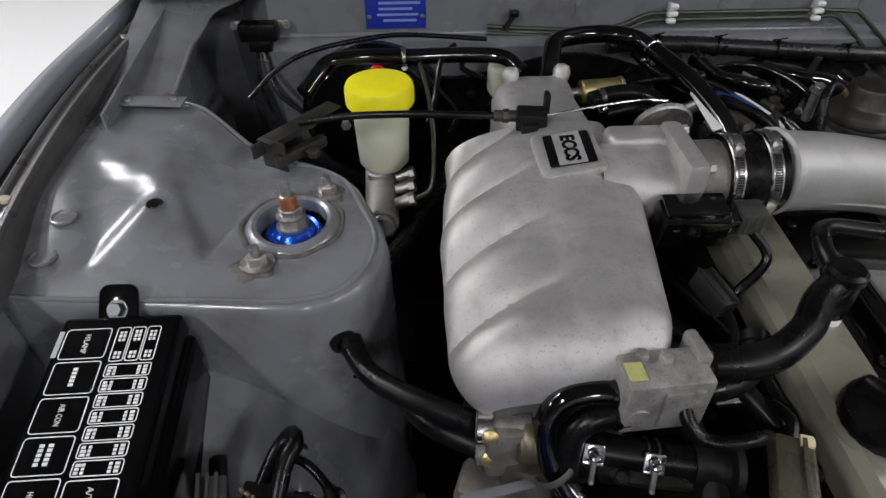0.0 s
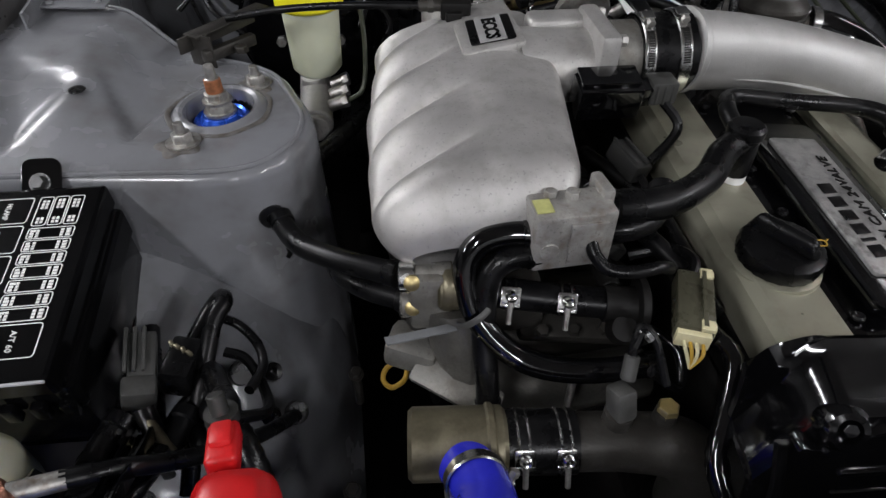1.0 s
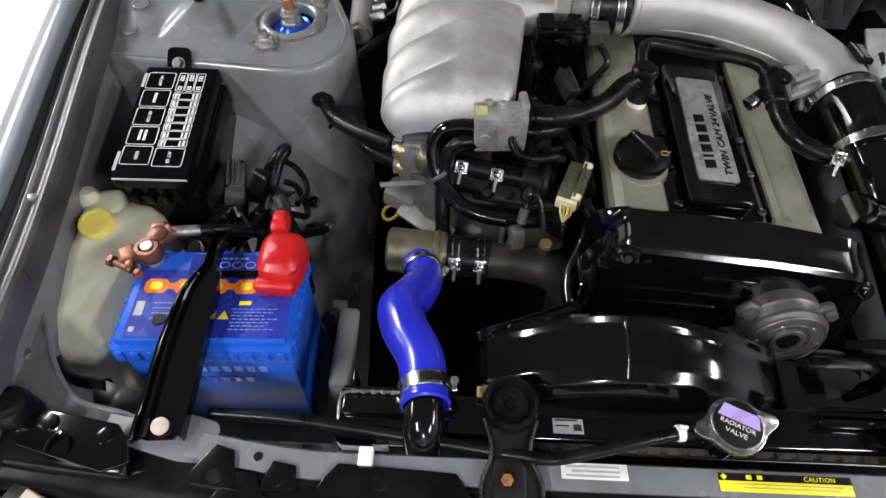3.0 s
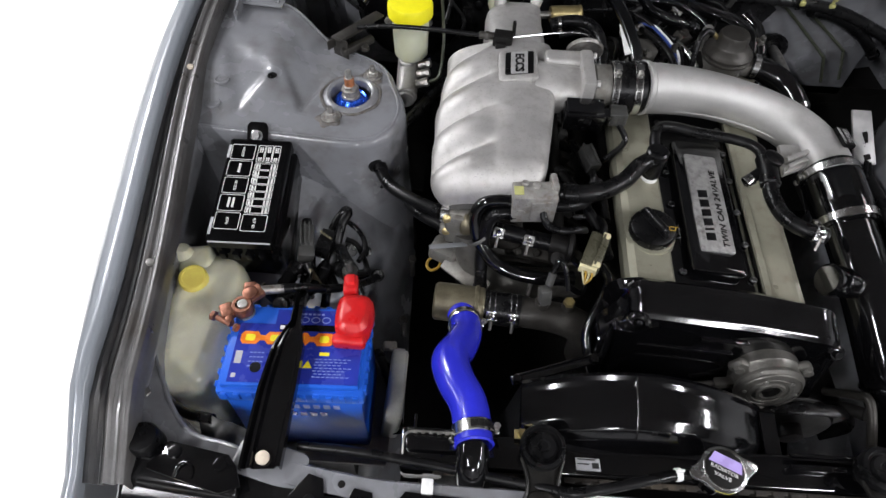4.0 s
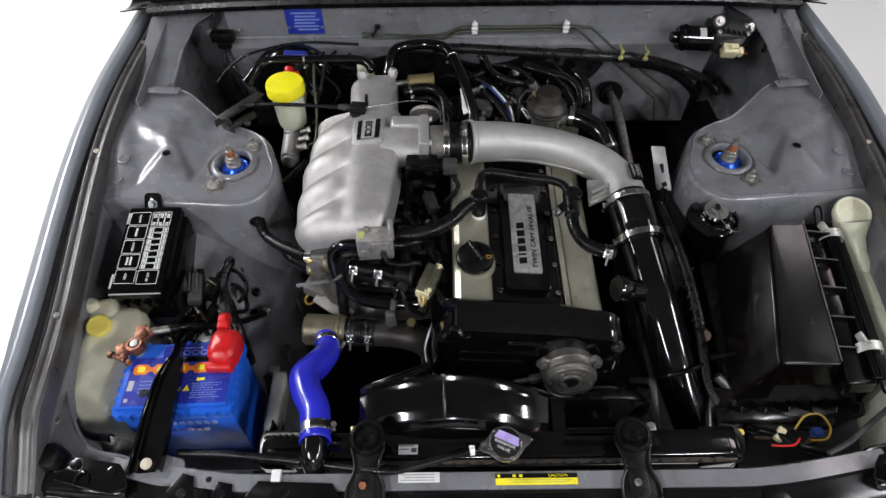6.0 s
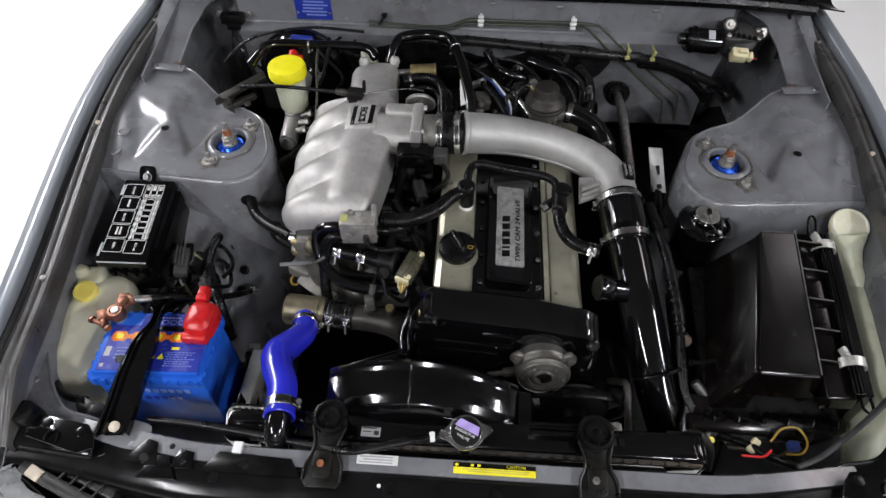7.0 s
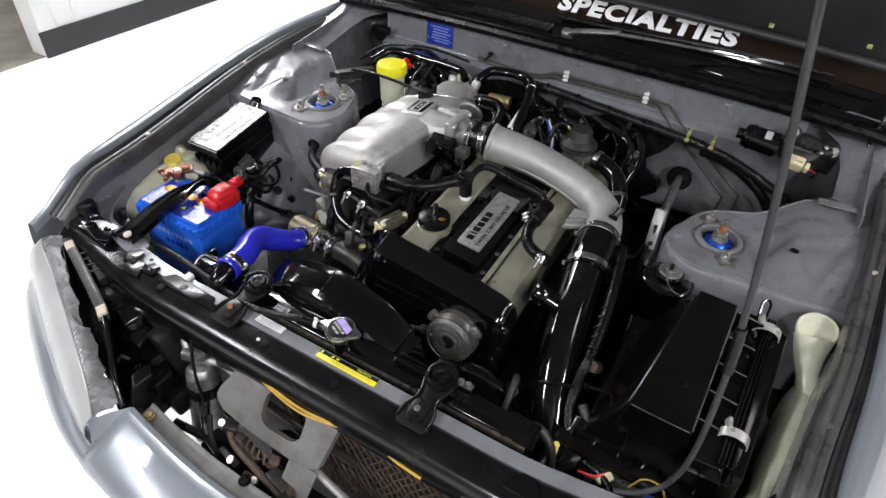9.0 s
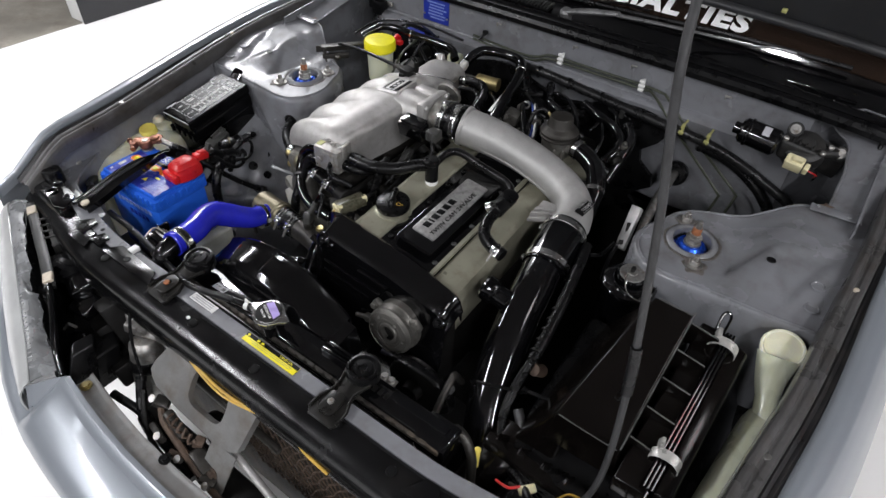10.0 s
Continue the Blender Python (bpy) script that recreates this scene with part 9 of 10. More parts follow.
solo("drain_tap", join(lathe([(0.004, 0), (0.006, 0.007), (0.004, 0.011), (0, 0.012)], (0.405, -0.548, 0.69), (0, 0, 1), 14), rod((0.405, -0.548, 0.65), (0.405, -0.548, 0.69), 0.005, seg=10)), YELLOW_OLD, (0.405, -0.548, 0.66), "small yellow-topped tap beside the radiator", "tap")
hose("coolant_pipe", [(0.362, -0.552, 0.722), (0.382, -0.552, 0.715), (0.402, -0.560, 0.690), (0.412, -0.572, 0.64)], 0.008, "dark steel pipe at the radiator's end", ALU_DARK, 14)
solo("coolant_sensor", rod((0.398, -0.365, 0.700), (0.404, -0.340, 0.675), 0.011, 0.012, 18), RUSTY, (0.40, -0.355, 0.69), "rusty brown sensor body beside the pipe", "sensor")
solo("pipe_valve", join(rod((0.435, -0.452, 0.652), (0.447, -0.466, 0.640), 0.012, seg=18), rod((0.41, -0.43, 0.67), (0.436, -0.453, 0.651), 0.009, seg=14)), DARK_STEEL, (0.44, -0.455, 0.645), "dark steel valve fitting below the loom", "valve")
solo("ac_compressor", join(lathe([(0, -0.06), (0.055, -0.06), (0.06, -0.05), (0.06, 0.06), (0, 0.06)], (0.28, -0.36, 0.52), (0, 1, 0), 28), tube([(0.27, -0.42, 0.58), (0.275, -0.44, 0.63), (0.29, -0.46, 0.655)], 0.010, 12)), GRIME_SHADE, (0.28, -0.36, 0.5), "oily dark compressor beside the engine", "compressor")
hose("coolant_pipe", [(0.278, -0.40, 0.60), (0.282, -0.43, 0.655), (0.288, -0.45, 0.675), (0.292, -0.50, 0.64), (0.295, -0.53, 0.60)], 0.0065, "oily brown pipe beside the engine", ALU_DARK, 14)

# ---- front of the car ----
def track(points, steps=14):
    """A function of 0..1 along a smooth line through the points."""
    line = smooth_path(points, steps)[0]

    def at(u):
        k = clamp01(u) * (len(line) - 1)
        i = min(int(k), len(line) - 2)
        return line[i].lerp(line[i + 1], k - i)

    return at


def table(rows, x):
    for a, b in zip(rows, rows[1:]):
        if x <= b[0]:
            t = max(0.0, (x - a[0]) / (b[0] - a[0]))
            return [p + (q - p) * t for p, q in zip(a[1:], b[1:])]
    return list(rows[-1][1:])


# rear edge (y, z) and nose (y, z) of the bumper, by the distance from the middle
BUMPER = [(0.0, -0.862, 0.597, -0.968, 0.565), (0.10, -0.860, 0.598, -0.965, 0.565), (0.20, -0.852, 0.604, -0.958, 0.562), (0.285, -0.840, 0.614, -0.948, 0.556), (0.296, -0.844, 0.606, -0.946, 0.555), (0.318, -0.905, 0.558, -0.942, 0.545), (0.384, -0.893, 0.562, -0.928, 0.540), (0.461, -0.866, 0.574, -0.907, 0.536), (0.583, -0.812, 0.590, -0.858, 0.535), (0.699, -0.756, 0.606, -0.804, 0.535), (0.774, -0.716, 0.608, -0.764, 0.535), (0.80, -0.69, 0.608, -0.735, 0.535)]
BUMPER_X = [-0.80 + 0.025 * k for k in range(20)] + [-0.318, -0.307, -0.296, -0.285] + [-0.27 + 0.045 * k for k in range(13)] + [0.285, 0.296, 0.307, 0.318] + [0.325 + 0.025 * k for k in range(20)]


def bumper_at(u, v):
    x = BUMPER_X[int(round(u * (len(BUMPER_X) - 1)))]
    ry, rz, ny, nz = table(BUMPER, abs(x))
    sec = [(0.0, -0.012, 0), (0.0, 0.0, 0), (0.06, 0.004, 0), (0.14, 0.002, 0), (0.20, -0.003, 0), (0.45, 0.002, 0), (0.70, 0.004, 0), (0.88, 0.002, 0), (0.97, -0.005, 0), (0.99, -0.014, 0), (0.97, -0.035, 1), (0.90, -0.06, 1), (0.86, -0.065, 1), (0.80, -0.10, 1), (0.45, -0.22, 1), (0.0, -0.33, 1)]
    t, d, _ = sec[int(round(v * (len(sec) - 1)))]
    k = min(t, 1.0)
    return (x, ry + (ny - ry) * t, rz + (nz - rz) * k**1.3 + d)


bump = part("front_bumper", sheet(bumper_at, len(BUMPER_X) - 1, 15, 0.003), GREY_OUT, car, "grey painted front bumper", angle=35)
part("bumper_flange", sheet(lambda u, v: (-0.285 + 0.57 * u, table(BUMPER, abs(-0.285 + 0.57 * u))[0] + 0.002 + 0.034 * v, 0.590 - 0.004 * soft(v * 4) + 0.003 * soft((v - 0.8) * 6)), 24, 10, 0.003), GREY_DULL, bump)
part("bumper_lip", sheet(lambda u, v: (-0.285 + 0.57 * u, table(BUMPER, abs(-0.285 + 0.57 * u))[0] + 0.037 + 0.004 * v, 0.589 - 0.05 * v), 24, 3, 0.003), GREY_DULL, bump)
for x in (-0.268, -0.03, 0.22):
    part("bolt", join(lathe([(0.011, 0), (0.011, 0.002), (0, 0.002)], (x, -0.826, 0.588), (0, 0, 1), 16), hexa((x, -0.826, 0.590), (0, 0, 1), 0.007, 0.005)), BRASS if x < -0.2 else BLACK_PLASTIC, bump)
for side in (-1, 1):
    part("corner_lip", sheet(lambda u, v: tuple(Vector((side * 0.342, -0.893, 0.600)).lerp(Vector((side * 0.288, -0.838, 0.616)), u).lerp(Vector((side * 0.326, -0.912, 0.552)).lerp(Vector((side * 0.288, -0.866, 0.590)), u), v) + Vector((0, 0.004 * math.sin(math.pi * u), 0))), 8, 6, 0.003), GREY_OUT, bump)
rng_l = random.Random(31)
RAGGED = [rng_l.uniform(-0.004, 0.004) for _ in range(80)]


def headlamp(side):
    def at(points):
        return track([(side * x, y, z) for x, y, z in points])

    seam = at([(0.735, -0.685, 0.700), (0.712, -0.700, 0.700), (0.629, -0.736, 0.695), (0.535, -0.778, 0.685), (0.471, -0.809, 0.672), (0.415, -0.837, 0.655), (0.368, -0.863, 0.635), (0.336, -0.888, 0.607)])
    foot = at([(0.800, -0.700, 0.590), (0.774, -0.716, 0.585), (0.699, -0.756, 0.583), (0.583, -0.812, 0.572), (0.461, -0.866, 0.556), (0.384, -0.893, 0.548), (0.322, -0.908, 0.545)])
    inner = at([(0.700, -0.665, 0.715), (0.674, -0.677, 0.712), (0.565, -0.738, 0.698), (0.479, -0.783, 0.672), (0.459, -0.783, 0.670), (0.392, -0.814, 0.648), (0.346, -0.829, 0.630), (0.316, -0.848, 0.612)])
    strip = at([(0.690, -0.655, 0.715), (0.647, -0.676, 0.713), (0.54, -0.716, 0.712), (0.437, -0.757, 0.706), (0.385, -0.790, 0.675), (0.345, -0.822, 0.640), (0.315, -0.842, 0.600)])
    lampu = part("headlamp", loft_box([(side * 0.72, -0.655, 0.62), (side * 0.315, -0.80, 0.585), (side * 0.315, -0.73, 0.585), (side * 0.70, -0.61, 0.62)], [(side * 0.72, -0.69, 0.52), (side * 0.315, -0.85, 0.50), (side * 0.315, -0.75, 0.50), (side * 0.70, -0.62, 0.52)], 0.006), BLACK_PLASTIC, car, "dark headlamp shell with a hazy clear lens")

    def lens(u, v):
        a, b = seam(u), foot(u)
        bulge = 0.016 * math.sin(math.pi * v) ** 0.8
        return tuple(a.lerp(b, v) + Vector((side * 0.5, -0.8, 0.35)) * bulge)

    def rim(u, v):
        a, b = seam(u), inner(u)
        jag = RAGGED[int(u * 70)] + 0.006 * math.sin(u * 23) + 0.004 * math.sin(u * 61)
        return tuple(a.lerp(b, v * (1.0 + jag / 0.05)) + Vector((0, 0, 0.006 * math.sin(math.pi * v) - 0.003 * v + 0.0015 * math.sin(70 * u) * v)))

    part("lens", sheet(lens, 48, 10, 0.003), LENS, lampu, "hazy off-white lens", angle=60)
    part("lens_edge", sheet(rim, 70, 6, 0.0025), LENS_EDGE, lampu, "scuffed lens edge", angle=60)
    part("seam_bead", tube([tuple(seam(k / 20) + Vector((0, -0.001, 0.001))) for k in range(21)], 0.0022, 8, 2), LENS, lampu)
    for k in range(16):
        a = seam(0.56 + 0.022 * k)
        b = inner(0.56 + 0.022 * k)
        part("lens_flute", tube([tuple(a + Vector((0, 0, 0.001))), tuple(a.lerp(b, 0.22) + Vector((0, 0, 0.004)))], 0.0012, 6, 2), LENS, lampu)
    part("inner_wall", sheet(lambda u, v: tuple(inner(u) * (1 - v) + strip(u) * v - Vector((0, 0, 0.035 - 0.03 * (2 * v - 1) ** 2))), 30, 8, 0.003), BLACK_PLASTIC, lampu)
    part("back_wall", sheet(lambda u, v: tuple(strip(u) + Vector((-side * 0.004 * v, 0.012 * v, -0.002 - 0.22 * v))), 30, 8, 0.004), BLACK_PAINT, lampu)
    part("strip", bar([(-0.008, -0.008), (0.008, -0.008), (0.010, 0.002), (0.006, 0.005), (-0.006, 0.005), (-0.010, 0.002)], [tuple(strip(0.08 + 0.46 * k / 14)) for k in range(15)]), CONN_GREY, lampu)
    part("strip_edge", tube([tuple(strip(0.5 + 0.5 * k / 8) + Vector((0, 0, 0.002))) for k in range(9)], 0.006, 10, 3), BLACK_PAINT, lampu)
    part("clip", box((side * 0.437, -0.757, 0.711), (0.026, 0.018, 0.008), 0.002, (10, 0, side * 28)), BEIGE_CLIP, lampu, "beige plastic clip")
    part("clip", box((side * 0.647, -0.676, 0.717), (0.026, 0.018, 0.008), 0.002, (5, 0, side * 24)), BEIGE_CLIP, lampu)
    part("shell_back", loft_box([(side * 0.628, -0.664, 0.714), (side * 0.600, -0.640, 0.714), (side * 0.512, -0.664, 0.712), (side * 0.520, -0.706, 0.708)], [(side * 0.628, -0.674, 0.66), (side * 0.600, -0.640, 0.66), (side * 0.512, -0.664, 0.66), (side * 0.520, -0.706, 0.66)], 0.004), CONN_GREY, lampu, "grey plastic shell block")
    for k in range(4):
        part("shell_rib", box((side * (0.600 - 0.022 * k), -0.668 - 0.006 * k, 0.7155), (0.003, 0.045, 0.004), 0.001, (0, 0, side * 30)), CONN_GREY, lampu)
    part("indicator", sheet(lambda u, v: (side * (0.775 + 0.030 * u), -0.700 + 0.09 * u, 0.665 - 0.08 * v), 6, 6, 0.004), RED, lampu, "amber-red corner lens")
    for (x, y, z), s, r in (((0.425, -0.715, 0.668), (0.050, 0.045, 0.030), 20), ((0.395, -0.730, 0.640), (0.045, 0.05, 0.03), -10), ((0.350, -0.775, 0.590), (0.030, 0.030, 0.060), 25), ((0.365, -0.745, 0.560), (0.06, 0.05, 0.05), 5)):
        part("rear_cover", box((side * x, y, z), s, 0.007, (12, -8 * side, side * r), 3), BLACK_PAINT, lampu)
    part("bulb_boot", lathe([(0.042, -0.02), (0.042, 0.008), (0.034, 0.016), (0.030, 0.016), (0.024, 0.024), (0.012, 0.026), (0, 0.026)], (side * 0.48, -0.700, 0.672), (0, 0.5, 0.85), 26), RUBBER, lampu, "rubber bulb boot")
    part("adjuster", tube([(side * (0.412 - 0.0014 * k), -0.778 + 0.0008 * k, 0.622 - 0.001 * k + 0.004 * (k % 2)) for k in range(16)], 0.0024, 6, 2), ZINC, lampu, "zinc adjuster screw")
    part("side_post", loft_box([(side * 0.330, -0.800, 0.640), (side * 0.310, -0.815, 0.63), (side * 0.305, -0.775, 0.63), (side * 0.325, -0.76, 0.64)], [(side * 0.31, -0.86, 0.54), (side * 0.29, -0.865, 0.54), (side * 0.29, -0.80, 0.53), (side * 0.31, -0.80, 0.53)], 0.004), BLACK_PLASTIC, lampu)


headlamp(-1)
headlamp(1)
for side in (-1, 1):
    for x, y, z, s in ((0.335, -0.700, 0.60, (0.05, 0.05, 0.13)), (0.375, -0.715, 0.55, (0.07, 0.05, 0.10)), (0.305, -0.735, 0.52, (0.04, 0.06, 0.05))):
        part("support_stay", box((side * x, y, z), s, 0.006, (8, side * 14, side * 10)), GRIME_SHADE, car)
    part("side_baffle", sheet(lambda u, v: (side * (0.345 + 0.36 * u), -0.668 + 0.03 * u, 0.700 - 0.26 * v), 6, 4, 0.004), GRIME_SHADE, car)
    part("baffle_step", box((side * 0.42, -0.690, 0.63), (0.16, 0.03, 0.05), 0.008, (0, side * 10, 0)), GRIME_SHADE, car)

LP = basis((-0.018, -0.726, 0.658), (1, 0.0, 0), (0, 0.565, 0.825))


def holed_plate(outer, inner, thick, m):
    """A plate with a hole, its rim turned down on both edges."""
    bm = bmesh.new()
    n = len(outer)
    rows = []
    for ring, z in ((outer, -0.016), (outer, 0.0), (None, 0.004), (inner, 0.002), (inner, -0.010)):
        pts = ring or [((o[0] * 2 + i[0]) / 3, (o[1] * 2 + i[1]) / 3) for o, i in zip(outer, inner)]
        rows.append([bm.verts.new(m @ Vector((x, y, z))) for x, y in pts])
    for a, b in zip(rows, rows[1:]):
        for k in range(n):
            bm.faces.new((a[k], a[(k + 1) % n], b[(k + 1) % n], b[k]))
    bm.normal_update()
    bmesh.ops.solidify(bm, geom=bm.faces[:], thickness=thick)
    return bm


def ray_ring(shape, n, c):
    """n points of a closed outline, at even angles round c."""
    out = []
    for k in range(n):
        a = 2 * math.pi * k / n
        dx, dy = math.cos(a), math.sin(a)
        best = 0.0
        for p, q in zip(shape, shape[1:] + shape[:1]):
            ex, ey = q[0] - p[0], q[1] - p[1]
            den = dx * ey - dy * ex
            if abs(den) > 1e-12:
                t = ((p[0] - c[0]) * ey - (p[1] - c[1]) * ex) / den
                w = ((p[0] - c[0]) * dy - (p[1] - c[1]) * dx) / den
                if t > 0 and -1e-6 <= w <= 1 + 1e-6:
                    best = max(best, t)
        out.append((c[0] + dx * best, c[1] + dy * best))
    return out


hole_c = (-0.004, 0.0)
latch = part("latch_panel", holed_plate(
    ray_ring([(-0.112, 0.060), (0.108, 0.060), (0.090, -0.052), (0.060, -0.066), (-0.060, -0.060), (-0.138, -0.050), (-0.156, -0.026)], 64, hole_c),
    ray_ring(rounded(0.090, 0.068, 0.022, 5, *hole_c), 64, hole_c), 0.003, LP), GREY_DULL, car, "stained grey latch panel with a rounded hole", angle=30)
part("panel_leg", sheet(lambda u, v: (0.015 + 0.060 * u - 0.012 * v, -0.758 - 0.040 * v, 0.608 - 0.075 * v), 4, 4, 0.003), GREY_DULL, latch)
part("leg_bolt", join(lathe([(0.012, 0), (0.012, 0.002), (0, 0.002)], (0.034, -0.790, 0.556), (0, -0.9, 0.5), 16), hexa((0.034, -0.791, 0.557), (0, -0.9, 0.5), 0.008, 0.006)), RUSTY, latch)
part("stay_bar", box((-0.02, -0.700, 0.600), (0.26, 0.012, 0.02), 0.004, (0, 6, 0)), ALU_DARK, latch)
lk = thing("hood_latch", (0.0, -0.775, 0.55), "rusty hood latch with springs", "latch")
part("latch_body", join(box((-0.075, -0.775, 0.580), (0.06, 0.020, 0.030), 0.006, (0, 15, -8)), box((0.005, -0.785, 0.560), (0.05, 0.028, 0.02), 0.005, (0, 10, -10))), ALU_DARK, lk)
part("spring", tube([(-0.085 + 0.0045 * k, -0.777 + 0.008 * math.cos(2.2 * k), 0.600 - 0.001 * k + 0.008 * math.sin(2.2 * k)) for k in range(16)], 0.0025, 6, 3), RUSTY, lk, "rusty coil spring")
part("lever", tube([(-0.13, -0.765, 0.588), (-0.10, -0.782, 0.582), (-0.06, -0.79, 0.570), (0.0, -0.80, 0.556), (0.04, -0.805, 0.548)], 0.007, 8), RUSTY, lk)
part("lever_end", box((0.035, -0.800, 0.550), (0.03, 0.02, 0.016), 0.004, (0, 15, 20)), ALU_DARK, lk)
for (x, y, z), s, r in (((-0.125, -0.765, 0.595), (0.025, 0.020, 0.020), 30), ((-0.10, -0.800, 0.565), (0.05, 0.012, 0.016), -12), ((-0.045, -0.806, 0.552), (0.03, 0.016, 0.012), 10), ((-0.02, -0.770, 0.575), (0.018, 0.018, 0.030), 25), ((0.06, -0.808, 0.545), (0.04, 0.012, 0.010), -6)):
    part("latch_link", box((x, y, z), s, 0.003, (10, r, r)), ALU_DARK if x < -0.05 else RUSTY, lk)
for x, y, z in ((-0.132, -0.77, 0.606), (-0.085, -0.803, 0.574), (-0.03, -0.806, 0.560), (0.045, -0.808, 0.556)):
    part("latch_pin", join(rod((x, y, z - 0.008), (x, y - 0.004, z + 0.006), 0.0045, seg=10), lathe([(0.007, 0), (0.007, 0.002), (0, 0.002)], (x, y - 0.004, z + 0.005), (0, -0.5, 0.85), 12)), ZINC, lk)
hose("wiring", [(-0.17, -0.77, 0.60), (-0.15, -0.79, 0.575), (-0.10, -0.815, 0.55), (-0.02, -0.82, 0.54), (0.06, -0.825, 0.535)], 0.005, "grimy cable beside the hood latch", GRIME_SHADE, 8)
hose("wiring", [(-0.20, -0.755, 0.60), (-0.18, -0.775, 0.58), (-0.16, -0.79, 0.56), (-0.12, -0.80, 0.545)], 0.009, "dark hose under the latch panel", RUBBER, 10)
wy = thing("release_cable", (0.0, -0.70, 0.70), "yellow wire clipped along the cross member", "cable")
part("wire", tube([(-0.145, -0.690, 0.712), (-0.11, -0.700, 0.704), (-0.05, -0.712, 0.698), (0.01, -0.715, 0.692), (0.06, -0.712, 0.694), (0.095, -0.705, 0.698)], 0.0026, 8), YELLOW_WIRE, wy)
part("wire", tube([(-0.145, -0.692, 0.709), (-0.10, -0.705, 0.699), (-0.04, -0.716, 0.693), (0.02, -0.719, 0.688), (0.095, -0.708, 0.694)], 0.0022, 8), YELLOW_WIRE, wy)
part("sleeve", tube([(0.095, -0.706, 0.697), (0.13, -0.705, 0.700), (0.165, -0.703, 0.702)], 0.005, 8), RUBBER, wy)
part("tail_wire", tube([(0.165, -0.703, 0.702), (0.20, -0.712, 0.697), (0.25, -0.715, 0.695)], 0.0026, 8), YELLOW_WIRE, wy)
hose("wiring", [(0.35, -0.705, 0.700), (0.40, -0.715, 0.690), (0.46, -0.708, 0.692), (0.50, -0.695, 0.698)], 0.003, "yellow wire under the cross member", YELLOW_WIRE, 8)
hose("wiring", [(-0.36, -0.668, 0.715), (-0.345, -0.680, 0.705), (-0.33, -0.690, 0.700), (-0.31, -0.690, 0.703)], 0.003, "short yellow wire by the headlamp", YELLOW_WIRE, 8)

dr = thing("receiver_drier", (-0.245, -0.72, 0.45), "dull aluminium receiver drier with a black collar", "receiver drier")
DA, DC = Vector((0.12, -0.25, -1.0)).normalized(), Vector((-0.262, -0.702, 0.610))
part("can", lathe([(0, 0), (0.024, 0.0), (0.030, 0.008), (0.031, 0.02), (0.031, 0.16), (0.028, 0.17), (0, 0.17)], DC, DA, 28), ZINC, dr)
part("collar", lathe([(0.0315, 0.040), (0.033, 0.042), (0.033, 0.064), (0.0315, 0.066)], DC, DA, 28), BLACK_PLASTIC, dr)
part("fitting", join(box(DC + Vector((-0.012, 0.006, 0.016)), (0.06, 0.026, 0.024), 0.005, (0, 12, 25)), rod(DC + Vector((-0.03, 0.0, 0.02)), DC + Vector((-0.045, 0.01, 0.04)), 0.009, seg=14), hexa(DC + Vector((0.005, 0, 0.025)), (0.2, 0, 1), 0.012, 0.014)), ZINC, dr)
part("pipe", tube([DC + Vector((0.015, 0.005, 0.02)), (-0.21, -0.690, 0.632), (-0.17, -0.692, 0.620), (-0.12, -0.70, 0.600)], 0.007, 12), CAST, dr)
hose("coolant_pipe", [(-0.345, -0.672, 0.690), (-0.325, -0.680, 0.678), (-0.28, -0.680, 0.672), (-0.23, -0.675, 0.668), (-0.18, -0.675, 0.660), (-0.13, -0.680, 0.648)], 0.0085, "grey refrigerant pipe behind the cross member", CONN_GREY, 14)
hose("coolant_pipe", [(-0.33, -0.660, 0.672), (-0.28, -0.668, 0.662), (-0.22, -0.668, 0.652), (-0.15, -0.672, 0.640)], 0.0085, "second grey refrigerant pipe behind the cross member", CONN_GREY, 14)
hose("wiring", [(-0.255, -0.690, 0.725), (-0.25, -0.715, 0.69), (-0.235, -0.735, 0.64), (-0.21, -0.75, 0.59), (-0.18, -0.77, 0.56)], 0.003, "thin black cable hanging to the latch", RUBBER, 8)
solo("pipe_bracket", box((-0.195, -0.688, 0.660), (0.035, 0.030, 0.045), 0.006, (10, 10, 15)), CONN_GREY, (-0.195, -0.688, 0.66), "grey pipe bracket under the cross member", "bracket")
solo("fog_bracket", join(box((0.33, -0.735, 0.665), (0.030, 0.03, 0.028), 0.006, (0, 0, 20)), rod((0.365, -0.74, 0.675), (0.372, -0.752, 0.690), 0.014, 0.013, 20), tube([(0.34, -0.74, 0.655), (0.40, -0.745, 0.660), (0.44, -0.74, 0.67)], 0.009, 12)), ZINC, (0.34, -0.74, 0.66), "zinc pipe joint ahead of the condenser", "pipe joint")
hose("coolant_pipe", [(0.03, -0.745, 0.600), (0.10, -0.755, 0.585), (0.20, -0.765, 0.57), (0.27, -0.76, 0.60), (0.32, -0.74, 0.655)], 0.007, "pale steel refrigerant pipe ahead of the condenser", CAST, 12)
cond = thing("condenser", (0.08, -0.66, 0.30), "dusty dark condenser behind a wire guard", "condenser")
part("core", box((0.06, -0.655, 0.47), (0.66, 0.022, 0.42), 0.003), CORE, cond)
guard = []
for k in range(30):
    for lean in (-1, 1):
        x = -0.04 + 0.018 * k
        pts = [(x + lean * 0.14 * (w - 0.5) + 0.003 * (-1) ** n, -0.692, 0.69 - 0.24 * w) for n, w in enumerate(q / 7 for q in range(8))]
        guard.append(tube(pts, 0.0017, 5, 2))
tagged(part("wire_guard", join(*guard), RUSTY, cond, "wire guard mesh"), kind="stuff")
horn = thing("horn", (-0.05, -0.72, 0.50), "dark round horn ahead of the condenser", "horn")
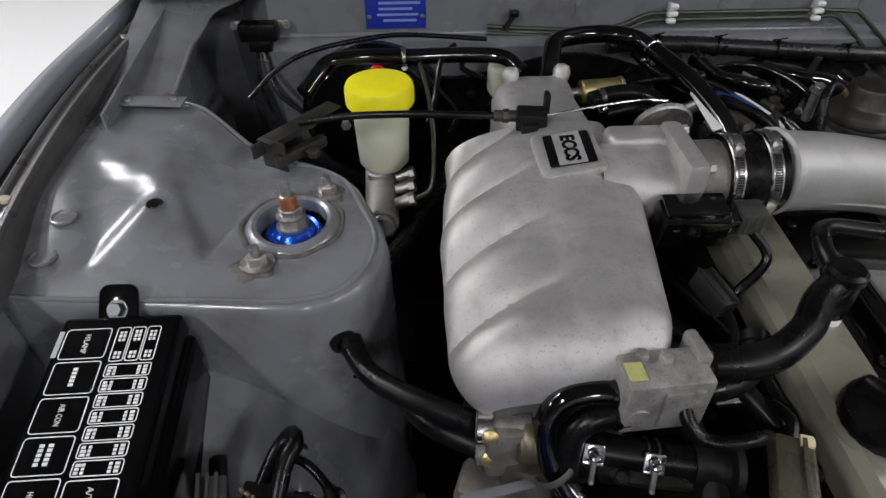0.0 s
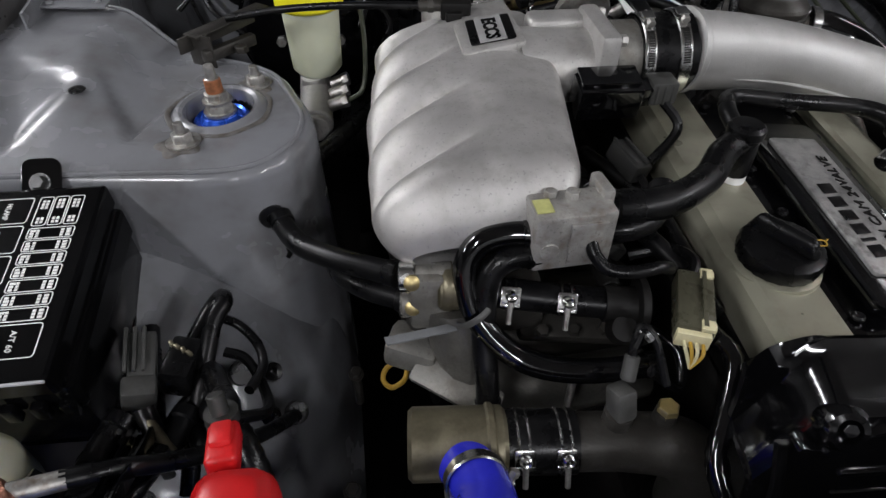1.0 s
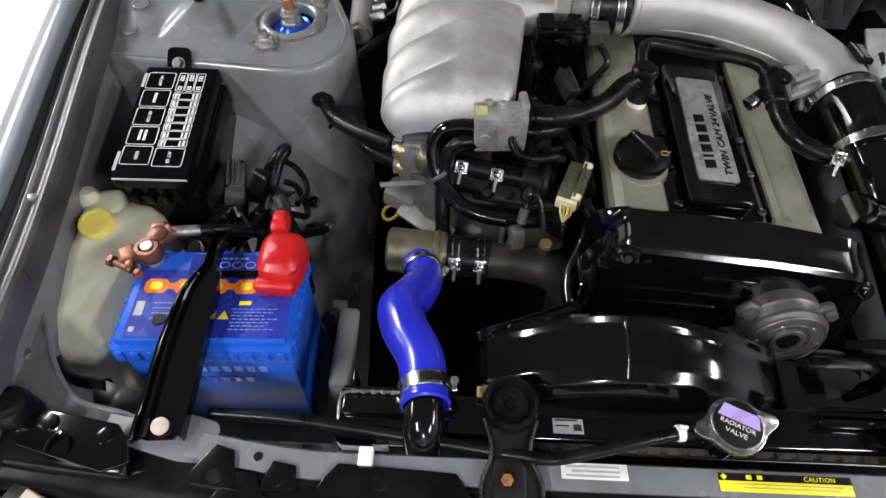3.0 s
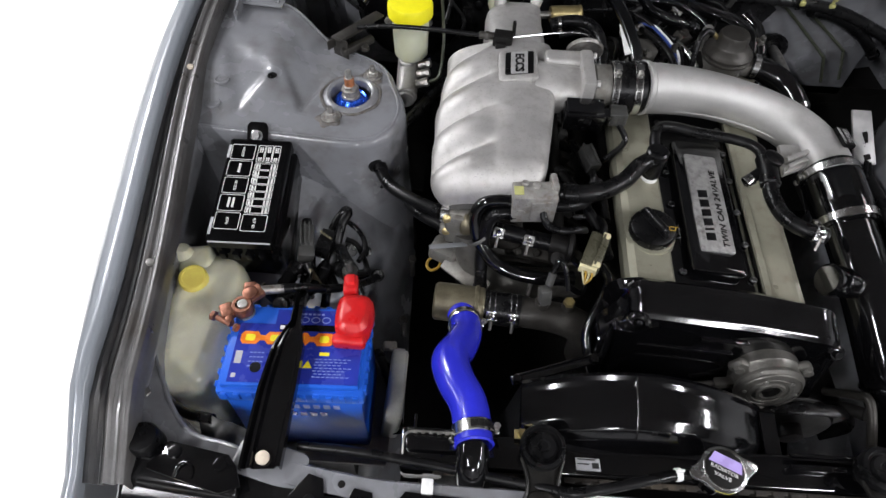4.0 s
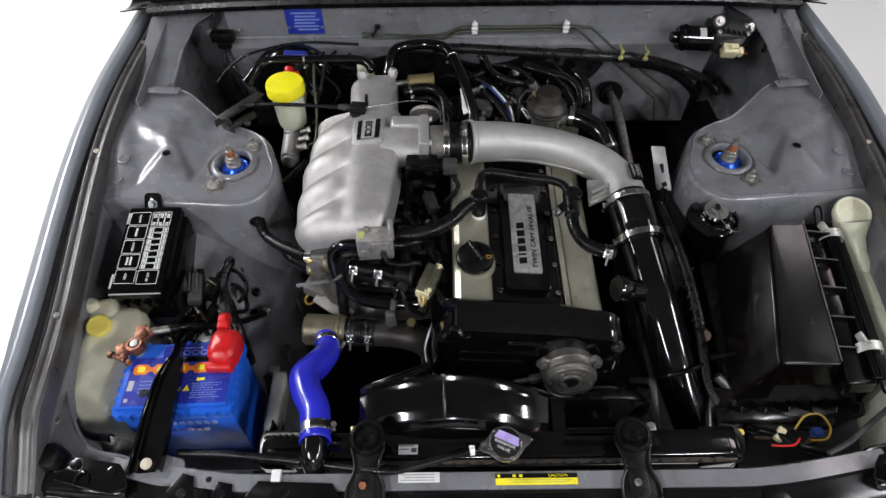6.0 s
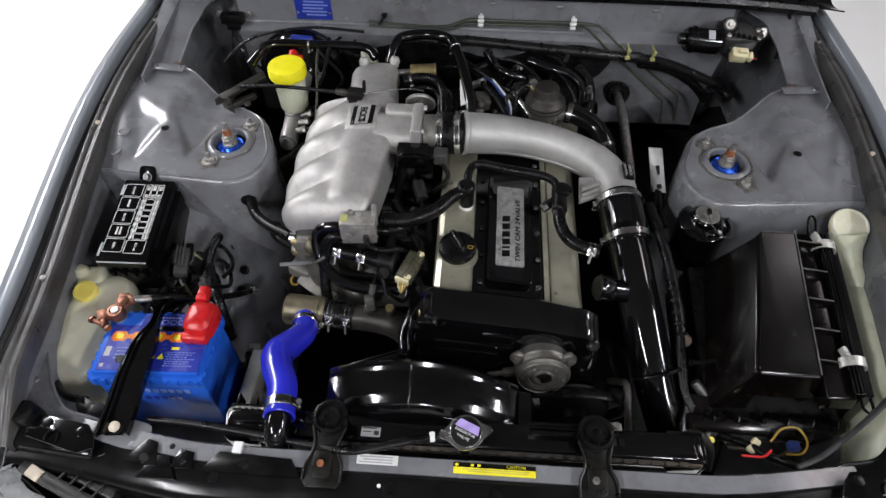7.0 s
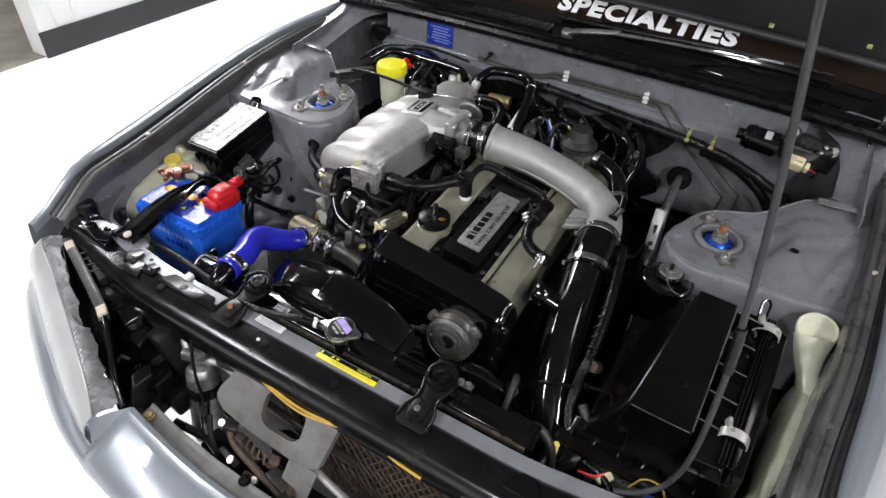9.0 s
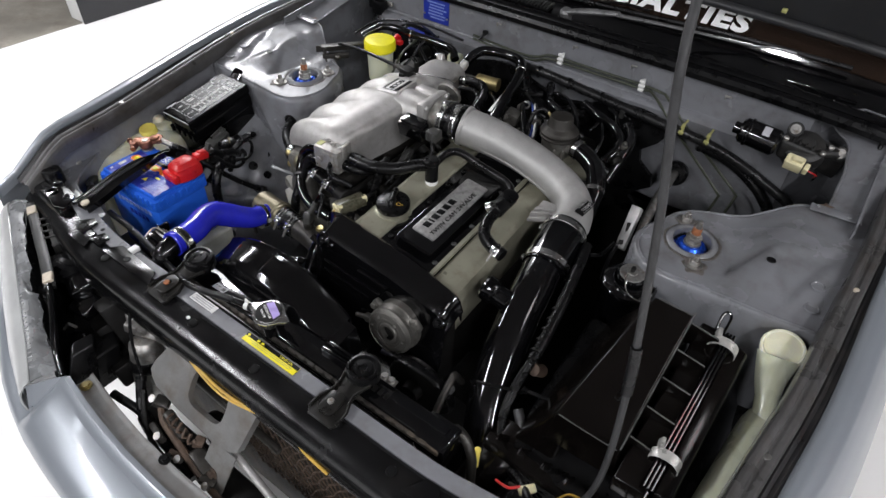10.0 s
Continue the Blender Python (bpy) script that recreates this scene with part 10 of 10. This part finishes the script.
part("dish", lathe([(0, 0), (0.03, 0.0), (0.045, 0.010), (0.045, 0.02), (0.02, 0.03), (0, 0.03)], (-0.02, -0.715, 0.545), (0, -1, 0.3), 28), GRIME_SHADE, horn)
part("bracket", box((-0.02, -0.70, 0.60), (0.02, 0.004, 0.10), 0.001), GRIME_SHADE, horn)
hose("wiring", [(-0.24, -0.80, 0.56), (-0.16, -0.79, 0.55), (-0.10, -0.80, 0.54), (0.0, -0.81, 0.53)], 0.008, "dark hose behind the bumper", RUBBER, 10)
part("front_skirt", sheet(lambda u, v: (-0.18 + 0.70 * u, -0.74, 0.46 - 0.22 * v), 6, 4, 0.004), GRIME_SHADE, car)
part("front_rail", box((0.17, -0.775, 0.50), (0.72, 0.05, 0.06), 0.01), GRIME_SHADE, car)


def wheel(x, y):
    w = part("wheel", lathe([(0.20, -0.10), (0.29, -0.10), (0.315, -0.07), (0.315, 0.07), (0.29, 0.10), (0.20, 0.10)], (x, y, 0.315), (1, 0, 0), 40), RUBBER, car, "black tyre")
    part("rim", lathe([(0.205, -0.08), (0.19, -0.02), (0.06, 0.02), (0, 0.02)], (x, y, 0.315), (1 if x > 0 else -1, 0, 0), 40), ZINC, w)


for x in (-0.70, 0.70):
    wheel(x, 0.05)
    wheel(x, 2.52)

# the body behind the bay
def shell(rows, n=14):
    """A skin across the car through rows of (y, half width, edge height, middle height)."""
    def at(u, v):
        k = v * (len(rows) - 1)
        i = min(int(k), len(rows) - 2)
        y, w, e, m = (rows[i][c] + (rows[i + 1][c] - rows[i][c]) * (k - i) for c in range(4))
        x = 2 * u - 1
        return (w * x, y, e + (m - e) * (1 - abs(x) ** 3))
    return sheet(at, n, 4 * (len(rows) - 1), 0.006)


part("roof", shell([(1.36, 0.58, 1.36, 1.41), (1.7, 0.58, 1.39, 1.44), (2.1, 0.56, 1.38, 1.43), (2.35, 0.55, 1.34, 1.39)]), GREY_OUT, car, angle=60)
part("rear_window", shell([(2.35, 0.55, 1.34, 1.39), (2.7, 0.56, 1.16, 1.21), (3.0, 0.60, 1.00, 1.05)]), GLASS_DARK, car, angle=60)
part("trunk_lid", shell([(3.0, 0.66, 0.98, 1.04), (3.3, 0.66, 0.97, 1.02), (3.58, 0.64, 0.94, 0.98)]), GREY_OUT, car, angle=60)
part("tail_panel", sheet(lambda u, v: (-0.80 + 1.60 * u, 3.60 - 0.02 * (2 * u - 1) ** 2 + 0.03 * math.sin(math.pi * v), 0.94 - 0.68 * v), 12, 8, 0.006), GREY_OUT, car, angle=60)
for side in (-1, 1):
    part("body_side", sheet(lambda u, v: (side * (0.79 + 0.055 * math.sin(math.pi * min(1.0, 0.15 + v)) - 0.03 * v), 0.62 + 2.97 * u, 0.95 - 0.70 * v + 0.02 * u), 24, 10, 0.006), GREY_OUT, car, angle=60)
    part("shoulder", sheet(lambda u, v: (side * (0.815 - 0.16 * v), 0.95 + 2.63 * u, 0.955 + 0.01 * math.sin(math.pi * v) + 0.02 * u), 16, 4, 0.006), GREY_OUT, car, angle=60)
    part("side_window", sheet(lambda u, v: (side * (0.68 - 0.12 * v), 0.75 + 2.15 * u + (0.62 - 1.12 * u) * v, 0.965 + 0.40 * v), 12, 6, 0.005), GLASS_DARK, car)
part("floor_pan", slab(-0.78, 0.78, 0.60, 3.55, 0.20, 0.23), GRIME_SHADE, car)

# more lines behind the engine
for k, pts in enumerate((
    [(-0.09, 0.31, 0.80), (-0.05, 0.27, 0.83), (0.0, 0.25, 0.835), (0.04, 0.22, 0.82), (0.05, 0.17, 0.79)],
    [(0.03, 0.33, 0.81), (0.06, 0.30, 0.835), (0.10, 0.285, 0.835), (0.14, 0.25, 0.82), (0.17, 0.21, 0.79)],
    [(-0.02, 0.33, 0.80), (0.01, 0.27, 0.80), (0.015, 0.21, 0.825), (0.045, 0.16, 0.825), (0.07, 0.13, 0.80)],
    [(0.16, 0.34, 0.80), (0.20, 0.27, 0.81), (0.225, 0.21, 0.80), (0.22, 0.17, 0.77)],
    [(-0.14, 0.30, 0.78), (-0.10, 0.25, 0.80), (-0.06, 0.21, 0.80), (-0.05, 0.15, 0.78)],
)):
    hose("vacuum_hose", pts, 0.0038 + 0.0012 * (k % 3), "black vacuum line behind the engine", BLACK_PAINT if k % 2 else RUBBER, 10)
part("rear_fitting", rod((0.055, 0.195, 0.79), (0.075, 0.175, 0.815), 0.012, seg=14), ALU_DARK, engine)
part("rear_fitting", join(box((0.10, 0.245, 0.79), (0.035, 0.025, 0.03), 0.005, (10, 20, 30)), hexa((0.10, 0.24, 0.805), (0, 0, 1), 0.008, 0.008)), ALU_DARK, engine)
part("rear_fitting", box((0.03, 0.275, 0.80), (0.05, 0.03, 0.025), 0.005, (0, 10, -15)), BLACK_PLASTIC, engine)
part("rear_fitting", join(rod((-0.015, 0.255, 0.79), (0.01, 0.235, 0.815), 0.009, seg=12), hexa((0.01, 0.235, 0.813), (0.5, -0.4, 0.6), 0.011, 0.008)), ZINC, engine)


# ---- small things behind the engine ----
for a, m in ((0.0, BLUE_WIRE), (0.006, WHITE), (0.012, RUBBER)):
    hose("wiring", [(0.012 + a, 0.253, 0.815), (0.026 + a, 0.235, 0.824), (0.04 + a, 0.214, 0.824), (0.067 + a, 0.171, 0.812), (0.075 + a, 0.15, 0.79)], 0.0028, "thin coloured wire behind the intake pipe", m, 8)
solo("vacuum_switch", join(box((0.012, 0.170, 0.812), (0.034, 0.040, 0.026), 0.004, (0, 10, 12)), rod((0.012, 0.155, 0.82), (0.012, 0.135, 0.826), 0.006, seg=12)), ALU_CAS, (0.012, 0.17, 0.80), "small grey vacuum switch behind the pipe", "switch")
solo("heat_plate", box((-0.028, 0.165, 0.838), (0.018, 0.075, 0.003), 0.001, (12, -20, 0)), WHITE, (-0.028, 0.165, 0.838), "small pale plate behind the coupler", "plate")
solo("coil_cover", box((0.168, 0.150, 0.775), (0.055, 0.060, 0.020), 0.006, (5, 8, -30), 3), CHAMPAGNE, (0.168, 0.15, 0.77), "pale coil cover beside the boost valve", "cover")
solo("sensor_bolt", join(hexa((0.126, 0.200, 0.842), (0, -0.3, 1), 0.008, 0.008), lathe([(0.010, 0), (0.010, 0.002), (0, 0.002)], (0.126, 0.200, 0.841), (0, -0.3, 1), 14), rod((0.126, 0.2, 0.80), (0.126, 0.2, 0.842), 0.006, seg=10)), ZINC, (0.126, 0.2, 0.84), "bright bolt behind the boost valve", "bolt")
solo("harness_tag", box((0.213, 0.350, 0.812), (0.012, 0.004, 0.022), 0.001, (10, 8, 5)), CONN_GREY, (0.213, 0.35, 0.81), "small grey tag on the harness", "tag")
solo("fluid_valve", join(rod((-0.436, 0.255, 0.835), (-0.436, 0.285, 0.845), 0.011, seg=16), box((-0.425, 0.27, 0.838), (0.026, 0.016, 0.012), 0.003)), RED, (-0.436, 0.27, 0.84), "small red plastic valve behind the brake reservoir", "valve")
solo("line_holder", join(box((-0.435, 0.36, 0.834), (0.055, 0.018, 0.014), 0.004, (0, 4, 0)), rod((-0.46, 0.352, 0.836), (-0.405, 0.352, 0.838), 0.006, seg=10)), BLUE_PLATE, (-0.435, 0.36, 0.83), "dark blue plastic line holder by the firewall", "holder")
rng = random.Random(7)
for k in range(34):
    x, y = rng.uniform(-0.06, 0.28), rng.uniform(0.12, 0.33)
    if math.hypot(x - 0.15, y - 0.14) < 0.055:
        continue
    z = rng.uniform(0.755, 0.80)
    a = Vector((x, y, z))
    n = Vector((rng.uniform(-0.5, 0.5), rng.uniform(-0.6, 0.1), 1)).normalized()
    kind = k % 4
    if kind == 0:
        solo("pipe_union", join(hexa(a, n, 0.009, 0.010), rod(a - n * 0.03, a, 0.007, seg=10), rod(a + n * 0.01, a + n * 0.018, 0.005, seg=10)), ALU_CAS, a, "greasy pipe union behind the engine", "pipe union")
    elif kind == 1:
        hose("vacuum_hose", [a, a + Vector((rng.uniform(-0.03, 0.03), 0.03, 0.018)), a + Vector((rng.uniform(-0.05, 0.05), 0.06, 0.012)), a + Vector((rng.uniform(-0.06, 0.06), 0.085, -0.02))], rng.uniform(0.003, 0.0055), "thin black vacuum hose behind the engine", RUBBER, 10)
    elif kind == 2:
        solo("wiring_plug", join(box(a, (0.018, 0.028, 0.016), 0.003, (rng.uniform(-30, 30), rng.uniform(-30, 30), rng.uniform(0, 180))), box(a + Vector((0, 0, 0.009)), (0.006, 0.012, 0.005), 0.001)), GRIME_SHADE if k % 8 else CONN_GREY, a, "small dark wiring plug behind the engine", "connector")
    else:
        hose_clamp(a, (rng.uniform(-1, 1), rng.uniform(-1, 1), 0.2), 0.008, (0, -0.3, 1), 0.007, "small bright clamp behind the engine")
        hose("vacuum_hose", [a - Vector((0.03, 0.01, 0.02)), a, a + Vector((0.03, 0.015, -0.015))], 0.008, "short black hose behind the engine", RUBBER, 12)

# ---- low fittings beside the battery and under the plenum ----
for (x, y, z), m, r in (((-0.395, -0.193, 0.60), ALU_DARK, 0.006), ((-0.399, -0.320, 0.60), ALU_DARK, 0.006), ((-0.19, -0.262, 0.665), ZINC, 0.005)):
    solo("bolt", join(hexa((x, y, z), (0.1, -0.3, 1), r, 0.009), lathe([(r * 1.35, -0.002), (r * 1.35, 0.001), (0, 0.001)], (x, y, z), (0.1, -0.3, 1), 16), rod((x, y, z - 0.05), (x, y, z), r * 0.8, seg=10)), m, (x, y, z), "dull bolt head low in the bay", "bolt")
solo("engine_bracket", join(box((-0.30, -0.265, 0.665), (0.085, 0.030, 0.012), 0.004, (25, 12, -32)), box((-0.335, -0.225, 0.675), (0.05, 0.04, 0.03), 0.008, (0, 8, -20))), CAST_DIRTY, (-0.31, -0.25, 0.66), "dirty cast bracket under the idle valve", "bracket")
solo("manifold_flange", join(box((-0.17, -0.215, 0.672), (0.13, 0.03, 0.018), 0.006, (20, 4, -6)), *[hexa((-0.215 + 0.03 * k, -0.226, 0.684 - 0.002 * k), (0, -0.4, 1), 0.006, 0.007) for k in range(4)]), ALU_DARK, (-0.17, -0.215, 0.67), "blackened manifold flange with bolt heads", "flange")
hose("wiring", [(-0.16, -0.245, 0.715), (-0.135, -0.262, 0.722), (-0.115, -0.285, 0.715), (-0.12, -0.31, 0.70), (-0.15, -0.31, 0.725)], 0.0045, "thin black wire looping to the sensor", BLACK_PAINT, 10)
hose("wiring", [(-0.44, -0.36, 0.55), (-0.42, -0.40, 0.58), (-0.40, -0.45, 0.58), (-0.39, -0.50, 0.56)], 0.009, "black wiring low beside the battery", RUBBER, 10)
solo("rail_clip", join(box((-0.415, -0.37, 0.60), (0.022, 0.014, 0.012), 0.003, (0, 15, 10)), rod((-0.415, -0.378, 0.603), (-0.39, -0.378, 0.603), 0.003, seg=8)), ZINC, (-0.415, -0.37, 0.60), "small bright clip low in the bay", "clip")

for ob in scene.objects:
    if ob.parent and ob.name.split(".")[0] in ("printed_mark", "label_bars", "plate_bars", "maker_bars", "sticker_bars", "maker_mark", "front_mark", "label_words"):
        ob["kind"] = "stuff"
